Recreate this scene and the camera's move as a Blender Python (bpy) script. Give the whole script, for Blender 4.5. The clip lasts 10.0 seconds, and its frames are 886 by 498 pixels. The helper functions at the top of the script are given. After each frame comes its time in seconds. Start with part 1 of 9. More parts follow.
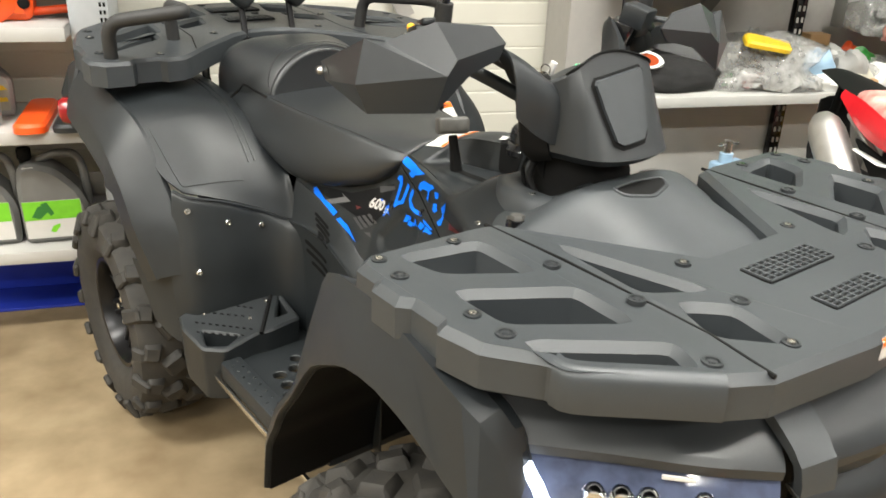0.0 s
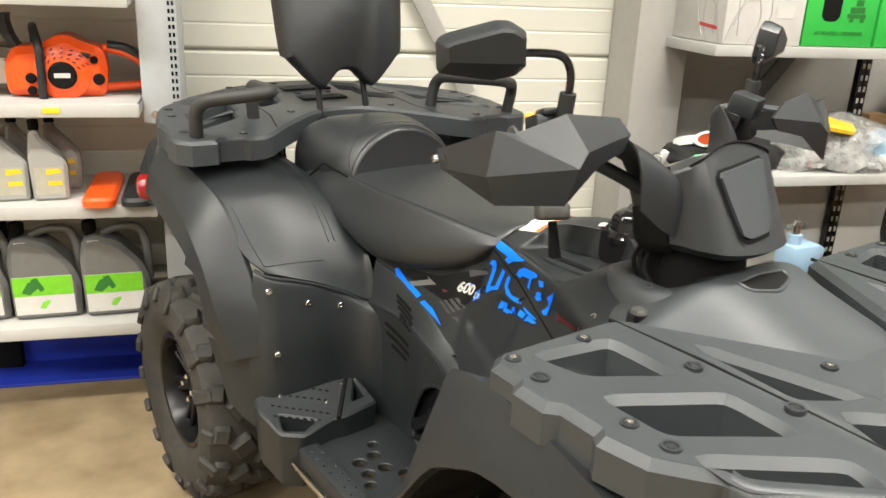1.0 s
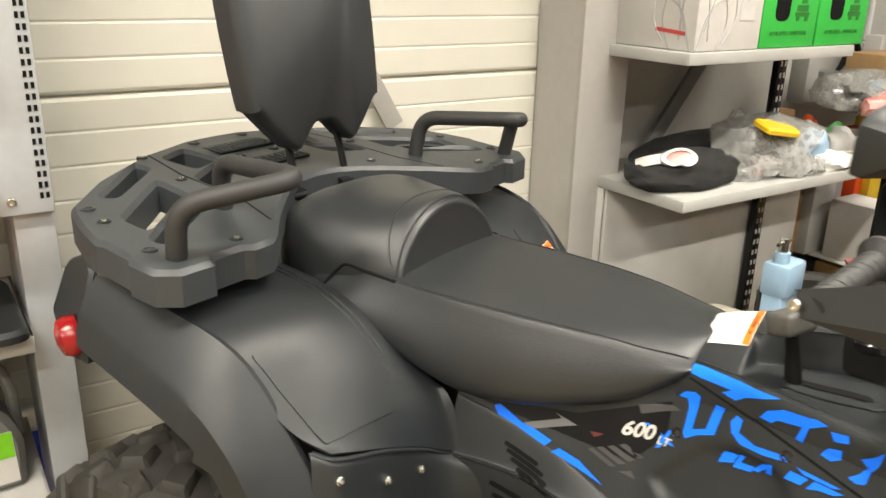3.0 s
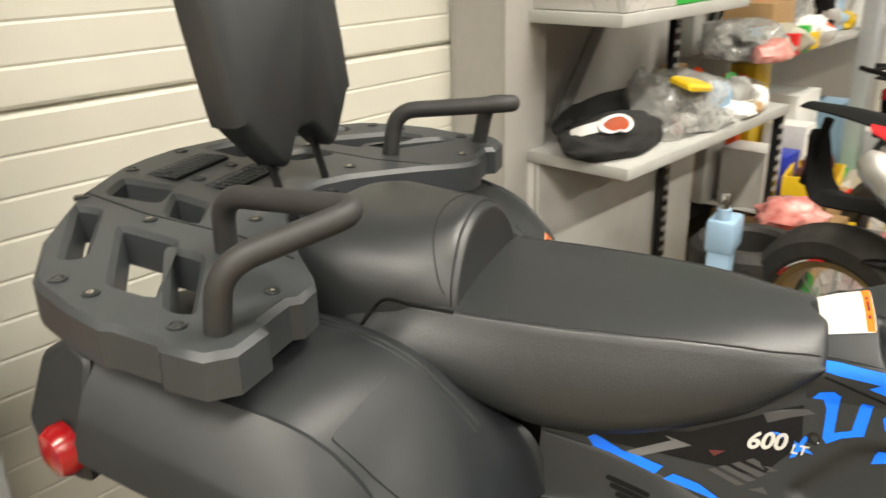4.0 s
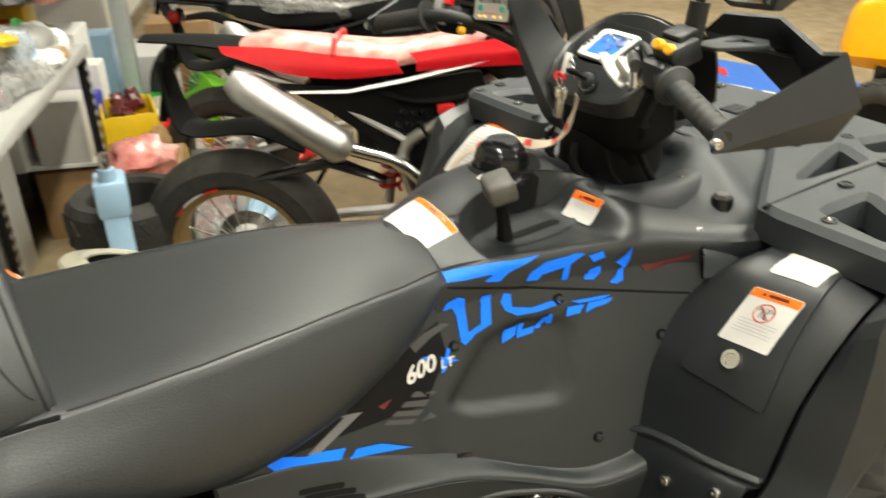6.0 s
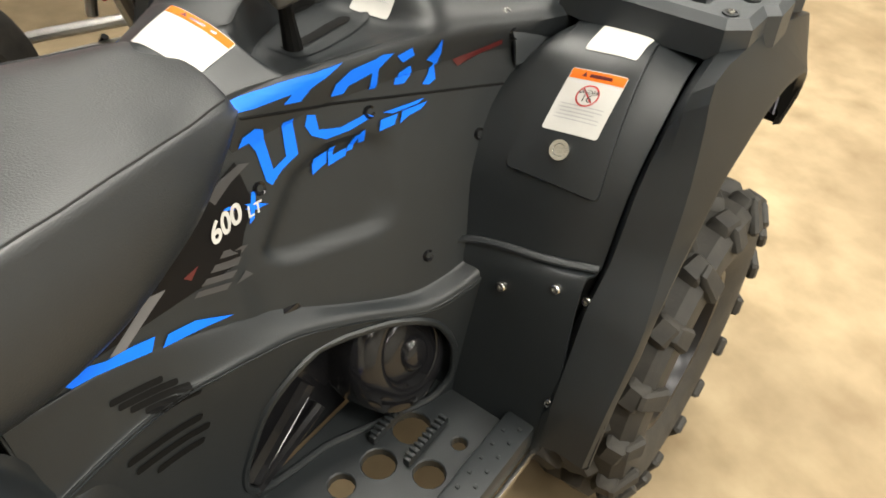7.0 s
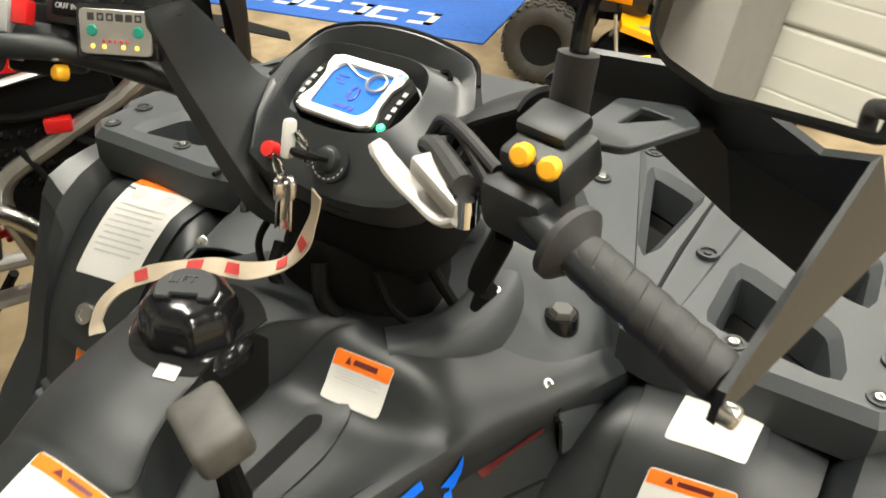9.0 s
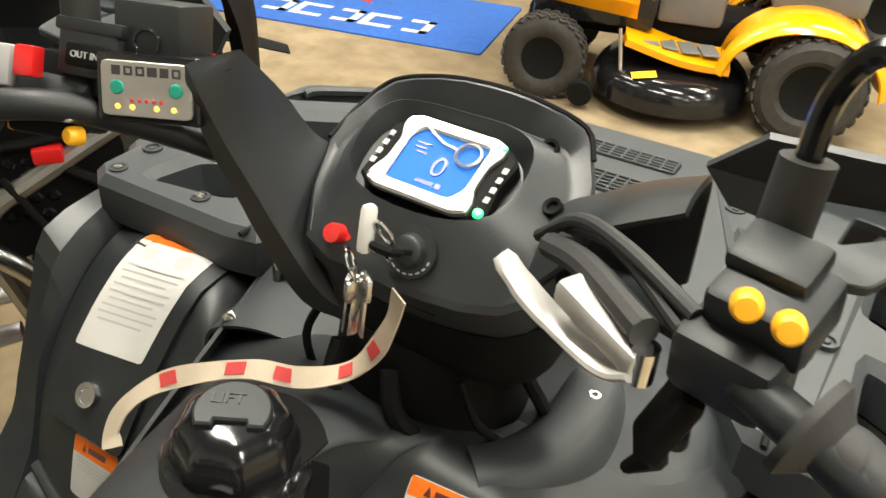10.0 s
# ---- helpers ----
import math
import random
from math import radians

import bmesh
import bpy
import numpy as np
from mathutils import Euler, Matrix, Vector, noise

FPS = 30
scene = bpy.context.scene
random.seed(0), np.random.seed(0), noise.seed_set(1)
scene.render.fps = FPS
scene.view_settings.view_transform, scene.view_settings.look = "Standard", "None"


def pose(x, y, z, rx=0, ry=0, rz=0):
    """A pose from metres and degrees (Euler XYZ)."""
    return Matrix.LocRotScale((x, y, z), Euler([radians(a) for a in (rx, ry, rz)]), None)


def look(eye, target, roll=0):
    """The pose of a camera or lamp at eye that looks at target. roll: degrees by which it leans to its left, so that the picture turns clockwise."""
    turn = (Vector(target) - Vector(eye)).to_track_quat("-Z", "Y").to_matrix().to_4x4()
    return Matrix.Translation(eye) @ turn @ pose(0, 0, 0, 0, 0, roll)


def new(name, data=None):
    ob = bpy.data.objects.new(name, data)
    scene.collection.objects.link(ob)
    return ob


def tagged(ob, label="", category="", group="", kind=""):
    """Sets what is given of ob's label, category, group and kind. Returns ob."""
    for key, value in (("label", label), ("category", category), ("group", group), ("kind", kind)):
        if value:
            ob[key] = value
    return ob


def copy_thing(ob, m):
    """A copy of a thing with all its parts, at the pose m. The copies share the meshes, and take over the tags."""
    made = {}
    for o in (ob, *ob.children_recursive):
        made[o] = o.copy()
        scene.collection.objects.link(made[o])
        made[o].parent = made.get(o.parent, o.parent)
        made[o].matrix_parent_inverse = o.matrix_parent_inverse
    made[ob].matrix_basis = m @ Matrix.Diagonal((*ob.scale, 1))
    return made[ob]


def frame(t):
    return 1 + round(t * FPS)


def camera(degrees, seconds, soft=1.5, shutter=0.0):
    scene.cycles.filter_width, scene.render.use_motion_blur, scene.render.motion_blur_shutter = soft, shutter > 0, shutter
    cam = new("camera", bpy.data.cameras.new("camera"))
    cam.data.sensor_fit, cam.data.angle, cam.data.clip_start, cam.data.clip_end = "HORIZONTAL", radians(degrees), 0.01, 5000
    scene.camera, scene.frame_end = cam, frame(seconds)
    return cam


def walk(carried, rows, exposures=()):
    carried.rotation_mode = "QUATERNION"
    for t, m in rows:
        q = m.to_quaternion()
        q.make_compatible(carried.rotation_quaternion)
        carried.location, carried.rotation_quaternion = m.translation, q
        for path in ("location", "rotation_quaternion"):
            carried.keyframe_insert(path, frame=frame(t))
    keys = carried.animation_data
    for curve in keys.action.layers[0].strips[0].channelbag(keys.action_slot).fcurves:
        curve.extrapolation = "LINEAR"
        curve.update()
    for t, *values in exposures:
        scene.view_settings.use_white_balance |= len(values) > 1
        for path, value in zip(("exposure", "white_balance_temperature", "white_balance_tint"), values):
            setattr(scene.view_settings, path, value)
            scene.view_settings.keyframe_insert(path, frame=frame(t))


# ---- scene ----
cam = camera(57.5, 10.0, soft=1.5, shutter=0.3)
PATH = [
    (0, (0.032, 0.097, 1.472), (0.004, 1.929, 0.67), 2.3),
    (0.5, (-0.038, 0.102, 1.486), (-0.097, 1.966, 0.764), 2.5),
    (1, (-0.135, 0.143, 1.491), (-0.209, 2.032, 0.837), 2.6),
    (1.5, (-0.22, 0.272, 1.486), (-0.304, 2.163, 0.841), 2.4),
    (2, (-0.326, 0.48, 1.506), (-0.328, 2.372, 0.86), 1.6),
    (2.5, (-0.501, 0.635, 1.5), (-0.257, 2.513, 0.857), 2.5),
    (2.7, (-0.616, 0.703, 1.505), (-0.217, 2.555, 0.863), 2.5),
    (3.8, (-0.972, 1.103, 1.514), (-0.207, 2.805, 0.794), -2.0),
    (4, (-1.014, 1.171, 1.511), (-0.089, 2.791, 0.79), -1.4),
    (4.5, (-1.154, 1.328, 1.514), (0.253, 2.57, 0.824), -0.0),
    (5, (-1.23, 1.45, 1.519), (0.435, 2.28, 0.786), 0.6),
    (5.5, (-1.167, 1.562, 1.511), (0.599, 2.099, 0.741), -0.6),
    (6, (-1.079, 1.644, 1.509), (0.691, 1.84, 0.6), -1.4),
    (6.2, (-1.04, 1.66, 1.49), (0.696, 1.693, 0.499), -0.9),
    (7.3, (-0.849, 1.77, 1.438), (0.532, 1.257, 0.086), 2.7),
    (7.5, (-0.803, 1.768, 1.442), (0.58, 1.237, 0.098), 2.5),
    (8, (-0.657, 1.723, 1.468), (0.829, 1.222, 0.227), 1.1),
    (8.5, (-0.53, 1.683, 1.479), (1.029, 1.18, 0.332), 1.6),
    (9, (-0.429, 1.677, 1.486), (1.135, 1.08, 0.391), 2.4),
    (9.5, (-0.321, 1.7, 1.481), (1.217, 1.035, 0.389), 3.1),
    (10, (-0.25, 1.713, 1.474), (1.296, 1.061, 0.385), 4.0),
]
walk(cam, [(t, look(eye, target, roll)) for t, eye, target, roll in PATH], [(0.0, -0.10, 6500, 10), (2.7, -0.12, 6950, 12), (4.5, -0.28, 6950, 10), (6.2, -0.24, 6900, 6), (7.5, -0.30, 6650, 12), (8.5, -0.29, 6850, 8), (10.0, -0.27, 6850, 8)])

# ---- world and lights ----
from mathutils.bvhtree import BVHTree
from mathutils.geometry import tessellate_polygon

world = bpy.data.worlds.new("world")
scene.world = world
world.use_nodes = True
world.node_tree.nodes["Background"].inputs[0].default_value = (0.85, 0.9, 1.0, 1)
world.node_tree.nodes["Background"].inputs[1].default_value = 0.05
scene.view_settings.exposure = 0.0

ROOM = pose(-0.8, 3.15, 0, 0, 0, 17)      # x along the panel wall, y into it
QUAD = pose(-0.104, 1.949, 0, 0, 0, -51)  # x ahead of the quad, y to its left


# ---- materials ----
def mat(name, colour, rough=0.5, metal=0.0, vary=0.12, scale=30.0, bump=0.0, bump_scale=200.0, second=None, patch=2.5,
        emit=None, power=0.0, coat=0.0, spec=0.5, alpha=1.0, glass=0.0, rough_vary=0.1):
    m = bpy.data.materials.new(name)
    m.use_nodes = True
    nt = m.node_tree
    b = nt.nodes["Principled BSDF"]
    geo = nt.nodes.new("ShaderNodeTexCoord")
    n1 = nt.nodes.new("ShaderNodeTexNoise")
    n1.inputs["Scale"].default_value, n1.inputs["Detail"].default_value = scale, 6
    n2 = nt.nodes.new("ShaderNodeTexNoise")
    n2.inputs["Scale"].default_value, n2.inputs["Detail"].default_value = patch, 4
    for n in (n1, n2):
        nt.links.new(geo.outputs["Object"], n.inputs["Vector"])
    mid = nt.nodes.new("ShaderNodeMath")
    mid.operation = "MULTIPLY"
    nt.links.new(n1.outputs[0], mid.inputs[0]), nt.links.new(n2.outputs[0], mid.inputs[1])
    ramp = nt.nodes.new("ShaderNodeValToRGB")
    c = Vector(colour[:3])
    lo = c * (1 - vary)
    hi = Vector(second[:3]) if second else c * (1 + vary)
    ramp.color_ramp.elements[0].position, ramp.color_ramp.elements[1].position = 0.12, 0.42
    ramp.color_ramp.elements[0].color = (*lo, 1)
    ramp.color_ramp.elements[1].color = (*[min(v, 1) for v in hi], 1)
    nt.links.new(mid.outputs[0], ramp.inputs[0])
    nt.links.new(ramp.outputs[0], b.inputs["Base Color"])
    rr = nt.nodes.new("ShaderNodeMapRange")
    rr.inputs["From Min"].default_value, rr.inputs["From Max"].default_value = 0.3, 0.7
    rr.inputs["To Min"].default_value, rr.inputs["To Max"].default_value = rough * (1 - rough_vary), min(1, rough * (1 + rough_vary))
    nt.links.new(n2.outputs[0], rr.inputs[0])
    nt.links.new(rr.outputs[0], b.inputs["Roughness"])
    b.inputs["Metallic"].default_value = metal
    b.inputs["Specular IOR Level"].default_value = spec
    b.inputs["Coat Weight"].default_value, b.inputs["Coat Roughness"].default_value = coat, 0.08
    b.inputs["Transmission Weight"].default_value = glass
    b.inputs["Alpha"].default_value = alpha
    if bump:
        n3 = nt.nodes.new("ShaderNodeTexNoise")
        n3.inputs["Scale"].default_value, n3.inputs["Detail"].default_value = bump_scale, 3
        nt.links.new(geo.outputs["Object"], n3.inputs["Vector"])
        bp = nt.nodes.new("ShaderNodeBump")
        bp.inputs["Strength"].default_value, bp.inputs["Distance"].default_value = bump, 0.002
        nt.links.new(n3.outputs[0], bp.inputs["Height"])
        nt.links.new(bp.outputs[0], b.inputs["Normal"])
    if emit:
        b.inputs["Emission Color"].default_value = (*emit, 1)
        b.inputs["Emission Strength"].default_value = power
    return m


M = dict(
    body=mat("satin_black_paint", (0.0110, 0.0134, 0.0152), 0.46, vary=0.15, spec=0.46, bump=0.06, bump_scale=700),
    body_dark=mat("textured_black_plastic", (0.0125, 0.0150, 0.0166), 0.46, spec=0.44, vary=0.1, bump=0.1, bump_scale=500),
    cowl=mat("matt_grey_plastic", (0.032, 0.0365, 0.0400), 0.50, vary=0.1, spec=0.45, bump=0.12, bump_scale=600),
    guard=mat("satin_black_plastic", (0.0165, 0.0190, 0.0210), 0.42, vary=0.1, spec=0.48, bump=0.08, bump_scale=550),
    cast=mat("grey_cast_metal", (0.46, 0.45, 0.43), 0.42, metal=0.35, vary=0.15),
    worn=mat("worn_grey_plastic", (0.058, 0.056, 0.051), 0.5, vary=0.25, scale=60),
    rack=mat("grey_moulded_plastic", (0.031, 0.0355, 0.0390), 0.45, spec=0.46, vary=0.08, bump=0.16, bump_scale=650),
    seat=mat("seat_vinyl", (0.0155, 0.0178, 0.0195), 0.41, spec=0.56, vary=0.08, bump=0.22, bump_scale=420),
    seam=mat("seat_thread", (0.012, 0.012, 0.013), 0.7),
    rubber=mat("tyre_rubber", (0.019, 0.018, 0.016), 0.72, vary=0.25, second=(0.038, 0.034, 0.028), bump=0.3, bump_scale=150),
    grip=mat("grip_rubber", (0.022, 0.022, 0.022), 0.6, bump=0.15),
    gloss=mat("gloss_black", (0.008, 0.008, 0.009), 0.14, vary=0.1, coat=0.1, spec=0.4),
    void=mat("dark_frame", (0.004, 0.004, 0.004), 0.7, spec=0.15),
    rim=mat("black_alloy", (0.012, 0.012, 0.013), 0.3, metal=0.6),
    steel=mat("bright_steel", (0.62, 0.61, 0.58), 0.25, metal=1.0, bump=0.05),
    alu=mat("brushed_aluminium", (0.52, 0.51, 0.49), 0.46, metal=1.0, bump=0.12, bump_scale=300),
    chrome=mat("chrome", (0.85, 0.85, 0.86), 0.08, metal=1.0, vary=0.03),
    mirror=mat("mirror_glass", (0.9, 0.9, 0.9), 0.02, metal=1.0, vary=0.01, rough_vary=0),
    blue=mat("blue_vinyl", (0.0, 0.165, 0.95), 0.45, vary=0.03, spec=0.25),
    decal_grey=mat("grey_vinyl", (0.13, 0.13, 0.135), 0.35, vary=0.05),
    decal_dark=mat("dark_grey_vinyl", (0.045, 0.045, 0.048), 0.3, vary=0.05),
    decal_black=mat("black_vinyl", (0.003, 0.003, 0.004), 0.30, spec=0.22),
    decal_red=mat("dark_red_vinyl", (0.09, 0.012, 0.012), 0.3),
    white=mat("white_label", (0.52, 0.51, 0.485), 0.65, vary=0.05, spec=0.2),
    orange=mat("orange_label", (0.72, 0.15, 0.015), 0.65, vary=0.05, spec=0.15),
    ink=mat("grey_print", (0.38, 0.38, 0.38), 0.5, vary=0.05),
    black_ink=mat("black_print", (0.03, 0.03, 0.03), 0.5),
    red_ink=mat("red_print", (0.5, 0.05, 0.05), 0.5),
    red_lens=mat("red_lens", (0.24, 0.004, 0.006), 0.22, coat=0.1),
    yellow=mat("yellow_button", (0.85, 0.42, 0.02), 0.4, vary=0.05),
    red=mat("red_plastic", (0.62, 0.015, 0.015), 0.32, vary=0.05, coat=0.3),
    lcd=mat("lit_blue_display", (0.004, 0.04, 0.25), 0.5, spec=0.08, vary=0.15, scale=6, emit=(0.05, 0.30, 1.0), power=1.1),
    lcd_dark=mat("display_segments", (0.005, 0.03, 0.3), 0.3),
    led=mat("green_light", (0.0, 0.6, 0.2), 0.3, emit=(0.05, 1.0, 0.35), power=2.0),
    amber=mat("amber_light", (0.9, 0.5, 0.05), 0.3, emit=(1.0, 0.55, 0.08), power=2.5),
    teal=mat("teal_button", (0.01, 0.25, 0.18), 0.4),
    head=mat("lit_headlight", (0.8, 0.85, 1.0), 0.2, emit=(0.75, 0.85, 1.0), power=4.0),
    lens=mat("smoked_lens", (0.07, 0.085, 0.14), 0.08, vary=0.5, scale=25, coat=0.8),
    strap=mat("cream_webbing", (0.50, 0.42, 0.32), 0.8, bump=0.4, bump_scale=900),
)


# ---- mesh helpers ----
def finish(bm, sharp=35):
    bmesh.ops.recalc_face_normals(bm, faces=bm.faces)
    for f in bm.faces:
        f.smooth = True
    for e in bm.edges:
        if len(e.link_faces) == 2 and e.calc_face_angle(0) > radians(sharp):
            e.smooth = False


def mesh_of(name, bm, material, sharp=35):
    finish(bm, sharp)
    me = bpy.data.meshes.new(name)
    bm.to_mesh(me)
    bm.free()
    me.materials.append(material)
    return me


def part(name, bm, material, parent=None, label="", sharp=35, m=None):
    ob = new(name, mesh_of(name, bm, material, sharp))
    ob.parent = parent
    if m is not None:
        ob.matrix_basis = m
    return tagged(ob, label)


def thing(name, m, label, category, group="", kind=""):
    return_ob = new(name)
    return_ob.empty_display_size = 0.1
    return_ob.matrix_basis = m
    return tagged(return_ob, label, category, group, kind)


def solo(name, bm, material, m, label, category="", group="", kind="", sharp=35):
    ob = new(name, mesh_of(name, bm, material, sharp))
    ob.matrix_basis = m
    return tagged(ob, label, category, group, kind)


def box(bm, x0, x1, y0, y1, z0, z1, bevel=0.0, m=None, seg=2):
    g = bmesh.ops.create_cube(bm, size=1)
    vs = g["verts"]
    bmesh.ops.transform(bm, matrix=Matrix.LocRotScale(((x0 + x1) / 2, (y0 + y1) / 2, (z0 + z1) / 2), None,
                                                      (abs(x1 - x0), abs(y1 - y0), abs(z1 - z0))), verts=vs)
    if bevel:
        es = list({e for v in vs for e in v.link_edges})
        r = bmesh.ops.bevel(bm, geom=es, offset=bevel, segments=seg, profile=0.5, affect="EDGES")
        vs = list({v for f in r["faces"] for v in f.verts})
    if m is not None:
        bmesh.ops.transform(bm, matrix=m, verts=list({v for f in bm.faces for v in f.verts if v in set(vs)}) if bevel else vs)
    return bm


def tbox(bm, size, m, bevel=0.004, seg=2):
    """A bevelled box of the given size with its centre at the pose m."""
    t = bmesh.new()
    box(t, -size[0] / 2, size[0] / 2, -size[1] / 2, size[1] / 2, -size[2] / 2, size[2] / 2, bevel, seg=seg)
    bmesh.ops.transform(t, matrix=m, verts=t.verts)
    return merge(bm, t)


def merge(bm, other):
    me = bpy.data.meshes.new("tmp")
    other.to_mesh(me)
    other.free()
    bm.from_mesh(me)
    bpy.data.meshes.remove(me)
    return bm


def smooth_path(pts, n=8):
    """Catmull-Rom curve through the points."""
    p = [Vector(q) for q in pts]
    p = [p[0] * 2 - p[1]] + p + [p[-1] * 2 - p[-2]]
    out = []
    for i in range(1, len(p) - 2):
        for k in range(n):
            t = k / n
            a, b, c, d = p[i - 1], p[i], p[i + 1], p[i + 2]
            out.append(0.5 * ((2 * b) + (c - a) * t + (2 * a - 5 * b + 4 * c - d) * t * t + (3 * b - a - 3 * c + d) * t ** 3))
    return out + [p[-2].copy()]


def fillet_path(pts, r, n=6):
    """Straight runs with rounded bends of radius about r."""
    p = [Vector(q) for q in pts]
    out = [p[0]]
    for a, b, c in zip(p, p[1:], p[2:]):
        u, v = (a - b).normalized(), (c - b).normalized()
        k = min(r, (a - b).length / 2.1, (c - b).length / 2.1)
        s, e = b + u * k, b + v * k
        for i in range(n + 1):
            t = i / n
            out.append(s * (1 - t) ** 2 + b * 2 * t * (1 - t) + e * t * t)
    return out + [p[-1]]


def tube(bm, pts, r, seg=12, flat=1.0, cap=True):
    """A round bar along the points; r may be a list."""
    p = [Vector(q) for q in pts]
    n = len(p)
    rs = r if isinstance(r, (list, tuple)) else [r] * n
    up = Vector((0, 0, 1))
    d0 = (p[1] - p[0]).normalized()
    if abs(d0.z) > 0.9:
        up = Vector((1, 0, 0))
    x = d0.cross(up).normalized()
    rings = []
    for i in range(n):
        d = (p[min(i + 1, n - 1)] - p[max(i - 1, 0)]).normalized()
        x = (x - d * x.dot(d)).normalized()
        y = d.cross(x)
        rings.append([bm.verts.new(p[i] + (x * math.cos(a) + y * math.sin(a) * flat) * rs[i])
                      for a in (2 * math.pi * k / seg for k in range(seg))])
    for a, b in zip(rings, rings[1:]):
        for k in range(seg):
            bm.faces.new((a[k], a[(k + 1) % seg], b[(k + 1) % seg], b[k]))
    if cap:
        bm.faces.new(rings[0][::-1])
        bm.faces.new(rings[-1])
    return bm


def spin(bm, profile, seg=32, m=None, close=False):
    """Turns (radius, height) points about z."""
    t = bmesh.new()
    rings = []
    for r, z in profile:
        if r < 1e-6:
            rings.append([t.verts.new((0, 0, z))])
        else:
            rings.append([t.verts.new((r * math.cos(2 * math.pi * k / seg), r * math.sin(2 * math.pi * k / seg), z)) for k in range(seg)])
    pairs = list(zip(rings, rings[1:])) + ([(rings[-1], rings[0])] if close else [])
    for a, b in pairs:
        for k in range(seg):
            q = [a[k % len(a)], a[(k + 1) % len(a)], b[(k + 1) % len(b)], b[k % len(b)]]
            q = [v for i, v in enumerate(q) if v not in q[:i]]
            if len(q) > 2:
                t.faces.new(q)
    if m is not None:
        bmesh.ops.transform(t, matrix=m, verts=t.verts)
    return merge(bm, t)


def cr_rows(a, n):
    """Catmull-Rom upsampling of an array along its first axis."""
    a = np.asarray(a, float)
    if n <= 1 or len(a) < 3:
        if n <= 1:
            return a
        t = np.linspace(0, len(a) - 1, (len(a) - 1) * n + 1)
        i = np.minimum(t.astype(int), len(a) - 2)
        w = (t - i)[:, None, None]
        return a[i] * (1 - w) + a[i + 1] * w
    p = np.concatenate([2 * a[:1] - a[1:2], a, 2 * a[-1:] - a[-2:-1]])
    out = []
    for i in range(1, len(p) - 2):
        for k in range(n):
            t = k / n
            out.append(0.5 * (2 * p[i] + (p[i + 1] - p[i - 1]) * t + (2 * p[i - 1] - 5 * p[i] + 4 * p[i + 1] - p[i + 2]) * t * t
                              + (3 * p[i] - p[i - 1] - 3 * p[i + 1] + p[i + 2]) * t ** 3))
    return np.array(out + [p[-2]])


def shell(bm, rows, nu=5, nv=5, thick=0.004, side=1.0, flip=False):
    """A smooth sheet with thickness through a small net of control rows; side mirrors y."""
    g = cr_rows(np.asarray(rows, float), nu)
    g = np.swapaxes(cr_rows(np.swapaxes(g, 0, 1), nv), 0, 1)
    g = g.copy()
    g[:, :, 1] *= side
    du, dv = np.gradient(g, axis=0), np.gradient(g, axis=1)
    nn = np.cross(du, dv)
    nn /= np.maximum(np.linalg.norm(nn, axis=2, keepdims=True), 1e-9)
    if flip:
        nn = -nn
    a, b = g.shape[:2]
    top = [[bm.verts.new(g[i, j]) for j in range(b)] for i in range(a)]
    low = [[bm.verts.new(g[i, j] - nn[i, j] * thick * (1 if side > 0 else -1)) for j in range(b)] for i in range(a)]
    for i in range(a - 1):
        for j in range(b - 1):
            bm.faces.new((top[i][j], top[i + 1][j], top[i + 1][j + 1], top[i][j + 1]))
            bm.faces.new((low[i][j], low[i][j + 1], low[i + 1][j + 1], low[i + 1][j]))
    for i in range(a - 1):
        for j in (0, b - 1):
            bm.faces.new((top[i][j], top[i + 1][j], low[i + 1][j], low[i][j]))
    for j in range(b - 1):
        for i in (0, a - 1):
            bm.faces.new((top[i][j], top[i][j + 1], low[i][j + 1], low[i][j]))
    return bm


def loft(bm, rings, n=1, smooth_round=1, cap=True):
    """Skin over closed rings of equal count, smoothed along (n) and around (smooth_round)."""
    a = np.asarray(rings, float)
    if n > 1:
        a = cr_rows(a, n)
    if smooth_round > 1:
        k = a.shape[1]
        w = np.concatenate([a[:, -2:], a, a[:, :3]], axis=1)
        w = np.swapaxes(cr_rows(np.swapaxes(w, 0, 1), smooth_round), 0, 1)
        a = w[:, 2 * smooth_round:(2 + k) * smooth_round]
    rr = [[bm.verts.new(p) for p in ring] for ring in a]
    k = len(rr[0])
    for p, q in zip(rr, rr[1:]):
        for i in range(k):
            bm.faces.new((p[i], p[(i + 1) % k], q[(i + 1) % k], q[i]))
    if cap:
        bm.faces.new(rr[0][::-1])
        bm.faces.new(rr[-1])
    return bm


def shrink(poly, d):
    """A polygon with each edge moved inwards by d (outwards where negative)."""
    n = len(poly)
    area = sum(poly[i][0] * poly[(i + 1) % n][1] - poly[(i + 1) % n][0] * poly[i][1] for i in range(n))
    s = 1 if area > 0 else -1
    out = []
    for i in range(n):
        a, b, c = (Vector(poly[j % n]).to_2d() for j in (i - 1, i, i + 1))
        e1, e2 = (b - a).normalized(), (c - b).normalized()
        n1, n2 = Vector((-e1.y, e1.x)) * s, Vector((-e2.y, e2.x)) * s
        h = (n1 + n2)
        k = max(0.35, 1 + n1.dot(n2))
        out.append(tuple(b + h * (d / k)))
    return out


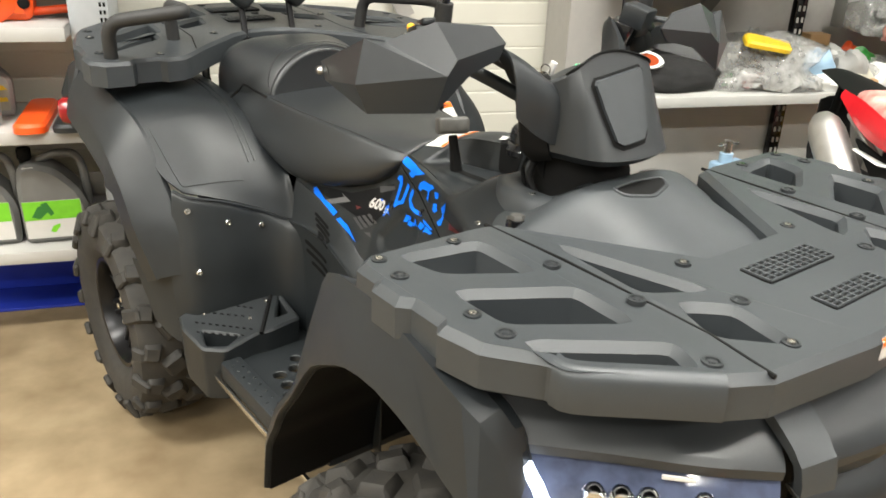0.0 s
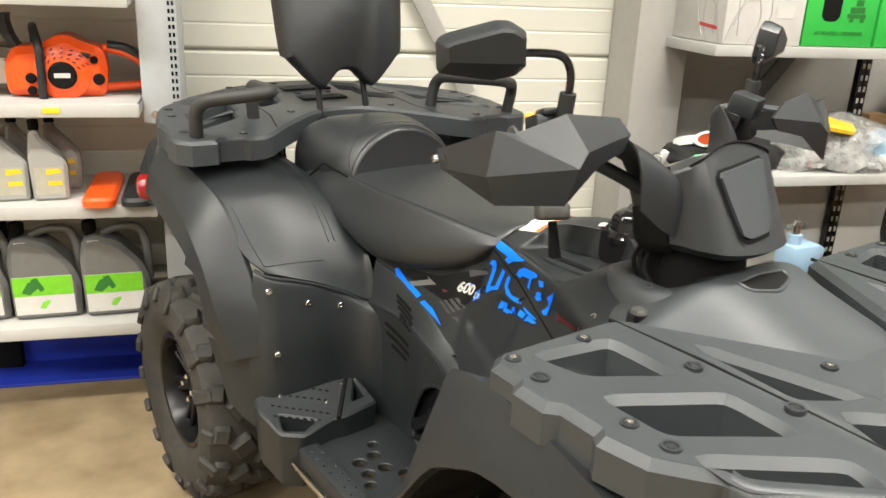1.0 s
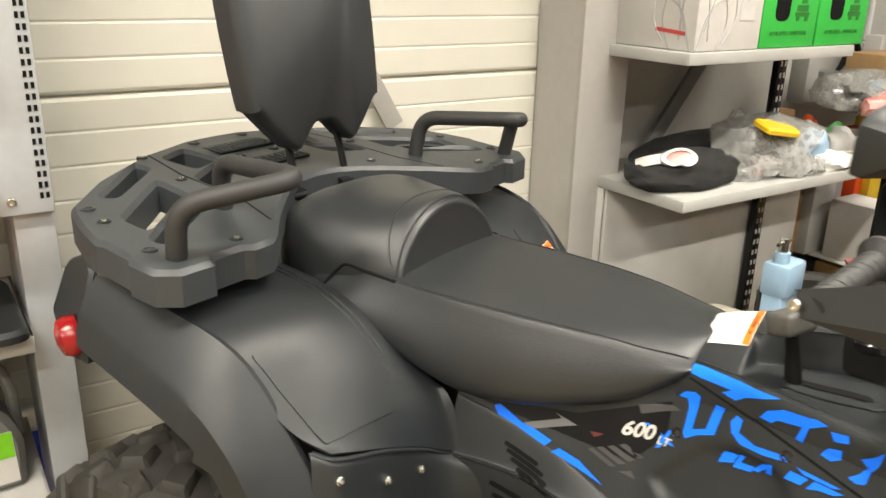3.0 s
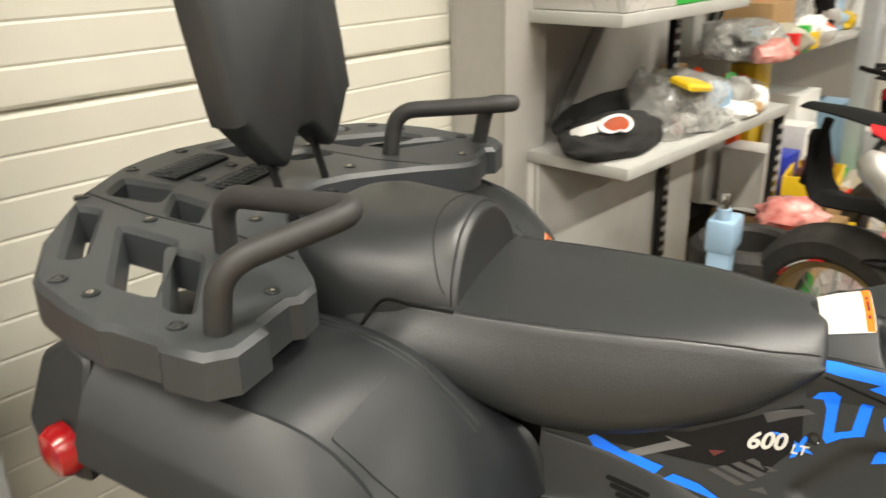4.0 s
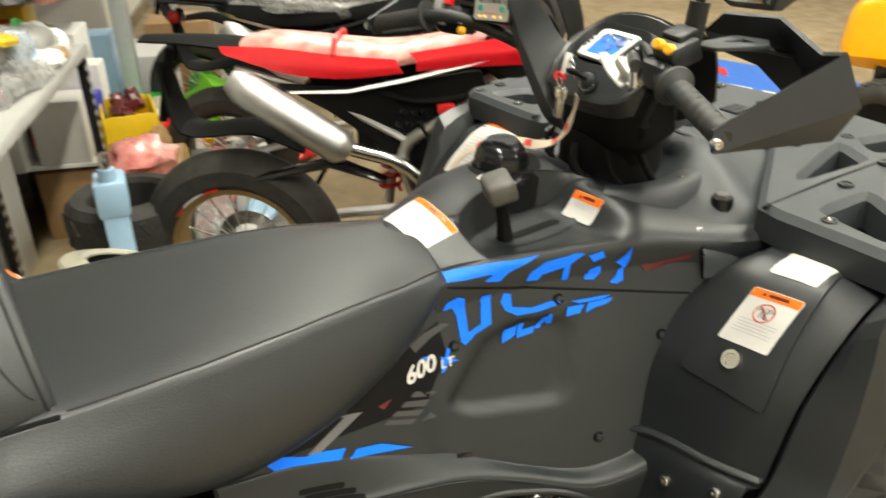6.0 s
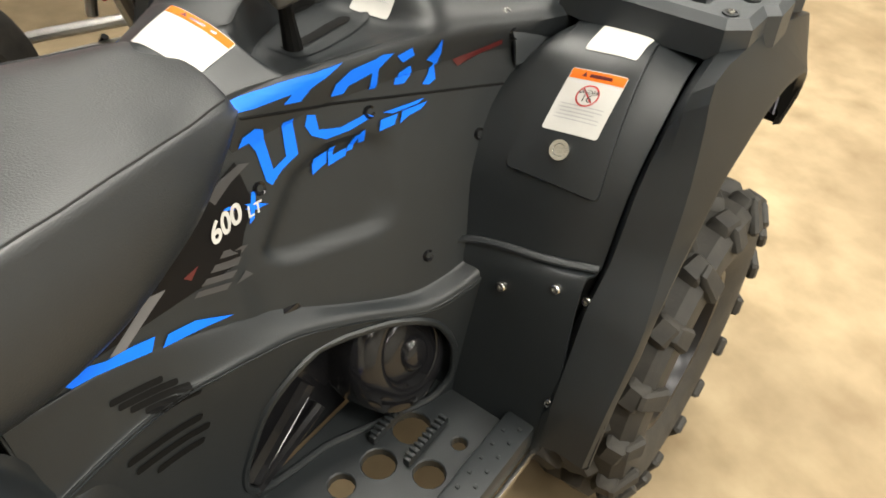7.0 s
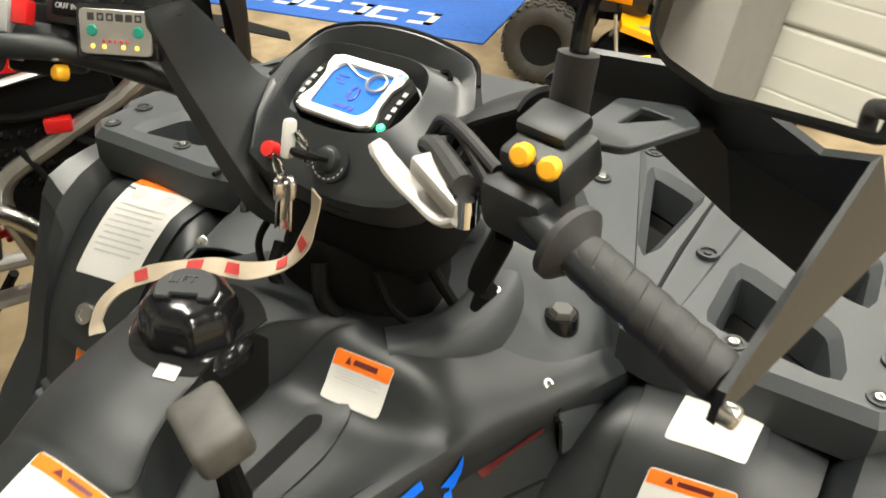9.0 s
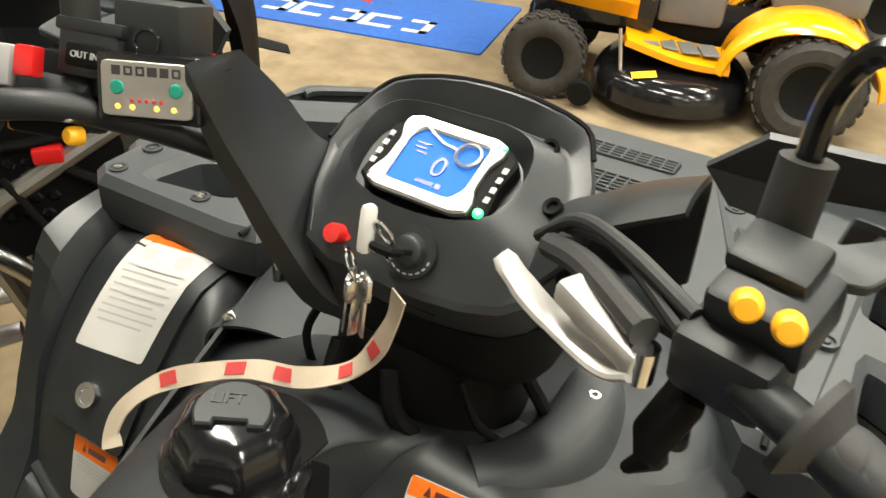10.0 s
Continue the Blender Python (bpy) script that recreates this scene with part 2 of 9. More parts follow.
def round_poly(poly, r, n=3):
    out = []
    m = len(poly)
    for i in range(m):
        a, b, c = (Vector(poly[j % m]).to_2d() for j in (i - 1, i, i + 1))
        u, v = (a - b), (c - b)
        k = min(r, u.length / 2.2, v.length / 2.2)
        s, e = b + u.normalized() * k, b + v.normalized() * k
        for j in range(n + 1):
            t = j / n
            out.append(tuple(s * (1 - t) ** 2 + b * 2 * t * (1 - t) + e * t * t))
    return out


def plate(bm, outer, holes=(), z0=0.0, z1=0.02, edge=0.004, slope=0.0, skirt=0.0, height=None):
    """A moulded plate: outline and holes with chamfered rims. slope draws the holes in towards the underside, skirt the outline out."""
    t = bmesh.new()
    zf = height or (lambda x, y: 0.0)

    def ring(poly, z):
        return [t.verts.new((x, y, z + zf(x, y))) for x, y in poly]

    def wall(a, b):
        for i in range(len(a)):
            j = (i + 1) % len(a)
            t.faces.new((a[i], a[j], b[j], b[i]))

    loops_top, loops_low = [], []
    for k, poly in enumerate([outer, *holes]):
        d = edge if k == 0 else -edge
        p_top = shrink(poly, d)
        p_low = shrink(poly, -skirt) if k == 0 else shrink(poly, slope)
        a, b, c = ring(p_top, z1), ring(poly, z1 - edge), ring(p_low, z0)
        wall(a, b), wall(b, c)
        loops_top.append(a), loops_low.append(c)
    for loops in (loops_top, loops_low):
        flat = [v for lp in loops for v in lp]
        for tri in tessellate_polygon([[Vector((v.co.x, v.co.y, 0)) for v in lp] for lp in loops]):
            try:
                t.faces.new([flat[i] for i in tri])
            except ValueError:
                pass
    return merge(bm, t)


def polyface(bm, poly, z=0.0):
    vs = [bm.verts.new((x, y, z)) for x, y in poly]
    for tri in tessellate_polygon([[v.co for v in vs]]):
        bm.faces.new([vs[i] for i in tri])
    return bm


def tree_of(*obs):
    """A tree of the surfaces of parts, in the space of their thing."""
    vs, fs = [], []
    for ob in obs:
        k = len(vs)
        vs += [ob.matrix_basis @ v.co for v in ob.data.vertices]
        fs += [[k + i for i in p.vertices] for p in ob.data.polygons]
    return BVHTree.FromPolygons(vs, fs)


def lay(bm, tree, poly, c, right, up, way, lift=0.0012, cuts=2):
    """Lays a flat polygon, given in (right, up) metres about c, on a surface along way, a little proud of it."""
    c, right, up, way = Vector(c), Vector(right).normalized(), Vector(up).normalized(), Vector(way).normalized()
    t = bmesh.new()
    polyface(t, poly)
    size = max(max(x for x, y in poly) - min(x for x, y in poly), max(y for x, y in poly) - min(y for x, y in poly)) * 0.6
    for _ in range(cuts):
        bmesh.ops.subdivide_edges(t, edges=[e for e in t.edges if e.calc_length() > size * 0.18], cuts=1, use_grid_fill=False)
        bmesh.ops.triangulate(t, faces=t.faces)
    last = c
    for v in t.verts:
        p = c + right * v.co.x + up * v.co.y
        hit, normal, _, _ = tree.ray_cast(p - way * 2.0, way)
        if hit is None:
            hit, normal, _, _ = tree.find_nearest(p)
        if normal.dot(way) > 0:
            normal = -normal
        v.co = hit + normal * lift
    return merge(bm, t)


def rect(w, h, x=0.0, y=0.0):
    return [(x - w / 2, y - h / 2), (x + w / 2, y - h / 2), (x + w / 2, y + h / 2), (x - w / 2, y + h / 2)]


def disc(r, x=0.0, y=0.0, n=20):
    return [(x + r * math.cos(2 * math.pi * k / n), y + r * math.sin(2 * math.pi * k / n)) for k in range(n)]


def text_bm(body, size, m, depth=0.0006, bold=0.0):
    cu = bpy.data.curves.new("txt", "FONT")
    cu.body, cu.size, cu.extrude, cu.align_x, cu.align_y = body, size, depth, "CENTER", "CENTER"
    cu.offset = bold * size
    ob = bpy.data.objects.new("txt", cu)
    scene.collection.objects.link(ob)
    me = bpy.data.meshes.new_from_object(ob.evaluated_get(bpy.context.evaluated_depsgraph_get()))
    bpy.data.objects.remove(ob)
    bpy.data.curves.remove(cu)
    bm = bmesh.new()
    bm.from_mesh(me)
    bpy.data.meshes.remove(me)
    bmesh.ops.transform(bm, matrix=m, verts=bm.verts)
    return bm


# ---- the quad ----
quad = thing("quad_bike", QUAD, "matte black quad bike with grey racks and blue side graphics", "quad bike")


def tyre_bm(radius, width):
    bm = bmesh.new()
    h = width / 2
    prof = [(radius * 0.50, -h * 0.70), (radius * 0.60, -h * 0.92), (radius * 0.75, -h), (radius * 0.88, -h * 0.95),
            (radius * 0.925, -h * 0.78), (radius * 0.935, 0), (radius * 0.925, h * 0.78), (radius * 0.88, h * 0.95),
            (radius * 0.75, h), (radius * 0.60, h * 0.92), (radius * 0.50, h * 0.70), (radius * 0.47, 0)]
    spin(bm, prof, 56, close=True)
    bmesh.ops.transform(bm, matrix=Matrix.Rotation(radians(90), 4, "X"), verts=bm.verts)
    return bm


def lug_mesh(a, b, c):
    """A rubber block, narrower at its worn outer face (+x)."""
    bm = bmesh.new()
    tbox(bm, (a, b, c), Matrix.Identity(4), 0.006, 1)
    for v in bm.verts:
        if v.co.x > 0:
            v.co.y *= 0.78
            v.co.z *= 0.88
        v.co.x -= 0.5 * v.co.y * v.co.y / WHEEL_R
    return mesh_of("tread_lug", bm, M["rubber"])


def tread(parent, radius, width, lugs=17):
    h = width / 2
    step = 2 * math.pi / lugs
    mid = lug_mesh(radius * 0.085, radius * 0.20, h * 0.52)
    shoulder = lug_mesh(radius * 0.085, radius * 0.17, h * 0.38)
    side = [lug_mesh(radius * k, radius * 0.13, 0.020) for k in (0.14, 0.20)]
    flip = Matrix.Rotation(radians(90), 4, "X")
    for i in range(lugs):
        for s in (-1, 1):
            a = i * step + (step / 2 if s > 0 else 0)
            at = Matrix.Rotation(a, 4, "Z") @ Matrix.Translation((radius * 0.950, 0, 0))
            low = Matrix.Rotation(a + step * (0.42 if i % 2 else 0.38), 4, "Z") @ Matrix.Translation((radius * 0.875, 0, s * h * 0.96))
            for me, m in ((mid, at @ Matrix.Translation((0, 0, s * h * 0.27)) @ Matrix.Rotation(s * radians(28), 4, "X")),
                          (shoulder, Matrix.Rotation(step * 0.42, 4, "Z") @ at @ Matrix.Translation((-0.006, 0, s * h * 0.73)) @ Matrix.Rotation(s * radians(-16), 4, "X") @ Matrix.Rotation(s * radians(-12), 4, "Y")),
                          (side[i % 2], low @ Matrix.Rotation(s * radians(24), 4, "Y"))):
                ob = new("tread_lug", me)
                ob.parent = parent
                ob.matrix_basis = flip @ m


def rim_bm(radius, width):
    bm = bmesh.new()
    h = width / 2
    spin(bm, [(radius, -h), (radius, -h * 0.86), (radius * 0.9, -h * 0.8), (radius * 0.86, 0), (radius * 0.9, h * 0.8), (radius, h * 0.86), (radius, h),
              (radius * 0.93, h * 0.98), (radius * 0.88, h * 0.8), (radius * 0.82, 0), (radius * 0.88, -h * 0.8), (radius * 0.93, -h * 0.98)], 40, close=True)
    spin(bm, [(0, h * 0.30), (radius * 0.30, h * 0.30), (radius * 0.36, h * 0.42), (radius * 0.36, h * 0.55), (radius * 0.26, h * 0.62), (0, h * 0.62)], 24)
    bmesh.ops.transform(bm, matrix=Matrix.Rotation(radians(90), 4, "X"), verts=bm.verts)
    return bm


REAR_AXLE, FRONT_AXLE, WHEEL_R = -0.685, 0.75, 0.325


def wheel(x, y, width, turn):
    """A wheel whose outer face looks away from the quad's middle."""
    at = pose(x, y, WHEEL_R, 0, 0, 180 if y > 0 else 0) @ Matrix.Rotation(turn, 4, "Y")
    w = part("wheel", rim_bm(0.165, width * 0.8), M["rim"], quad, "black alloy wheel with paired spokes", m=at)
    b = bmesh.new()
    tbox(b, (0.165 * 0.60, 0.014, width * 0.08), Matrix.Rotation(radians(90), 4, "X") @ Matrix.Translation((0.165 * 0.60, 0, width * 0.208)) @ Matrix.Rotation(radians(-6), 4, "Y"), 0.004, 1)
    sp_me = mesh_of("spoke", b, M["rim"])
    for k in range(14):
        so = new("spoke", sp_me)
        so.parent = w
        so.matrix_basis = Matrix.Rotation(radians((k // 2) * 360 / 7 + (7 if k % 2 else -7)), 4, "Y")
    part("tyre", tyre_bm(WHEEL_R, width), M["rubber"], w, "dusty black off-road tyre with deep lugs")
    tread(w, WHEEL_R, width)
    for k in range(4):
        b = bmesh.new()
        a = radians(45 + 90 * k)
        spin(b, [(0, 0), (0.009, 0), (0.009, 0.012), (0.005, 0.016), (0, 0.016)], 6)
        part("wheel_nut", b, M["steel"], w, m=Matrix.Translation((0.036 * math.cos(a), -width * 0.26, 0.036 * math.sin(a))) @ Matrix.Rotation(radians(90), 4, "X"))


for sy in (-1, 1):
    wheel(REAR_AXLE, sy * 0.432, 0.25, 0.2 + sy)
    wheel(FRONT_AXLE, sy * 0.475, 0.22, 0.5 + sy)


def bolt(parent, p, normal, r=0.008, name="bolt"):
    b = bmesh.new()
    spin(b, [(0, -0.004), (r, -0.004), (r, 0.003), (r * 0.8, 0.005), (r * 0.45, 0.005), (r * 0.4, 0.002), (0, 0.002)], 12)
    return part(name, b, M["steel"], parent, m=Matrix.Translation(p) @ Vector(normal).to_track_quat("Z", "Y").to_matrix().to_4x4())


# frame and engine block, dark, between the panels
b = bmesh.new()
box(b, -0.62, 0.60, -0.13, 0.13, 0.30, 0.80, 0.03)
box(b, 0.55, 0.98, -0.24, 0.24, 0.40, 0.86, 0.03)
box(b, -0.86, -0.30, -0.20, 0.20, 0.42, 0.88, 0.03)
part("chassis", b, M["void"], quad, "black steel frame and engine")
for sy in (-1, 1):
    for x in (REAR_AXLE, FRONT_AXLE):
        b = bmesh.new()
        tube(b, [(x, sy * 0.13, 0.36), (x, sy * 0.42, WHEEL_R)], 0.022)
        tube(b, [(x - 0.14, sy * 0.15, 0.32), (x, sy * 0.40, 0.29), (x + 0.14, sy * 0.15, 0.32)], 0.014)
        part("suspension_arm", b, M["void"], quad)


def edge_distance(poly, x, z):
    """How far (x, z) lies inside a polygon; 0 outside."""
    odd, best = False, 9.0
    for (x0, z0), (x1, z1) in zip(poly, poly[1:] + poly[:1]):
        if (z0 > z) != (z1 > z) and x < x0 + (z - z0) / (z1 - z0) * (x1 - x0):
            odd = not odd
        ex, ez = x1 - x0, z1 - z0
        t = max(0.0, min(1.0, ((x - x0) * ex + (z - z0) * ez) / max(ex * ex + ez * ez, 1e-12)))
        best = min(best, math.hypot(x0 + t * ex - x, z0 + t * ez - z))
    return best if odd else 0.0


def side_y(x, z):
    """Half width of the body under the seat and beside the tank."""
    return 0.128 + 0.35 * (0.853 - z) + 0.34 * max(0.0, x - 0.15) + 0.16 * max(0.0, -0.06 - x)


# rear fenders, side covers and foot wells, once for each side
RIGHT = {}
for sy in (-1, 1):
    hump = [[(-.196, .180, .722), (-.208, .201, .712), (-.231, .262, .741), (-.244, .346, .775), (-.268, .440, .802)],
            [(-.232, .178, .805), (-.246, .196, .800), (-.268, .275, .814), (-.285, .37, .830), (-.312, .462, .826)],
            [(-.315, .168, .815), (-.333, .19, .873), (-.341, .28, .898), (-.350, .38, .900), (-.354, .478, .864)],
            [(-.43, .165, .868), (-.432, .20, .936), (-.436, .29, .964), (-.438, .39, .966), (-.442, .494, .952)],
            [(-.60, .165, .900), (-.60, .20, .966), (-.60, .30, .992), (-.60, .39, .996), (-.60, .512, .991)],
            [(-.80, .165, .910), (-.80, .20, .970), (-.80, .30, .990), (-.80, .39, .994), (-.79, .506, .996)],
            [(-.90, .165, .860), (-.90, .20, .905), (-.88, .30, .930), (-.85, .39, .945), (-.815, .475, .955)]]
    b = bmesh.new()
    shell(b, hump, 6, 6, 0.004, sy)
    o = part("rear_fender", b, M["body"], quad, "satin black rear fender")
    t_hump = tree_of(o)
    b = bmesh.new()
    lay(b, t_hump, round_poly([(.002, sy * .318), (.196, sy * .287), (.180, sy * .436), (.002, sy * .464)], 0.008), (-.42, 0, .93), (.72, 0, -.69), (0, 1, 0), (-.69, 0, -.72), 0.0022, 4)
    r = bmesh.ops.extrude_face_region(b, geom=b.faces[:])
    bmesh.ops.translate(b, vec=(-0.007, 0, -0.007), verts=[v for v in r["geom"] if isinstance(v, bmesh.types.BMVert)])
    part("fender_panel", b, M["body"], o, "raised satin black panel")
    for dy in (0, .016):
        pts = []
        for k in range(20):
            hit = t_hump.ray_cast(Vector((-.62 + .0175 * k, sy * (.262 - dy), 1.5)), Vector((0, 0, -1)))[0]
            if hit:
                pts.append(hit)
        b = bmesh.new()
        tube(b, pts, 0.0030, 6)
        part("fender_rib", b, M["body"], o)
    edge_g = [(-.705, .516, 1.032), (-.66, .512, 1.014), (-.60, .506, 1.000), (-.52, .500, .984), (-.45, .490, .962), (-.40, .480, .928), (-.352, .472, .870), (-.312, .464, .804), (-.275, .456, .745), (-.250, .450, .700), (-.228, .445, .597)]
    edge_o = [(-.705, .562, .968), (-.66, .562, .954), (-.60, .562, .938), (-.52, .562, .915), (-.45, .562, .892), (-.41, .562, .874), (-.378, .561, .846), (-.350, .558, .812), (-.326, .554, .765), (-.305, .548, .712), (-.272, .522, .600)]
    flare = []
    for g_, o_ in zip(edge_g, edge_o):
        g_, o_ = Vector(g_), Vector(o_)
        d = Vector((-.010, .012, -.055)) * (1 if o_.z > .84 else .6) + (Vector((-.035, .004, .01)) if o_.z < .86 else Vector((0, 0, 0)))
        flare.append([tuple(g_ + Vector((0, -.010, -.003))), tuple(g_ + Vector((0, -.006, .0015))), tuple(g_ + Vector((0, .003, .004))), tuple(g_.lerp(o_, .45) + Vector((0, 0, .010))), tuple(g_.lerp(o_, .93)), tuple(o_ + Vector((0, .001, -.005))), tuple(o_ + d)])
    b = bmesh.new()
    shell(b, flare, 2, 1, 0.005, sy)
    fl = part("fender_flare", b, M["body"], quad, "satin black flared fender edge", sharp=20)
    wall = [[(-.120, .186, .700), (-.196, .200, .706), (-.229, .261, .736), (-.241, .345, .770), (-.259, .434, .794), (-.296, .458, .806)],
            [(-.112, .188, .684), (-.186, .212, .684), (-.221, .268, .710), (-.233, .350, .742), (-.249, .437, .766), (-.284, .466, .775)],
            [(-.105, .190, .600), (-.176, .217, .600), (-.208, .272, .600), (-.214, .360, .605), (-.226, .448, .600), (-.262, .490, .600)],
            [(-.100, .190, .400), (-.172, .218, .400), (-.203, .272, .400), (-.208, .360, .400), (-.215, .440, .400), (-.250, .480, .420)]]
    b = bmesh.new()
    shell(b, wall, 6, 5, 0.004, sy)
    mud = part("mud_guard", b, M["body_dark"], quad, "textured black mud guard behind the foot well", sharp=50)
    b = bmesh.new()
    tube(b, smooth_path([(-.292, sy * .456, .806), (-.258, sy * .433, .796), (-.240, sy * .345, .772), (-.227, sy * .262, .738), (-.206, sy * .204, .708)], 5), 0.0045, 8, flat=.6)
    part("guard_lip", b, M["body_dark"], mud)
    b = bmesh.new()
    shell(b, [[(-.226, .44, .61), (-.30, .50, .60), (-.38, .545, .62)], [(-.22, .44, .40), (-.27, .49, .42), (-.33, .52, .46)]], 3, 4, 0.004, sy)
    part("mud_flap", b, M["body_dark"], quad)
    for p, n in (((-.256, .440, .764), (1, .2, .25)), ((-.226, .268, .704), (1, .1, .1)), ((-.234, .350, .724), (1, .1, .1)), ((-.226, .436, .614), (1, .1, 0))):
        bolt(mud, (p[0] + 0.006, sy * p[1], p[2]), (n[0], sy * n[1], n[2]))
    # tail lamp in a black end cap
    b = bmesh.new()
    cap_out = round_poly([(-.792, .945), (-.776, 1.034), (-.738, 1.050), (-.700, 1.034), (-.700, .940), (-.716, .925), (-.706, .866), (-.770, .872)], .010, 2)
    loft(b, [[(x, sy * (y - .55 * max(0.0, z - .98)), z) for x, z in shrink(cap_out, d_)] for d_, y in ((.006, .500), (0, .508), (0, .556), (.006, .562))])
    cap = part("fender_end_cap", b, M["body_dark"], quad)
    b = bmesh.new()
    spin(b, [(0, -0.005), (0.034, -0.005), (0.036, 0.012), (0.030, 0.024), (0.012, 0.030), (0, 0.031)], 24)
    part("tail_light", b, M["red_lens"], cap, "round red tail light", m=pose(-0.738, sy * 0.556, 0.915) @ Vector((-0.35, sy, -0.1)).to_track_quat("Z", "Y").to_matrix().to_4x4())

    # side panel beside tank and under the seat, pressed in at the knee
    knee = round_poly([(.128, .772), (.160, .747), (.300, .738), (.322, .765), (.340, .850), (.322, .874), (.255, .878), (.205, .858)], .014, 3)
    xs = [-0.215, -0.12, 0.0, 0.08, 0.135, 0.25, 0.40, 0.52, 0.66]
    tops = [0.835, 0.825, 0.845, 0.895, 0.955, 0.966, 0.968, 0.958, 0.945]
    rows = []
    for x, zt in zip(xs, tops):
        zb = float(np.interp(x, (-.212, -.05, .06, .21, .30, .40, .52), (.775, .738, .698, .639, .610, .615, .635)))
        rows.append([(x, side_y(x, zt + (zb - zt) * k / 5), zt + (zb - zt) * k / 5) for k in range(6)])
    b = bmesh.new()
    shell(b, rows, 12, 9, 0.004, sy)
    for v in b.verts:
        d = edge_distance(knee, v.co.x, v.co.z)
        if d > 0:
            f = min(1.0, d / .016)
            v.co.y -= sy * .010 * f * f * (3 - 2 * f)
    sp = part("side_panel", b, M["body_dark"], quad, "gloss-decalled black side panel")
    t_panel = tree_of(sp)
    # lower cover with its rounded top edge, vents and the opening over the engine
    xs = [-0.212, -0.13, -0.05, 0.01, 0.06, 0.13, 0.21, 0.30, 0.36, 0.40]
    tops = [0.802, 0.785, 0.765, 0.744, 0.726, 0.698, 0.667, 0.638, 0.640, 0.650]
    opening = [(.010, .50), (.055, .590), (.115, .628), (.180, .640), (.255, .632), (.315, .598), (.350, .53), (.350, .455), (.32, .425), (.15, .422), (.04, .43), (.008, .46)]
    opening = round_poly(opening, 0.03, 3)
    rows = []
    for x, zt in zip(xs, tops):
        y = side_y(x, zt)
        zr = min(zt - .014, float(np.interp(x, (-.212, -.13, -.05, .01, .06, .13, .21, .30, .40), (.704, .708, .704, .698, .690, .675, .655, .640, .660))))
        rows.append([(x, y - 0.004, zt + 0.004), (x, y + 0.004, zt - 0.001), (x, y + 0.024, zr + 0.010), (x, y + 0.031, zr + .002), (x, y + 0.034, zr - .010), (x, y + 0.036, (zr + .405) / 2), (x, y + 0.037, .405)])
    b = bmesh.new()
    shell(b, rows, 8, 10, 0.004, sy)

    def inside(x, z):
        odd = False
        for (x0, z0), (x1, z1) in zip(opening, opening[1:] + opening[:1]):
            if (z0 > z) != (z1 > z) and x < x0 + (z - z0) / (z1 - z0) * (x1 - x0):
                odd = not odd
        return odd

    bmesh.ops.delete(b, geom=[f for f in b.faces if inside(f.calc_center_median().x, f.calc_center_median().z)], context="FACES")
    lc = part("lower_side_cover", b, M["body_dark"], quad, "textured black lower side cover with slotted vents", sharp=40)
    t_low = tree_of(lc)
    for k in range(4):
        b = bmesh.new()
        cx, cz = -0.080 + 0.010 * k, 0.742 - 0.012 * k
        lay(b, t_low, round_poly(rect(0.080 - .008 * abs(k - 1.5), 0.0075), 0.0035), (cx, 0, cz), (1, 0, -0.30), (0.42, 0, 1), (0, -sy, 0), 0.001, 2)
        part("vent_slot", b, M["void"], lc)
    for k in range(3):
        b = bmesh.new()
        cx, cz = -0.075 + 0.006 * k, 0.668 - 0.022 * k
        lay(b, t_low, round_poly(rect(0.105 - 0.035 * (k == 2), 0.011), 0.005), (cx, 0, cz), (1, 0, -0.22), (0.42, 0, 1), (0, -sy, 0), 0.001, 2)
        part("vent_slot", b, M["void"], lc)
    # engine cover seen through the opening
    b = bmesh.new()
    box(b, -0.06, 0.33, sy * 0.13, sy * 0.19, 0.42, 0.70, 0.01)
    tube(b, [(0.02, sy * 0.195, 0.47), (0.14, sy * 0.195, 0.56)], 0.018, 10)
    tube(b, [(0.02, sy * 0.200, 0.44), (0.16, sy * 0.200, 0.49)], 0.010, 8)
    part("engine_side", b, M["gloss"], quad, "glossy black engine side")
    b = bmesh.new()
    spin(b, [(0, 0.062), (0.014, 0.061), (0.019, 0.057), (0.022, 0.050), (0.040, 0.048), (0.045, 0.044), (0.050, 0.046), (0.060, 0.043), (0.068, 0.036), (0.074, 0.032), (0.081, 0.020), (0.083, 0.004), (0.083, -0.04)], 48)
    bmesh.ops.scale(b, vec=(1.18, 1.32, 1.0), verts=b.verts)
    ec = part("clutch_cover", b, M["gloss"], quad, "round glossy black clutch cover", m=pose(0.286, sy * 0.232, 0.532) @ Vector((-0.10, sy, 0.34)).to_track_quat("Z", "Y").to_matrix().to_4x4())
    for k in range(7):
        a = 2 * math.pi * k / 7
        bb = bmesh.new()
        spin(bb, [(0, 0), (0.005, 0), (0.005, 0.004), (0, 0.005)], 8)
        part("bolt", bb, M["chrome"], ec, m=pose(0.066 * math.cos(a), 0.082 * math.sin(a), 0.038))
    # lip round the opening
    b = bmesh.new()
    ring = []
    for x, z in opening:
        zt = float(np.interp(x, xs, tops))
        ring.append((x, sy * (side_y(x, zt) + .035), z))
    tube(b, ring + ring[:1], 0.006, 8, cap=False)
    part("cover_lip", b, M["body_dark"], lc)

    # foot board with rim, holes and teeth
    b = bmesh.new()
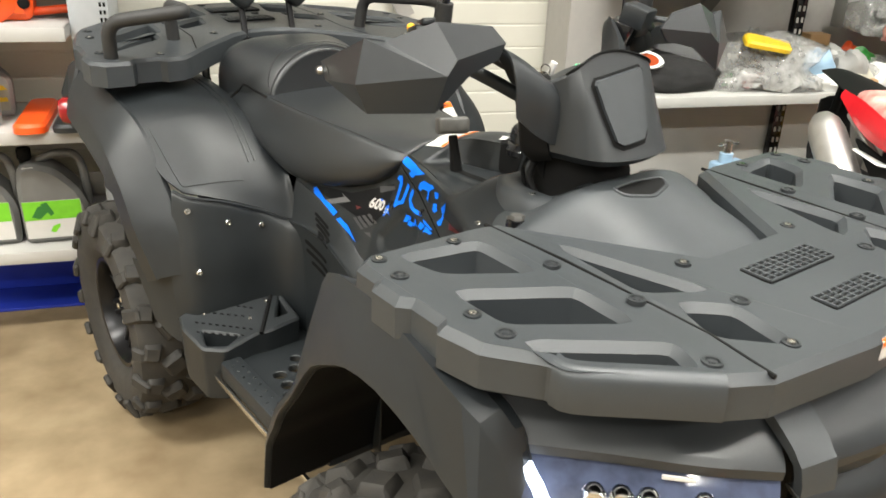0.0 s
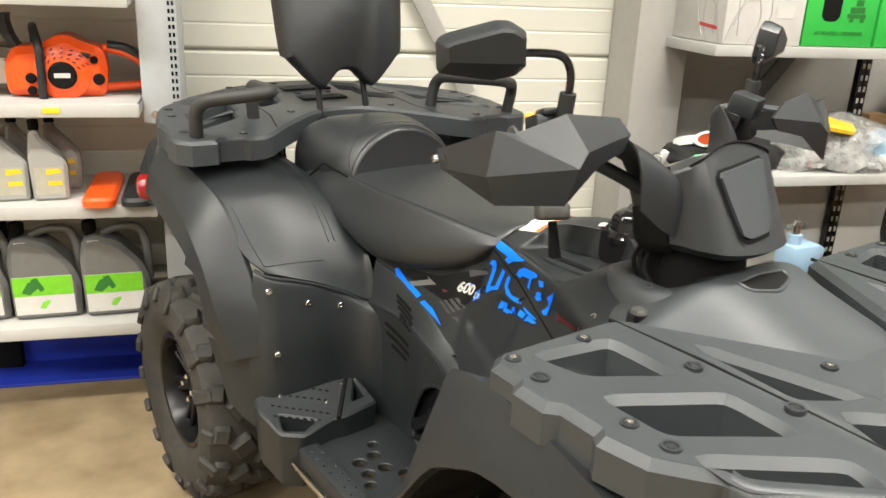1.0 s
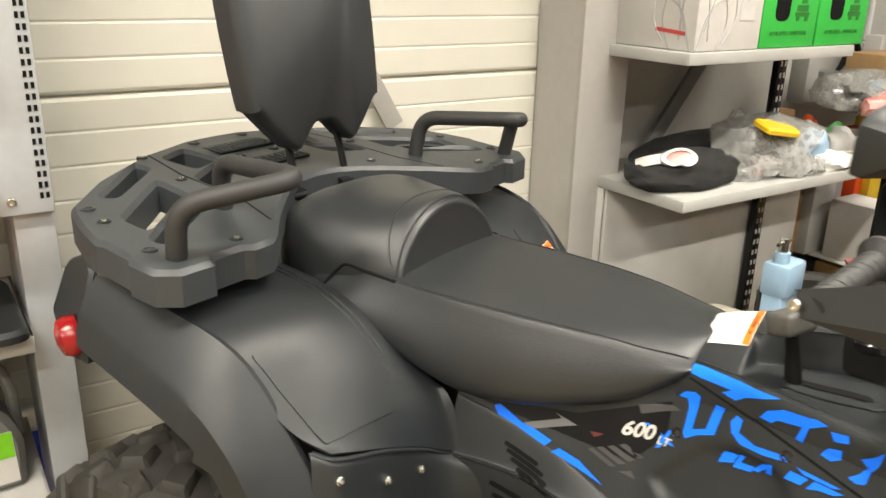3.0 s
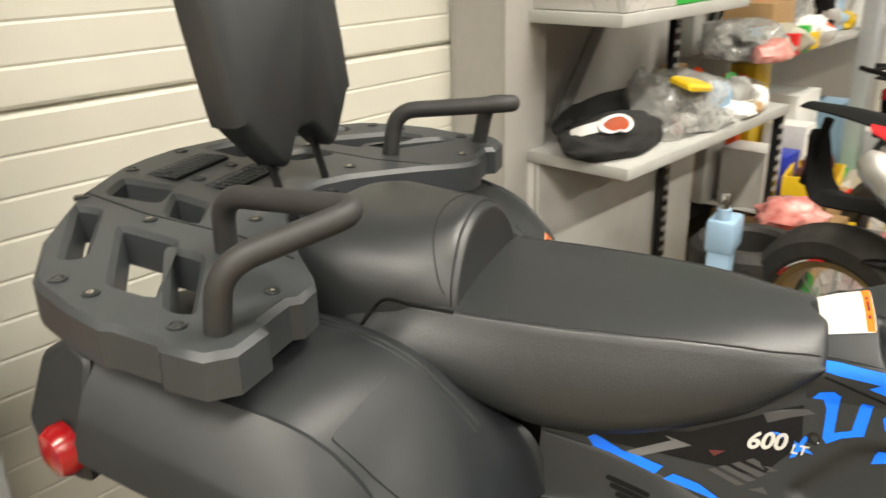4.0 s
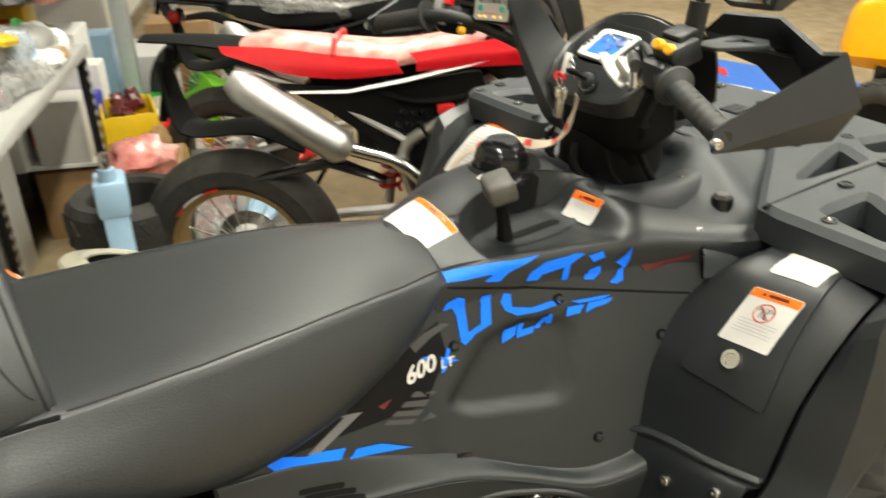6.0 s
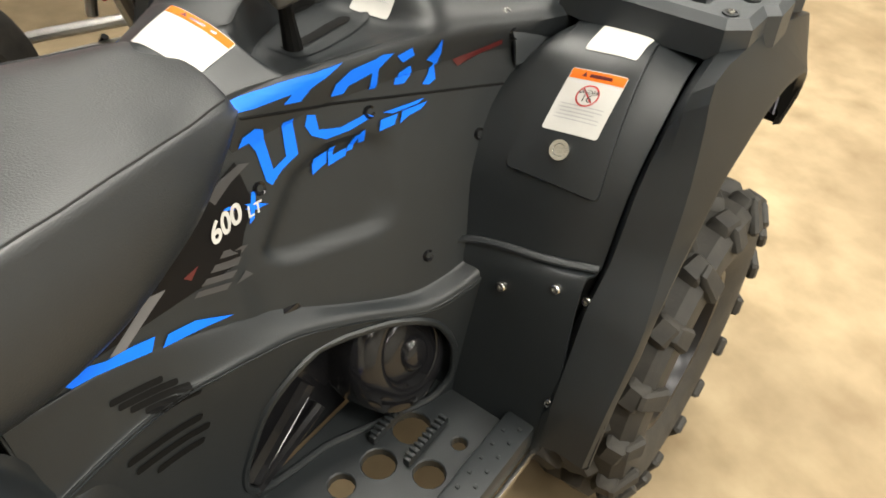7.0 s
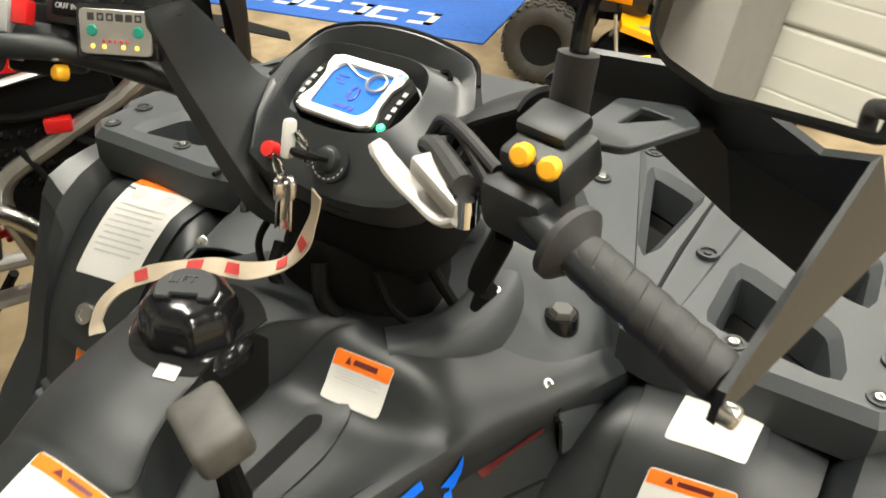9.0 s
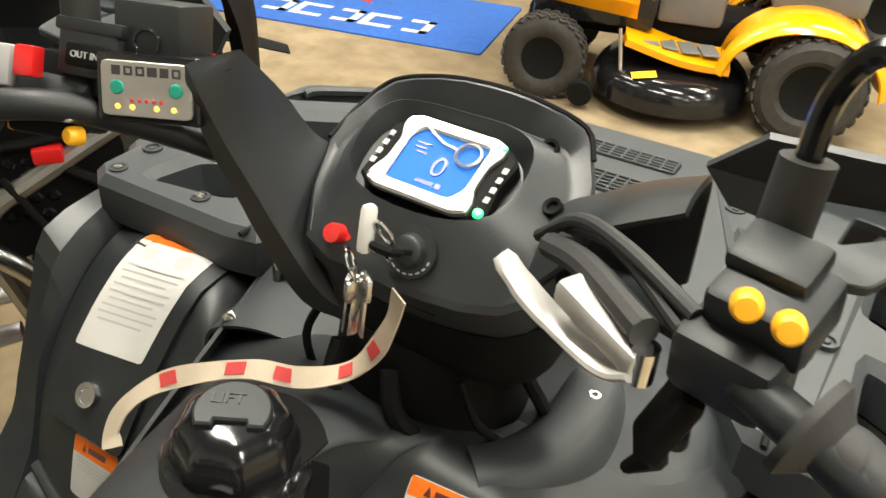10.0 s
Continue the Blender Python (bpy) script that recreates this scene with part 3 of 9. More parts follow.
    holes = [disc(0.013, -.03, 0.286, 12), disc(0.016, 0.01, 0.307, 12), disc(0.016, 0.018, 0.351, 12), disc(0.016, 0.064, 0.310, 12), disc(0.016, 0.066, 0.355, 12), disc(0.014, 0.104, 0.372, 12), disc(0.02, 0.11, 0.28, 12), disc(0.026, 0.17, 0.30, 14),
             disc(0.024, 0.20, 0.37, 14), disc(0.012, 0.27, 0.375, 10), disc(0.03, 0.25, 0.30, 14)]
    plate(b, round_poly([(-0.20, 0.19), (0.36, 0.19), (0.36, 0.415), (-0.20, 0.415)], 0.01, 2), holes, 0.405, 0.42, 0.002)
    if sy < 0:
        bmesh.ops.scale(b, vec=(1, -1, 1), verts=b.verts)
    board = part("foot_board", b, M["body_dark"], quad, "black perforated foot board")
    b = bmesh.new()
    tbox(b, (0.42, 0.052, 0.05), pose(0.14, sy * 0.435, 0.425), 0.008)
    for k in range(26):
        tbox(b, (0.006, 0.006, 0.004), pose(-0.05 + k * 0.015, sy * (0.425 + 0.02 * (k % 2)), 0.451), 0.001, 1)
    part("foot_board_rim", b, M["body_dark"], board)
    b = bmesh.new()
    tbox(b, (0.46, 0.008, 0.014), pose(0.14, sy * 0.466, 0.398), 0.002)
    part("edge_strip", b, M["steel"], board, "bright metal edge strip")
    b = bmesh.new()
    for row_y in (0.27, 0.335):
        tbox(b, (0.10, 0.012, 0.016), pose(0.24, sy * row_y, 0.428), 0.002)
        for k in range(9):
            tbox(b, (0.005, 0.014, 0.008), pose(0.198 + k * 0.0105, sy * row_y, 0.438), 0.001, 1)
    part("toothed_peg", b, M["body_dark"], board)
    # raised heel step
    def z_step(x, y):
        return -0.25 * (x + 0.222) - 0.07 * (abs(y) - 0.245)

    edge = [(-0.240, .492), (-0.250, .450), (-0.236, .255), (-0.215, .232), (-0.100, .232), (-0.092, .325), (-0.098, .352), (-0.080, .440), (-0.110, .486), (-0.195, .500)]
    cuts = [[(-.166, .462), (-.113, .392), (-.096, .430), (-.118, .472)], [(-.190, .246), (-.132, .250), (-.130, .285)]]
    b = bmesh.new()
    plate(b, round_poly([(x, sy * y) for x, y in edge], 0.008, 2), [round_poly([(x, sy * y) for x, y in c], 0.005, 2) for c in cuts], 0.375, 0.516, 0.005, 0.004, -0.006, z_step)
    st = part("heel_step", b, M["body_dark"], quad, "raised black heel step with cut-outs")
    b = bmesh.new()
    tube(b, [(-.228, sy * .244, .516 + z_step(-.228, .244)), (-.094, sy * .342, .516 + z_step(-.094, .342))], 0.0055, 6)
    part("step_groove", b, M["void"], st)
    b = bmesh.new()
    for x0, y0, x1, y1, n in ((-.245, .400, -.185, .325, 7), (-.218, .425, -.158, .342, 7), (-.198, .462, -.118, .358, 9), (-.166, .472, -.108, .385, 7)):
        for k in range(n):
            f = k / (n - 1)
            x, y = x0 + (x1 - x0) * f, y0 + (y1 - y0) * f
            tbox(b, (0.009, 0.004, 0.004), pose(x, sy * y, .5162 + z_step(x, y), 0, 14, sy * -52), 0.001, 1)
    tagged(part("grip_ribs", b, M["void"], st), kind="stuff")
    for x, y in ((-.215, .435), (-.190, .282), (-.150, .345)):
        bolt(st, (x, sy * y, .516 + z_step(x, y)), (.25, 0, 1), 0.005)

    # front fender: rear wall, dome with hatch, flare
    wall = [[(.355, .20, .40), (.345, .30, .40), (.340, .40, .40), (.335, .475, .40)],
            [(.352, .21, .52), (.365, .30, .52), (.362, .40, .51), (.352, .478, .505)],
            [(.375, .222, .635), (.395, .30, .640), (.403, .40, .660), (.415, .462, .675)],
            [(.392, .225, .672), (.415, .30, .684), (.430, .40, .690), (.452, .468, .690)]]
    b = bmesh.new()
    shell(b, wall, 5, 4, 0.004, sy)
    fw = part("foot_well_wall", b, M["body_dark"], quad, "textured black wall ahead of the foot well")
    for p in ((.396, .290, .629), (.402, .352, .641), (.418, .428, .668), (.436, .470, .655), (.363, .472, .506)):
        bolt(fw, (p[0] - 0.010, sy * p[1], p[2]), (-1, 0, 0.15))
    b = bmesh.new()
    tube(b, smooth_path([(.352, sy * .232, .636), (.385, sy * .248, .672), (.412, sy * .30, .688), (.428, sy * .40, .694), (.450, sy * .468, .696)], 5), 0.0065, 8, flat=.45)
    part("guard_lip", b, M["body_dark"], fw)
    dome = [[(.378, .215, .655), (.402, .235, .680), (.415, .30, .686), (.432, .40, .692), (.454, .470, .692)],
            [(.430, .225, .760), (.452, .255, .785), (.462, .31, .800), (.474, .40, .812), (.495, .472, .805)],
            [(.500, .240, .850), (.530, .275, .880), (.540, .33, .888), (.545, .41, .898), (.560, .475, .888)],
            [(.590, .255, .900), (.610, .290, .932), (.618, .34, .940), (.622, .41, .945), (.630, .475, .932)],
            [(.720, .265, .890), (.720, .30, .915), (.720, .35, .925), (.720, .42, .925), (.720, .475, .930)],
            [(.900, .265, .870), (.900, .30, .890), (.900, .36, .895), (.900, .42, .895), (.900, .475, .900)]]
    b = bmesh.new()
    shell(b, dome, 6, 6, 0.004, sy)
    fd = part("front_fender", b, M["body"], quad, "satin black front fender dome")
    edge_g = [(.336, .472, .415), (.345, .470, .500), (.385, .469, .580), (.412, .468, .640), (.454, .472, .694), (.474, .473, .745), (.496, .474, .806), (.530, .476, .855), (.562, .477, .890), (.632, .477, .934), (.722, .477, .942), (.830, .477, .930), (.905, .477, .912), (.955, .470, .880), (.965, .466, .820)]
    edge_m = [(.340, .545, .420), (.366, .552, .525), (.405, .556, .600), (.432, .556, .650), (.480, .546, .715), (.498, .544, .760), (.522, .540, .825), (.545, .531, .900), (.566, .523, .952), (.640, .527, .965), (.740, .534, .962), (.840, .542, .944), (.915, .545, .925), (.955, .520, .880), (.985, .505, .800)]
    edge_o = [(.352, .553, .420), (.383, .558, .540), (.425, .562, .605), (.452, .562, .655), (.505, .562, .720), (.535, .564, .760), (.580, .565, .815), (.640, .568, .850), (.690, .570, .872), (.770, .572, .880), (.866, .574, .862), (.915, .572, .835), (.965, .565, .800), (.985, .560, .760), (1.005, .545, .690)]
    flare = []
    for g_, m_, o_ in zip(edge_g, edge_m, edge_o):
        g_, m_, o_ = Vector(g_), Vector(m_), Vector(o_)
        flare.append([tuple(g_ + Vector((0, -.004, -.02))), tuple(g_ + Vector((0, .002, -.004))), tuple(g_ + Vector((0, .008, .010))), tuple(g_.lerp(m_, .45) + Vector((0, 0, .012))), tuple(m_), tuple(m_.lerp(o_, .04)), tuple(m_.lerp(o_, .96)), tuple(o_ + Vector((0, 0, -.006))), tuple(o_ + Vector((0, -.012, -.012)))])
    b = bmesh.new()
    shell(b, flare, 2, 1, 0.005, sy)
    part("fender_flare", b, M["body"], quad, "satin black flared front fender edge", sharp=20)
    b = bmesh.new()
    shell(b, [[(x + .006, y - .010, z - .010), (x + .006, .40, z - .004), (x + .006, .20, z)] for x, y, z in edge_o], 2, 2, 0.003, sy)
    part("wheel_liner", b, M["void"], quad, "black wheel arch liner")
    t_dome = tree_of(fd)
    RIGHT[sy] = dict(side=sp, low=lc, dome=fd, tree_side=t_panel, tree_low=t_low, tree_dome=t_dome)
    # hatch lid
    b = bmesh.new()
    hatch = round_poly([(-.104, .304), (-.100, .438), (.150, .418), (.156, .302)], 0.010)
    lay(b, t_dome, hatch, (.55, 0, .85), (.72, 0, .69), (0, sy, 0), (.69, 0, -.72), 0.006, 3)
    r = bmesh.ops.extrude_face_region(b, geom=b.faces[:])
    bmesh.ops.translate(b, vec=(0.006, 0, -0.006), verts=[v for v in r["geom"] if isinstance(v, bmesh.types.BMVert)])
    hl = part("hatch_lid", b, M["body"], fd, "flat satin black hatch lid")
    b = bmesh.new()
    spin(b, [(0, 0.004), (0.008, 0.004), (0.009, 0.006), (0.014, 0.006), (0.015, 0.0), (0.015, -0.004)], 20)
    part("lock", b, M["steel"], hl, "round metal lock", m=pose(0.479, sy * 0.371, 0.836) @ Vector((-0.8, 0, 0.6)).to_track_quat("Z", "Y").to_matrix().to_4x4())
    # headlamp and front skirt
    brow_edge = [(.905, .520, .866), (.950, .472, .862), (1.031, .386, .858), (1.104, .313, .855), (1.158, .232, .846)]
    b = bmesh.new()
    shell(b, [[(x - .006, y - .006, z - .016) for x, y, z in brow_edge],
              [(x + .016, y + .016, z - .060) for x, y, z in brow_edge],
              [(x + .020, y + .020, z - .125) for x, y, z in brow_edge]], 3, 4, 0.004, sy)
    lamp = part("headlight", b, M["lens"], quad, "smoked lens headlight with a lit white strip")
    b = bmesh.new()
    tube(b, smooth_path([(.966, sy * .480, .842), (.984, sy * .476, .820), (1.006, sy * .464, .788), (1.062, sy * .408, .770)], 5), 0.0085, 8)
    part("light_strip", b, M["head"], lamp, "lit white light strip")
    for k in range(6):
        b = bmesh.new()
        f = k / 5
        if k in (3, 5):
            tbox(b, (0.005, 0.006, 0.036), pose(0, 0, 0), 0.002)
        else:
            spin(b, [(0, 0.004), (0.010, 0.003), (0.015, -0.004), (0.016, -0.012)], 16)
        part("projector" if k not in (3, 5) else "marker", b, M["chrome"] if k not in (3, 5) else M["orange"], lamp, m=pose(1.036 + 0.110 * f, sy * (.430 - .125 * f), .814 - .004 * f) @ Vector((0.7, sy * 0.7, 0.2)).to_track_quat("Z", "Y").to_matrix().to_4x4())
    b = bmesh.new()
    tbox(b, (0.040, 0.004, 0.006), pose(1.089, sy * .342, .838, 0, 0, sy * -44), 0.001)
    part("lens_badge", b, M["white"], lamp)
    b = bmesh.new()
    deck = [[(.870, .490, .928), (.905, .440, .925), (.965, .345, .925), (1.030, .262, .925), (1.085, .190, .922)],
            [(.880, .500, .908), (.915, .452, .905), (.982, .357, .903), (1.050, .274, .902), (1.105, .200, .898)],
            [(.892, .510, .888), (.930, .462, .885), (1.012, .372, .878), (1.086, .298, .874), (1.140, .220, .866)],
            [(x - .004, y - .004, z + .006) for x, y, z in brow_edge], brow_edge, [(x - .001, y - .001, z - .012) for x, y, z in brow_edge]]
    shell(b, deck, 1, 4, 0.006, sy)
    brow = part("headlight_brow", b, M["guard"], quad, "satin black brow over the headlight", sharp=14)
    b = bmesh.new()
    shell(b, [[(1.060, .205, .925), (1.072, .160, .925)], [(1.100, .222, .905), (1.112, .160, .905)], [(1.136, .226, .882), (1.150, .168, .884)], [(1.166, .226, .855), (1.184, .180, .862)], [(1.170, .222, .820), (1.188, .178, .825)]], 2, 2, 0.016, sy)
    part("brow_rib", b, M["rack"], quad, "grey rib beside the headlight", sharp=24)
    b = bmesh.new()
    shell(b, [[(1.035, .47, .725), (1.105, .33, .715), (1.17, .17, .70), (1.20, 0, .70)], [(1.02, .46, .55), (1.10, .33, .55), (1.16, .17, .55), (1.18, 0, .55)]], 3, 4, 0.006, sy)
    part("front_skirt", b, M["body_dark"], quad)

# hood lip above the nose
b = bmesh.new()
shell(b, [[(1.085, -.185, .924), (1.10, 0, .926), (1.085, .185, .924)], [(1.150, -.182, .888), (1.172, 0, .890), (1.150, .182, .888)], [(1.178, -.190, .862), (1.208, 0, .862), (1.178, .190, .862)], [(1.182, -.190, .835), (1.212, 0, .835), (1.182, .190, .835)], [(1.150, -.18, .790), (1.180, 0, .778), (1.150, .18, .790)]], 2, 6, 0.006)
part("hood_lip", b, M["guard"], quad, "satin black hood lip below the rack", sharp=20)

# nose between the headlamps
b = bmesh.new()
shell(b, [[(1.145, -.180, .792), (1.176, 0, .778), (1.145, .180, .792)], [(1.175, -.17, .755), (1.205, 0, .745), (1.175, .17, .755)], [(1.175, -.17, .700), (1.205, 0, .690), (1.175, .17, .700)]], 4, 6, 0.006)
nose = part("front_grille", b, M["body"], quad, "black front grille panel")
b = bmesh.new()
box(b, 1.05, 1.09, -0.30, 0.30, 0.45, 0.60, 0.01)
part("bumper", b, M["body_dark"], quad)

# seat: main saddle
b = bmesh.new()
rings = []
for x, yb, zb, ys, zs, zt in ((.168, .084, .946, .080, .956, .978), (.160, .108, .938, .106, .962, .985), (.09, .136, .888, .126, .968, .987), (.02, .160, .862, .142, .975, .988),
                              (-.08, .182, .838, .158, .979, .989), (-.20, .194, .830, .169, .981, .990), (-.33, .202, .866, .173, .984, .994), (-.47, .206, .928, .178, .992, 1.00), (-.56, .18, .95, .165, .995, 1.0)):
    half = [(yb * 0.55, zb - 0.012), (yb, zb), (yb + 0.010, zb + (zs - zb) * 0.40), (ys + 0.007, zs - 0.010), (ys - 0.008, zs + 0.003), (ys * 0.5, zt - 0.002)]
    rings.append([(x, -y, z) for y, z in half] + [(x, 0, zt)] + [(x, y, z) for y, z in reversed(half)] + [(x, 0, zb - 0.014)])
loft(b, rings, 6, 3)
saddle = part("seat", b, M["seat"], quad, "black stitched vinyl saddle", sharp=70)
t_seat = tree_of(saddle)
for sy in (-1, 1):
    b = bmesh.new()
    pts = []
    for i in range(33):
        x = 0.156 - 0.50 * i / 32
        y = float(np.interp(-x, (-.16, -.09, -.02, .08, .20, .33), (.106, .126, .142, .158, .169, .173)))
        hit, nor, _, _ = t_seat.ray_cast(Vector((x, sy * (y - 0.004), 1.3)), Vector((0, 0, -1)))
        if hit:
            pts.append(hit + nor * 0.0005)
    tube(b, pts, 0.0016, 6)
    part("seam", b, M["seam"], saddle, "stitched seam")
# raised passenger cushion with its arched front
b = bmesh.new()
rings = []
for x, hw, z0, h, lean, ey, ez in ((-.352, .140, .985, .092, .008, 1.0, 1.35), (-.350, .155, .984, .108, .010, 1.0, 1.35), (-.357, .160, .984, .116, .014, 1.0, 1.3), (-.375, .166, .983, .121, .010, .95, 1.2),
                           (-.42, .180, .980, .120, 0, .82, 1.0), (-.48, .193, .970, .128, 0, .70, .76), (-.56, .203, .955, .145, 0, .62, .60), (-.62, .19, .955, .135, 0, .62, .6), (-.665, .15, .965, .10, 0, .62, .6)):
    r = []
    for k in range(25):
        a = math.pi * k / 24
        c, s = math.cos(a), math.sin(a)
        yy = -hw * math.copysign(abs(c) ** ey, c)
        zz = z0 + h * abs(s) ** ez
        r.append((x - lean * s, yy, zz))
    low = 0.012 if x > -.37 else 0.075
    r += [(x, hw * 1.04, z0 - low), (x, hw * 0.6, z0 - low - .03), (x, 0, z0 - low - .03), (x, -hw * 0.6, z0 - low - .03), (x, -hw * 1.04, z0 - low)]
    rings.append(r)
loft(b, rings, 4, 1)
cush = part("passenger_cushion", b, M["seat"], saddle, "raised black vinyl passenger cushion", sharp=60)
b = bmesh.new()
pts = [(-.358 - .014 * math.sin(math.pi * k / 32), -0.1612 * math.cos(math.pi * k / 32), .984 + 0.117 * math.sin(math.pi * k / 32) ** 1.3) for k in range(33)]
tube(b, pts, 0.0022, 6)
part("piping", b, M["seam"], cush)

# second stitched line over the cushion, and the joint under it
t_cush = tree_of(cush)
t_both = tree_of(cush, saddle)
b = bmesh.new()
pts = []
for k in range(33):
    a = math.pi * k / 32
    hit, nor, _, _ = t_cush.ray_cast(Vector((-.370 - .050 * math.sin(a), -.158 * math.cos(a), 1.4)), Vector((0, 0, -1)))
    if hit:
        pts.append(hit + nor * .0004)
tube(b, pts, 0.0014, 6)
part("stitching", b, M["seam"], cush, "stitched seam")
for sy in (-1, 1):
    b = bmesh.new()
    pts = []
    for x, z in ((-.352, .986), (-.385, .988), (-.420, .993), (-.455, 1.000), (-.475, .985), (-.490, .960), (-.502, .935)):
        hit, nor, _, _ = t_both.ray_cast(Vector((x, sy * .6, z)), Vector((0, -sy, 0)))
        if hit:
            pts.append(hit)
    if len(pts) > 2:
        tube(b, smooth_path(pts, 4), 0.0032, 6)
        part("cushion_joint", b, M["void"], saddle, "dark joint under the passenger cushion")

# tank cover and console
net = []
for x, y0, y1, z1, yr, zr, yf, zf, yw, zw, ym, zm, yl, zl, ys in (
        (.146, -.118, -.106, .944, -.072, .964, -.040, .976, .000, .984, .040, .984, .100, .952, .120),
        (.185, -.130, -.116, .951, -.080, .969, -.045, .981, .000, .992, .050, .995, .108, .963, .133),
        (.222, -.140, -.125, .956, -.090, .971, -.055, .983, -.010, .998, .055, 1.004, .113, .976, .146),
        (.232, -.142, -.128, .958, -.094, .970, -.058, .981, -.014, 1.001, .055, 1.006, .114, .979, .149),
        (.244, -.146, -.132, .961, -.100, .962, -.060, .962, -.022, 1.003, .055, 1.010, .116, .984, .153),
        (.275, -.153, -.141, .965, -.104, .960, -.040, .961, -.010, 1.012, .056, 1.017, .120, .994, .161),
        (.320, -.166, -.155, .966, -.112, .957, -.020, .958, .004, 1.015, .058, 1.021, .126, 1.000, .173),
        (.380, -.183, -.172, .968, -.125, .960, -.010, .962, .012, 1.020, .060, 1.028, .130, 1.006, .188),
        (.425, -.196, -.184, .968, -.128, .962, -.025, .964, .004, 1.022, .060, 1.030, .130, 1.008, .200),
        (.462, -.207, -.194, .969, -.134, .996, -.050, 1.000, -.020, 1.018, .060, 1.026, .130, 1.006, .209),
        (.500, -.218, -.204, .966, -.142, .994, -.070, 1.003, -.030, 1.010, .060, 1.012, .130, .998, .216),
        (.560, -.240, -.226, .958, -.150, .982, -.070, .988, -.010, .990, .060, .990, .130, .980, .228),
        (.660, -.262, -.248, .950, -.160, .965, -.070, .965, -.010, .965, .060, .965, .130, .960, .250)):
    y0, y1, ys = -side_y(x, z1 - .042) - .003, -side_y(x, z1) - .010, side_y(x, z1 - .04) + .003
    deep = zw - zf > .03
    net.append([(x, y0, z1 - .042), (x, y1, z1), (x, yr, zr), (x, yf, zf), (x, yf + (yw - yf) * .35, zf + (zw - zf) * (.06 if deep else .4)), (x, yf + (yw - yf) * .75, zf + (zw - zf) * (.92 if deep else .8)),
                (x, yw, zw), (x, ym, zm), (x, yl, zl), (x, ys, z1 - .040)])
b = bmesh.new()
shell(b, net, 4, 4, 0.004)
tank = part("tank_cover", b, M["body"], quad, "satin black tank cover with a shifter tray")
t_tank = tree_of(tank)
# raised fuel cap
b = bmesh.new()
prof = [(0, .034), (.020, .034), (.030, .031), (.036, .024), (.040, .010), (.041, .0), (.046, -.002), (.052, -.010), (.052, -.02)]
spin(b, prof, 40)
for v in b.verts:
    r = math.hypot(v.co.x, v.co.y)
    if 0.028 < r < 0.0415 and v.co.z > -0.001:
        k = 1 + 0.035 * math.cos(8 * math.atan2(v.co.y, v.co.x))
        v.co.x *= k
        v.co.y *= k
cap = part("fuel_cap", b, M["gloss"], quad, "ribbed glossy black fuel cap", m=pose(.385, .053, 1.026, 4, -3, 0) @ Matrix.Diagonal((1.10, 1.10, 1.08, 1)))
b = text_bm("LIFT", 0.0125, pose(.005, .008, .0388, 0, 0, -60))
part("cap_lettering", b, M["decal_dark"], cap, "raised LIFT lettering")
b = bmesh.new()
plate(b, [(.025 * math.cos(math.radians(a)), .025 * math.sin(math.radians(a))) for a in range(-30, 211, 12)] + [(-.011, -.0125), (-.010, -.008), (.010, -.008), (.011, -.0125)], (), 0.030, 0.0385, 0.0015)
part("cap_flap", b, M["body"], cap, "satin black flap", m=pose(0, 0, 0, 0, 0, -60))
# shadow round the cap, painted as a flat black disc
b = bmesh.new()
lay(b, t_tank, disc(.060, .386, .046, 32), (0, 0, 0), (1, 0, 0), (0, 1, 0), (0, 0, -1), 0.0010, 3)
part("cap_recess", b, M["void"], tank, "flat black disc painted as the fuel cap's shadow")
# shifter
b = bmesh.new()
lay(b, t_tank, round_poly([(.276, -.045), (.300, -.040), (.412, -.052), (.432, -.092), (.375, -.106), (.282, -.098)], 0.012), (0, 0, 0), (1, 0, 0), (0, 1, 0), (0, 0, -1), 0.002, 3)
gate = part("shifter_plate", b, M["body_dark"], quad, "black shifter gate")
b = bmesh.new()
lay(b, t_tank, round_poly([(.285, -.062), (.288, -.078), (.395, -.082), (.408, -.074), (.400, -.064)], 0.005), (0, 0, 0), (1, 0, 0), (0, 1, 0), (0, 0, -1), 0.0035, 2)
part("gate_slot", b, M["void"], gate)
b = bmesh.new()
tube(b, [(.300, -.072, .958), (.293, -.074, 1.00), (.288, -.076, 1.03)], [0.013, 0.010, 0.009], 10)
lever = part("shift_lever", b, M["void"], quad, "black shift lever")
b = bmesh.new()
tbox(b, (.044, .064, .034), pose(.284, -.075, 1.050, 0, -16, -24), .008, 3)
part("shift_knob", b, M["worn"], lever, "worn black shift knob", m=pose(0, 0, 0))

# cowl ahead of the steering
half = [[(.545, .252, .895), (.545, .240, .940), (.545, .180, .968), (.545, .10, .975), (.545, .0, .975)],
        [(.610, .272, .890), (.610, .250, .940), (.610, .205, .975), (.610, .11, 1.000), (.610, .0, 1.000)],
        [(.665, .272, .890), (.665, .258, .945), (.665, .210, .985), (.672, .115, 1.030), (.672, .0, 1.036)],
        [(.730, .272, .890), (.730, .262, .930), (.735, .205, .958), (.735, .105, 1.016), (.735, .0, 1.022)],
        [(.830, .272, .890), (.830, .262, .915), (.830, .200, .940), (.830, .105, .985), (.830, .0, .988)],
        [(.960, .272, .890), (.960, .262, .905), (.960, .200, .920), (.960, .105, .955), (.960, .0, .955)]]
net = [row[:] + [(x, -y, z) for x, y, z in row[-2::-1]] for row in half]
b = bmesh.new()
shell(b, net, 6, 6, 0.004)
cowl = part("front_cowl", b, M["cowl"], quad, "matt grey front cowl")
t_cowl = tree_of(cowl)
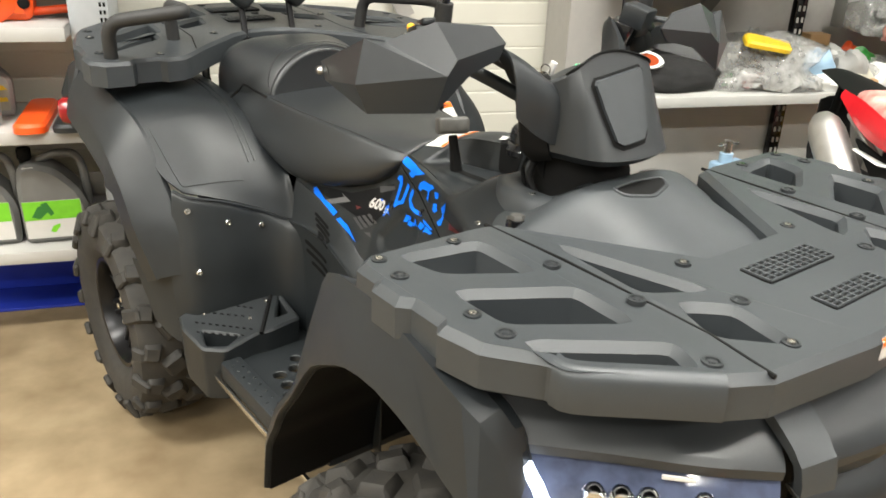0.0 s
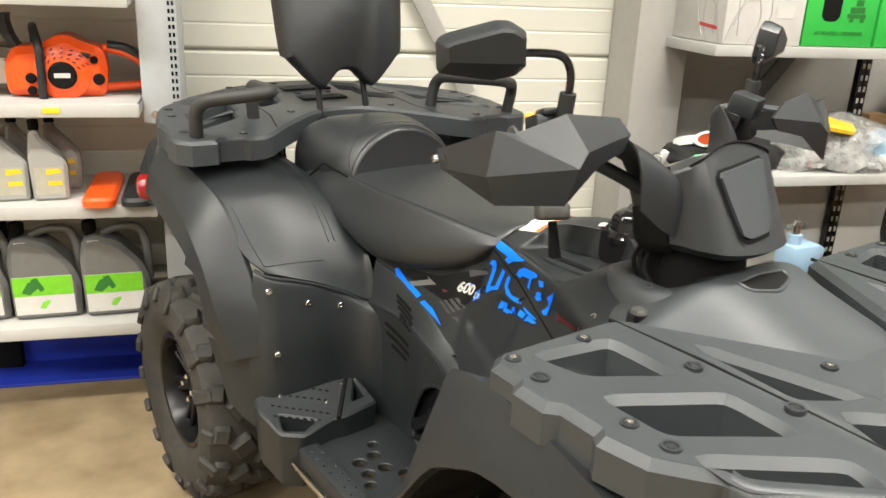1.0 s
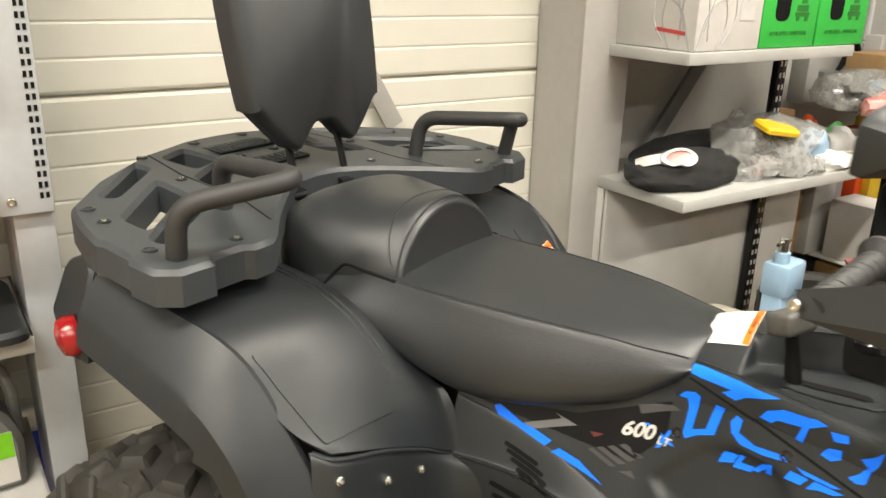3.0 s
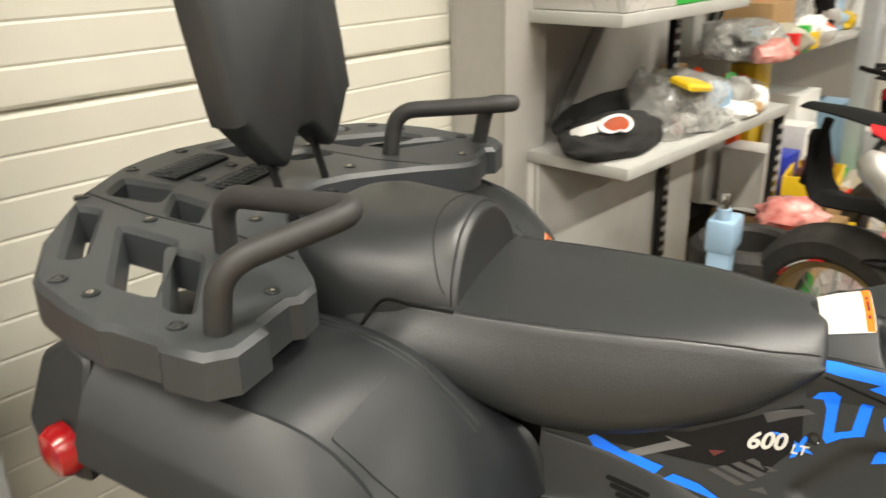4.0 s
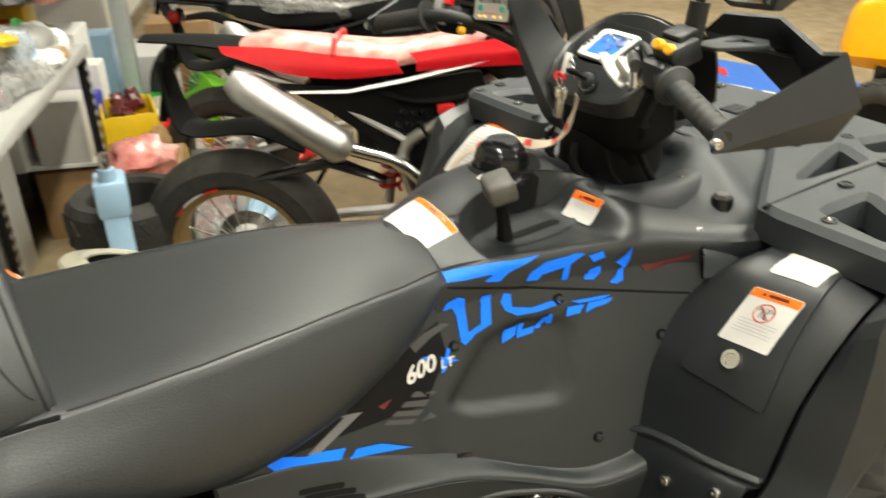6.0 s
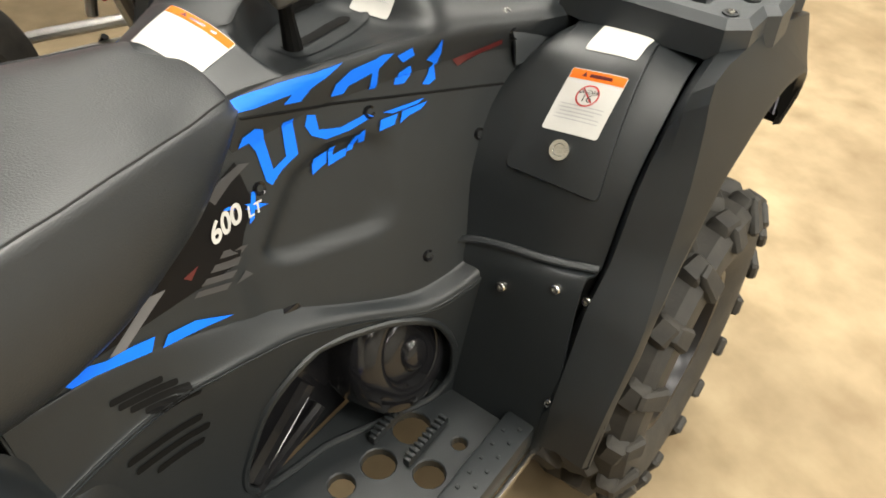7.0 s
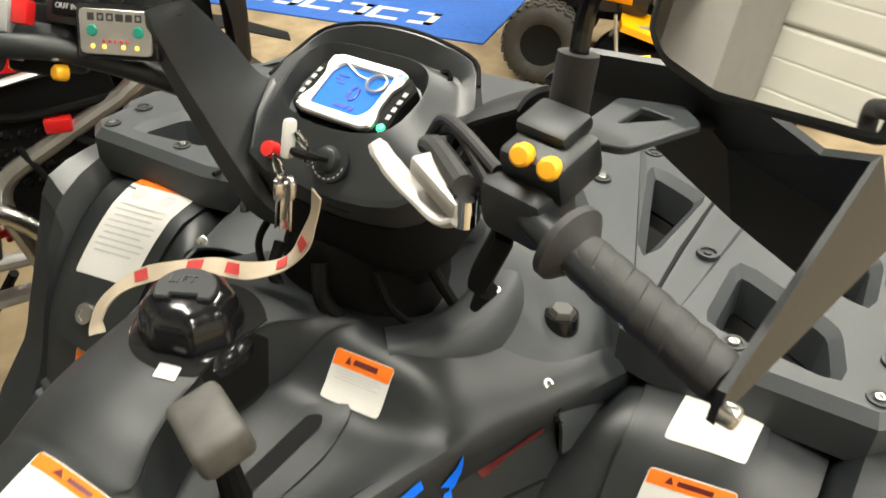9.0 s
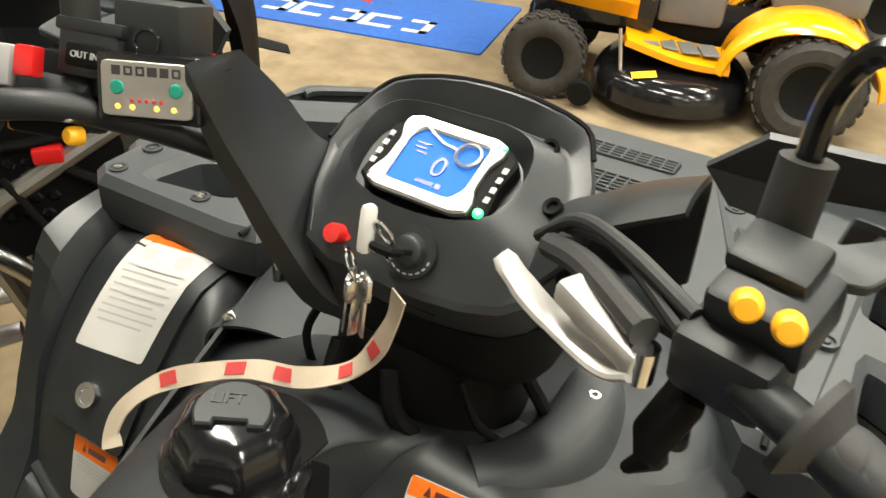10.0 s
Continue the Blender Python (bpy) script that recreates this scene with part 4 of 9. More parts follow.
for sy in (-1, 1):
    b = bmesh.new()
    lay(b, t_cowl, disc(0.015, .655, sy * .083), (0, 0, 0), (1, 0, 0), (0, 1, 0), (0, 0, -1), 0.0025, 2)
    part("cowl_plug", b, M["body_dark"], cowl)
    bb = bmesh.new()
    spin(bb, [(0, .000), (.017, .000), (.018, -.006), (.019, -.02)], 20)
    cb = part("cap_bolt", bb, M["gloss"], cowl, "black plug with a bright top", m=pose(.628, sy * .205, .992))
    bb = bmesh.new()
    spin(bb, [(0, .007), (.011, .0065), (.014, .003), (.0145, .0)], 6)
    part("plug_top", bb, M["worn"], cb)
    bolt(cowl, (.556, sy * .225, .960), (-.1, sy * .6, .8), 0.007)


slot = round_poly([(.700, -.062), (.694, .0), (.700, .062), (.722, .055), (.738, .0), (.722, -.055)], 0.010)
b = bmesh.new()
lay(b, t_cowl, slot, (0, 0, 0), (1, 0, 0), (0, 1, 0), (0, 0, -1), 0.0012, 2)
vent = part("cowl_vent", b, M["void"], cowl, "dark air slot in the cowl")
b = bmesh.new()
ring = [t_cowl.ray_cast(Vector((x, y, 1.5)), Vector((0, 0, -1)))[0] for x, y in slot]
tube(b, ring + ring[:1], 0.0035, 8, cap=False)
part("vent_rim", b, M["cowl"], vent)


def fasteners(parent, spots, z_at, plug=False):
    for x, y in spots:
        b = bmesh.new()
        if plug:
            spin(b, [(0, .002), (.004, .002), (.005, .0), (.008, .0), (.009, .0025), (.0125, .0025), (.013, 0), (.013, -.004)], 14)
        else:
            spin(b, [(0, .0005), (.0075, .0005), (.0085, .002), (.0115, .002), (.012, -.004)], 16)
        pl = part("rack_plug" if plug else "rack_bolt", b, M["body_dark"] if not plug else M["guard"], parent, m=pose(x, y, z_at(x, y)))
        if not plug:
            b = bmesh.new()
            spin(b, [(0, .0016), (.003, .0016), (.0032, .0035), (.0055, .0035), (.006, .0008)], 6)
            part("bolt_head", b, M["steel"], pl)


# front rack
def z_front(x, y):
    return -0.035 * max(0.0, x - 0.95) - 0.02 * max(0.0, 0.70 - x)


outer_half = [(.905, .085), (.640, .262), (.632, .300), (.632, .500), (.655, .528), (.705, .530), (.720, .545), (.775, .545), (.790, .530), (.845, .530), (.86, .542), (.925, .530),
              (.985, .480), (1.02, .470), (1.125, .335), (1.150, .285), (1.172, .10)]
outer = outer_half + [(x, -y) for x, y in reversed(outer_half)]
holes_half = [[(.672, .455), (.690, .340), (.800, .340), (.740, .440)], [(.806, .462), (.880, .332), (.972, .336), (.895, .460)],
              [(.953, .474), (1.045, .338), (1.088, .355), (1.008, .474)], [(.775, .240), (.930, .252), (.968, .185)],
              [(.988, .240), (1.028, .190), (1.110, .204), (1.055, .264)]]
holes = [round_poly([(x, s * y) for x, y in h], 0.012, 2) for h in holes_half for s in (1, -1)]
b = bmesh.new()
plate(b, outer, holes, 0.946, 1.002, 0.011, 0.002, 0.0, z_front)
frack = part("front_rack", b, M["rack"], quad, "matt grey moulded front rack", sharp=18)
for sy in (-1, 1):
    b = bmesh.new()
    prof = [(-.020, 1.0025), (-.006, 1.0035), (.005, .999), (.0095, .988), (.0110, .968), (.0095, .950)]
    shell(b, [[(x + n * o, y + m_ * o, z - .035 * max(0, x - .95)) for o, z in prof] for x, y, n, m_ in ((.992, .478, .5, .85), (1.018, .470, .70, .71), (1.072, .402, .79, .61), (1.122, .338, .80, .60))], 3, 3, 0.008, sy)
    part("rolled_lip", b, M["rack"], frack, "rolled lip on the rack corner")
# added black sheet, stands in for the shade inside the rack openings
b = bmesh.new()
plate(b, shrink(outer, 0.022), (), 0.930, 0.946, 0.003, 0, 0, z_front)
tray = part("under_tray", b, M["void"], frack, "black sheet added below the rack openings to darken them")
b = bmesh.new()
tbox(b, (0.036, 0.052, 0.002), pose(.690, -.392, .9475, 0, 0, 20), 0.0006)
part("tray_label", b, M["white"], tray, "small white label")


def on_front(x, y):
    return 1.002 + z_front(x, y)


fasteners(frack, [(.66, s * .494) for s in (-1, 1)] + [(.665, s * .365) for s in (-1, 1)] + [(.859, s * .487) for s in (-1, 1)] + [(.905, s * .135) for s in (-1, 1)] + [(1.118, s * .205) for s in (-1, 1)], on_front)
fasteners(frack, [(.72, s * .500) for s in (-1, 1)] + [(.806, s * .300) for s in (-1, 1)] + [(.945, s * .283) for s in (-1, 1)] + [(.918, s * .485) for s in (-1, 1)] + [(1.02, s * .165) for s in (-1, 1)] + [(1.092, s * .325) for s in (-1, 1)], on_front, True)


def groove(parent, pts, z_at, r=0.0032):
    b = bmesh.new()
    tube(b, [(x, y, z_at(x, y) - 0.0022) for x, y in pts], r, 6)
    part("panel_gap", b, M["void"], parent)


def mesh_grille(parent, x0, x1, y0, y1, z_at, nx=5, ny=10):
    b = bmesh.new()
    z = z_at((x0 + x1) / 2, (y0 + y1) / 2)
    plate(b, round_poly(rect(x1 - x0, y1 - y0, (x0 + x1) / 2, (y0 + y1) / 2), .006, 2), (), z - .006, z + .0012, .0008)
    gr = part("rack_grille", b, M["void"], parent, "dark cross-hatched grille insert")
    for i in range(nx + 1):
        b = bmesh.new()
        tbox(b, (.0028, y1 - y0 - .006, .004), pose(x0 + .003 + i * (x1 - x0 - .006) / nx, (y0 + y1) / 2, z + .002), .0008, 1)
        part("grille_bar", b, M["rack"], gr)
    for j in range(ny + 1):
        b = bmesh.new()
        tbox(b, (x1 - x0 - .006, .0028, .004), pose((x0 + x1) / 2, y0 + .003 + j * (y1 - y0 - .006) / ny, z + .0024), .0008, 1)
        part("grille_bar", b, M["rack"], gr)


for s in (-1, 1):
    groove(frack, [(.634, s * .278), (.80, s * .272), (1.05, s * .272), (1.148, s * .285)], on_front)
mesh_grille(frack, .962, 1.015, -.085, .085, on_front)
mesh_grille(frack, 1.065, 1.105, -.075, .075, on_front, 4, 8)
# rear rack
def z_rear(x, y):
    return -0.010 + 0.10 * (-0.54 - x)


outer_half = [(-.700, .0), (-.692, .060), (-.666, .114), (-.620, .175), (-.567, .240), (-.512, .298), (-.490, .330), (-.488, .372), (-.500, .385), (-.500, .445), (-.484, .458), (-.486, .520), (-.512, .550), (-.568, .553), (-.580, .543),
              (-.648, .540), (-.660, .546), (-.722, .530), (-.800, .500), (-.822, .485), (-.907, .381), (-.994, .220), (-1.036, .076), (-1.040, .0)]
outer = outer_half + [(x, -y) for x, y in reversed(outer_half[1:-1])]
holes_half = [[(-.955, .262), (-.917, .258), (-.813, .405), (-.831, .422)], [(-.843, .293), (-.742, .299), (-.655, .454), (-.721, .453)],
              [(-.730, .324), (-.675, .327), (-.587, .470), (-.616, .473)], [(-.985, .118), (-.894, .107), (-.867, .180), (-.958, .190)], [(-.865, .136), (-.795, .150), (-.759, .222), (-.818, .218)]]
holes = [round_poly([(x, s * y) for x, y in h], 0.010, 2) for h in holes_half for s in (1, -1)]
b = bmesh.new()
plate(b, outer, holes, 1.034, 1.092, 0.008, 0.004, 0.0, z_rear)
rrack = part("rear_rack", b, M["rack"], quad, "matt grey moulded rear rack", sharp=32)


def on_rear(x, y):
    return 1.092 + z_rear(x, y)


fasteners(rrack, [(-.532, s * .373) for s in (-1, 1)] + [(-.724, s * .487) for s in (-1, 1)] + [(-.826, s * .250) for s in (-1, 1)] + [(-.690, s * .165) for s in (-1, 1)] + [(-.982, s * .225) for s in (-1, 1)], on_rear)
fasteners(rrack, [(-.580, s * .505) for s in (-1, 1)] + [(-.788, s * .475) for s in (-1, 1)] + [(-.882, s * .050) for s in (-1, 1)] + [(-1.010, s * .070) for s in (-1, 1)], on_rear, True)
for s in (-1, 1):
    groove(rrack, [(-.990, s * .205), (-.85, s * .232), (-.67, s * .236), (-.560, s * .268)], on_rear)
mesh_grille(rrack, -.975, -.905, -.080, .080, on_rear)
mesh_grille(rrack, -.855, -.790, -.075, .075, on_rear, 4, 8)
for s in (-1, 1):
    b = bmesh.new()
    tube(b, fillet_path([(-.532, s * .492, 1.078), (-.515, s * .498, 1.168), (-.402, s * .345, 1.200), (-.648, s * .300, 1.182), (-.658, s * .290, 1.090)], 0.045), 0.0170, 14)
    h = part("grab_handle", b, M["grip"], rrack, "black foam-covered grab handle")
    for p in ((-.532, .492), (-.658, .290)):
        b = bmesh.new()
        spin(b, [(0, .008), (.013, .008), (.015, .004), (.015, -.004)], 14)
        part("handle_nut", b, M["chrome"], h, m=pose(p[0], s * p[1], on_rear(p[0], p[1]) + 0.002))
for s in (-1, 1):
    for pts, r in (([(-.68, s * .20, 1.04), (-.68, s * .20, .985), (-.66, s * .20, .90)], .012), ([(-.95, s * .30, 1.04), (-.90, s * .30, .95)], .014)):
        b = bmesh.new()
        tube(b, pts, r, 8)
        part("rack_bracket", b, M["gloss"], rrack)
b = bmesh.new()
tube(b, [(-.69, -.20, 1.035), (-.69, .20, 1.035)], 0.012, 8)
part("cross_bar", b, M["gloss"], rrack)

# backrest
b = bmesh.new()
poly = [(0.0, 1.204), (.028, 1.200), (.066, 1.165), (.094, 1.160), (.172, 1.236), (.190, 1.262), (.200, 1.46), (.180, 1.52), (.10, 1.55), (.0, 1.552)]
poly = poly + [(-y, z) for y, z in reversed(poly[1:-1])]
rings = []
for d, x in ((0.012, -.772), (0.0, -.762), (0.0, -.722), (0.005, -.711), (0.013, -.705)):
    pp = shrink(poly, d)
    rings.append([(x + 0.028 - 0.16 * (z - 1.14), y + 0.020, z) for y, z in pp])
loft(b, rings, 1, 3)
back = part("backrest", b, M["seat"], quad, "black padded vinyl backrest", sharp=50)
for s in (-1, 1):
    b = bmesh.new()
    tube(b, [(-.728, s * .074 + .010, 1.200), (-.690, s * .076 + .006, 1.072)], 0.010, 8, flat=0.6)
    part("backrest_post", b, M["rim"], back, "black steel strut")
    b = bmesh.new()
    spin(b, [(0, -.02), (.012, -.02), (.012, .02), (0, .02)], 10, Matrix.Rotation(radians(90), 4, "X"))
    part("hinge", b, M["gloss"], back, m=pose(-.688, s * .076, 1.066))

# ---- steering: pod, bars, guards and mirrors ----
def quat_to(n, up=(0, 0, 1)):
    """A turn that brings z to n, with x level."""
    z = Vector(n).normalized()
    x = Vector(up).cross(z).normalized()
    y = z.cross(x)
    return Matrix((x, y, z)).transposed().to_4x4()


# steering cover: a faceted body with a raised rim round the sunken gauge; stations run from the left notch round the front to the right and back
TURN = Matrix.Translation((.578, -.004, 0)) @ Matrix.Rotation(radians(-8), 4, "Z")
RIM = [(.556, .092, 1.197), (.600, .094, 1.209), (.624, .078, 1.226), (.619, .032, 1.242), (.617, -.012, 1.247), (.620, -.052, 1.243), (.624, -.088, 1.230), (.608, -.102, 1.214), (.572, -.118, 1.194), (.516, -.120, 1.171), (.496, -.090, 1.146), (.494, -.031, 1.135), (.496, .020, 1.137), (.498, .070, 1.150)]
BAND = [(.553, .084, 1.190), (.592, .086, 1.200), (.613, .070, 1.210), (.610, .031, 1.219), (.609, -.010, 1.222), (.612, -.046, 1.220), (.613, -.080, 1.215), (.600, -.092, 1.207), (.568, -.107, 1.190), (.524, -.110, 1.174), (.502, -.083, 1.153), (.499, -.030, 1.142), (.501, .020, 1.144), (.503, .064, 1.157)]
WELL = [(.556, .068), (.582, .066), (.596, .053), (.600, .026), (.600, -.006), (.600, -.036), (.594, -.058), (.580, -.069), (.556, -.071), (.531, -.062), (.520, -.040), (.516, -.010), (.518, .026), (.531, .058)]
NOSE = [(.580, .100), (.648, .100), (.690, .078), (.706, .040), (.711, -.004), (.706, -.046), (.690, -.082), (.650, -.104), (.600, -.116), (.546, -.116), (.514, -.094), (.505, -.030), (.508, .022), (.520, .072)]


def face_z(x):
    return 1.203 + (x - .557) * .53


rings = []
for k, z in ((.55, -.016), (.92, -.016), (.96, -.008)):
    rings.append([(.557 + (x - .557) * k, -.003 + (y + .003) * k, face_z(.557 + (x - .557) * k) + z) for x, y in WELL])
rings.append([(x, y, face_z(x) + .002) for x, y in WELL])
rings.append([tuple(Vector((x, y, face_z(x) + .003)).lerp(Vector(q), .12)) for (x, y), q in zip(WELL, BAND)])
rings += [[tuple(Vector(q).lerp(Vector((.557, -.003, 1.21)), .06)) for q in BAND], BAND, [(x - .002 * (x > .58), y * .985, z - .001) for x, y, z in RIM], RIM, [(.557 + (x - .557) * 1.04, y * 1.03, z - .005) for x, y, z in RIM]]
low = [1.085 if x > .58 else 1.070 for x, y in NOSE]
rings.append([tuple(Vector(r).lerp(Vector((x * 1.0, y, z)), .45)) for r, (x, y), z in zip(RIM, NOSE, low)])
rings.append([(x, y, z) for (x, y), z in zip(NOSE, low)])
rings.append([(.58 + (x - .58) * .86, y * .88, z - .014) for (x, y), z in zip(NOSE, low)])
rings.append([(.58 + (x - .58) * .5, y * .5, z - .010) for (x, y), z in zip(NOSE, low)])
b = bmesh.new()
loft(b, rings, 1, 2)
pod = part("steering_pod", b, M["guard"], quad, "dark grey steering cover with the gauge", sharp=30)
t_pod = tree_of(pod)
b = bmesh.new()
tube(b, smooth_path([(x + .002 * (x > .58), y * 1.02, z) for x, y, z in RIM[:8]], 4), .0022, 6)
part("rim_seal", b, M["void"], pod, "black seal along the rim")
b = bmesh.new()
tbox(b, (.003, .026, .0045), pose(.4965, -.030, 1.120, 0, 8, 0), .001)
part("drain_slot", b, M["void"], pod)
# near-black sheet: shade below the rider's edge of the pod, put into colour
b = bmesh.new()
rows = []
for f, k in ((.40, 1.022), (.70, 1.024), (1.0, 1.024)):
    rows.append([(.58 + (r[0] + (x - r[0]) * f - .58) * k, (r[1] + (y - r[1]) * f) * k, r[2] + (z - r[2]) * f) for r, (x, y), z in list(zip(RIM, NOSE, low))[8:]])
rows.append([(.58 + (x - .58) * .88, y * .90, z - .018) for (x, y), z in list(zip(NOSE, low))[8:]])
shell(b, rows, 3, 3, .003, flip=True)
part("pod_skirt", b, M["void"], pod, "near-black sheet standing in for shade under the steering cover", sharp=50)
# black bowl under the rider's side of the pod, its colour holding the underside's shade
b = bmesh.new()
rows = []
for rr, z in ((.066, 1.080), (.074, 1.072), (.080, 1.058), (.082, 1.036), (.078, 1.012), (.07, .996)):
    rows.append([tuple(TURN @ Vector((rr * .93 * math.cos(radians(a)), rr * 1.08 * math.sin(radians(a)), z))) for a in range(95, 272, 11)])
shell(b, rows, 3, 2, 0.003)
part("stem_cover", b, M["void"], pod, "dull black bowl round the stem, coloured as the pod's shaded underside")
# nose plate in its groove
nose_poly = [(-.078, 1.198), (-.070, 1.210), (.046, 1.222), (.054, 1.212), (.022, 1.122), (.006, 1.106), (-.046, 1.100), (-.062, 1.108)]
b = bmesh.new()
lay(b, t_pod, nose_poly, (.68, 0, 0), (0, 1, 0), (0, 0, 1), (-1, 0, 0), 0.0015, 3)
gr = part("nose_groove", b, M["void"], pod)
b = bmesh.new()
lay(b, t_pod, shrink(nose_poly, .007), (.68, 0, 0), (0, 1, 0), (0, 0, 1), (-1, 0, 0), 0.007, 3)
r = bmesh.ops.extrude_face_region(b, geom=b.faces[:])
bmesh.ops.translate(b, vec=(-0.008, 0, 0), verts=[v for v in r["geom"] if isinstance(v, bmesh.types.BMVert)])
part("nose_plate", b, M["rack"], pod, "smooth grey nose plate")
# left arm, with its broad face to the rider
b = bmesh.new()
rings = []
for rear, fore, out in (((.466, .146, 1.270), (.492, .120, 1.279), .010), ((.463, .136, 1.256), (.500, .119, 1.270), .018), ((.475, .125, 1.211), (.526, .113, 1.238), .026), ((.483, .109, 1.175), (.545, .101, 1.203), .030),
                        ((.490, .092, 1.139), (.562, .088, 1.185), .034), ((.500, .062, 1.090), (.590, .070, 1.150), .036), ((.520, .040, 1.066), (.600, .040, 1.110), .030)):
    rear, fore = Vector(rear), Vector(fore)
    n = Vector((.10, .80, -.60))
    mid = rear.lerp(fore, .5)
    rings.append([rear + n * .004, rear, rear.lerp(fore, .10) - n * .002, mid - n * .003, fore.lerp(rear, .10) - n * .002, fore, fore + n * .004, fore + n * out, mid + n * out * 1.15, rear + n * out * .8])
loft(b, rings, 4, 1)
wing = part("pod_wing", b, M["guard"], pod, "dark grey plastic arm of the steering cover", sharp=28)
bb = bmesh.new()
spin(bb, [(0, -.002), (.004, -.002), (.005, .001), (.006, .001), (.0065, -.003)], 14)
part("pod_screw", bb, M["void"], wing, m=Matrix.Translation((.484, .128, 1.270)) @ quat_to((-.4, -.7, .5)))
# right arm, an open tunnel for the cables
b = bmesh.new()
shell(b, [[(.600, -.085, 1.090), (.605, -.090, 1.140), (.598, -.095, 1.178), (.570, -.100, 1.190), (.530, -.104, 1.182), (.505, -.106, 1.160)],
          [(.606, -.120, 1.100), (.608, -.122, 1.150), (.596, -.122, 1.192), (.566, -.124, 1.206), (.526, -.126, 1.205), (.502, -.130, 1.190)],
          [(.600, -.155, 1.120), (.598, -.156, 1.175), (.584, -.156, 1.218), (.554, -.156, 1.232), (.516, -.154, 1.234), (.497, -.152, 1.226)],
          [(.594, -.192, 1.150), (.588, -.192, 1.200), (.572, -.194, 1.240), (.544, -.196, 1.254), (.514, -.196, 1.257), (.500, -.196, 1.252)]], 5, 3, 0.004)
wing = part("pod_wing", b, M["guard"], pod, "dark grey open plastic arm of the steering cover", sharp=28)
# screws round the gauge
for p, n in (((.606, .052, 1.215), (-.6, 0, .8)), ((.606, -.070, 1.217), (-.6, 0, .8)), ((.558, -.096, 1.198), (-.5, .2, .8))):
    bb = bmesh.new()
    spin(bb, [(0, -.003), (.004, -.003), (.0045, .0), (.007, .001), (.0075, -.004)], 14)
    part("pod_screw", bb, M["void"], pod, m=Matrix.Translation(p) @ quat_to(n))
# gauge
G = Matrix.Translation((.558, -.004, 1.1985)) @ Matrix.Rotation(radians(-90 - 3), 4, "Z") @ Matrix.Rotation(radians(27), 4, "X") @ Matrix.Scale(0.84, 4)
b = bmesh.new()
oct_ = round_poly([(-.066, -.030), (-.050, -.042), (-.020, -.037), (.020, -.037), (.050, -.042), (.066, -.030), (.062, .0), (.066, .030), (.050, .042), (-.050, .042), (-.066, .030), (-.062, .0)], 0.004, 2)
plate(b, oct_, (), -.020, .004, .003)
gauge = part("gauge", b, M["void"], pod, "digital gauge with a silver bezel and lit blue screen", m=G)
b = bmesh.new()
bez = round_poly([(-.052, -.038), (-.040, -.043), (.040, -.043), (.052, -.038), (.052, -.026), (.046, -.012), (.046, .012), (.052, .026), (.052, .038), (.040, .043), (-.040, .043), (-.052, .038), (-.052, .026), (-.046, .012), (-.046, -.012), (-.052, -.026)], 0.003, 2)
win = round_poly([(-.036, -.030), (.030, -.030), (.038, -.018), (.038, .030), (-.030, .030), (-.038, .018)], 0.004, 2)
plate(b, bez, [win], .004, .011, .002)
part("bezel", b, M["alu"], gauge, "silver bezel")
b = bmesh.new()
polyface(b, win, .0062)
part("screen", b, M["lcd"], gauge, "lit blue display")
b = text_bm("0", 0.030, pose(.004, -.004, .0068))
part("digit", b, M["lcd_dark"], gauge, "speed digit")
b = bmesh.new()
for x, y, w, h in ((-.022, .016, .016, .002), (-.024, .011, .012, .002), (-.020, .006, .010, .002), (.000, -.022, .018, .004), (.014, -.022, .006, .006)):
    tbox(b, (w, h, .0006), pose(x, y, .0068), 0)
part("display_marks", b, M["lcd_dark"], gauge)
b = bmesh.new()
spin(b, [(.010, .0), (.013, .0), (.013, .005), (.011, .006), (.010, .004)], 24, close=True)
part("dial_ring", b, M["alu"], gauge, m=pose(.024, .016, .0065))
b = bmesh.new()
tube(b, [(-.026, .031, .0095), (-.012, .024, .0095), (-.004, .020, .0095), (.012, .018, .0095)], .0018, 6)
part("display_bar", b, M["alu"], gauge)
for s in (-1, 1):
    b = bmesh.new()
    for k in range(4):
        tbox(b, (.005, .006, .001), pose(s * .0595, -.016 + .011 * k, .0045), 0)
    part("warning_symbols", b, M["ink"], gauge, "small white symbols")
for x, y in ((.0595, -.031),):
    b = bmesh.new()
    spin(b, [(0, .003), (.004, .0025), (.005, 0)], 14)
    part("neutral_light", b, M["led"], gauge, "lit green light", m=pose(x, y, .004))
for x in (.044, .050):
    b = bmesh.new()
    spin(b, [(0, .0012), (.0022, .001), (.003, 0)], 10)
    part("indicator_light", b, M["led"], gauge, m=pose(x, .034, .0108))
for x, y in ((-.046, -.036), (.046, -.036), (-.046, .036)):
    b = bmesh.new()
    spin(b, [(0, -.001), (.0028, -.001), (.004, .001)], 10)
    part("bezel_screw", b, M["void"], gauge, m=pose(x, y, .0108))
# ignition lock, button and keys
K_AT = Matrix.Translation((.506, -.016, 1.158)) @ quat_to((-.86, 0, .5))
b = bmesh.new()
spin(b, [(0, .012), (.008, .012), (.011, .010), (.013, .004), (.020, .003), (.021, -.006)], 24)
lock = part("ignition_lock", b, M["body_dark"], pod, "black ignition lock with white lettering", m=K_AT)
b = bmesh.new()
for k in range(9):
    a = radians(-160 + k * 18)
    tbox(b, (.0012, .003, .0006), Matrix.Rotation(a, 4, "Z") @ pose(.0168, 0, .0036), 0)
part("lock_lettering", b, M["ink"], lock)
b = bmesh.new()
tbox(b, (.012, .005, .028), pose(0, 0, .024), .002)
tbox(b, (.020, .008, .020), pose(0, 0, .040), .004)
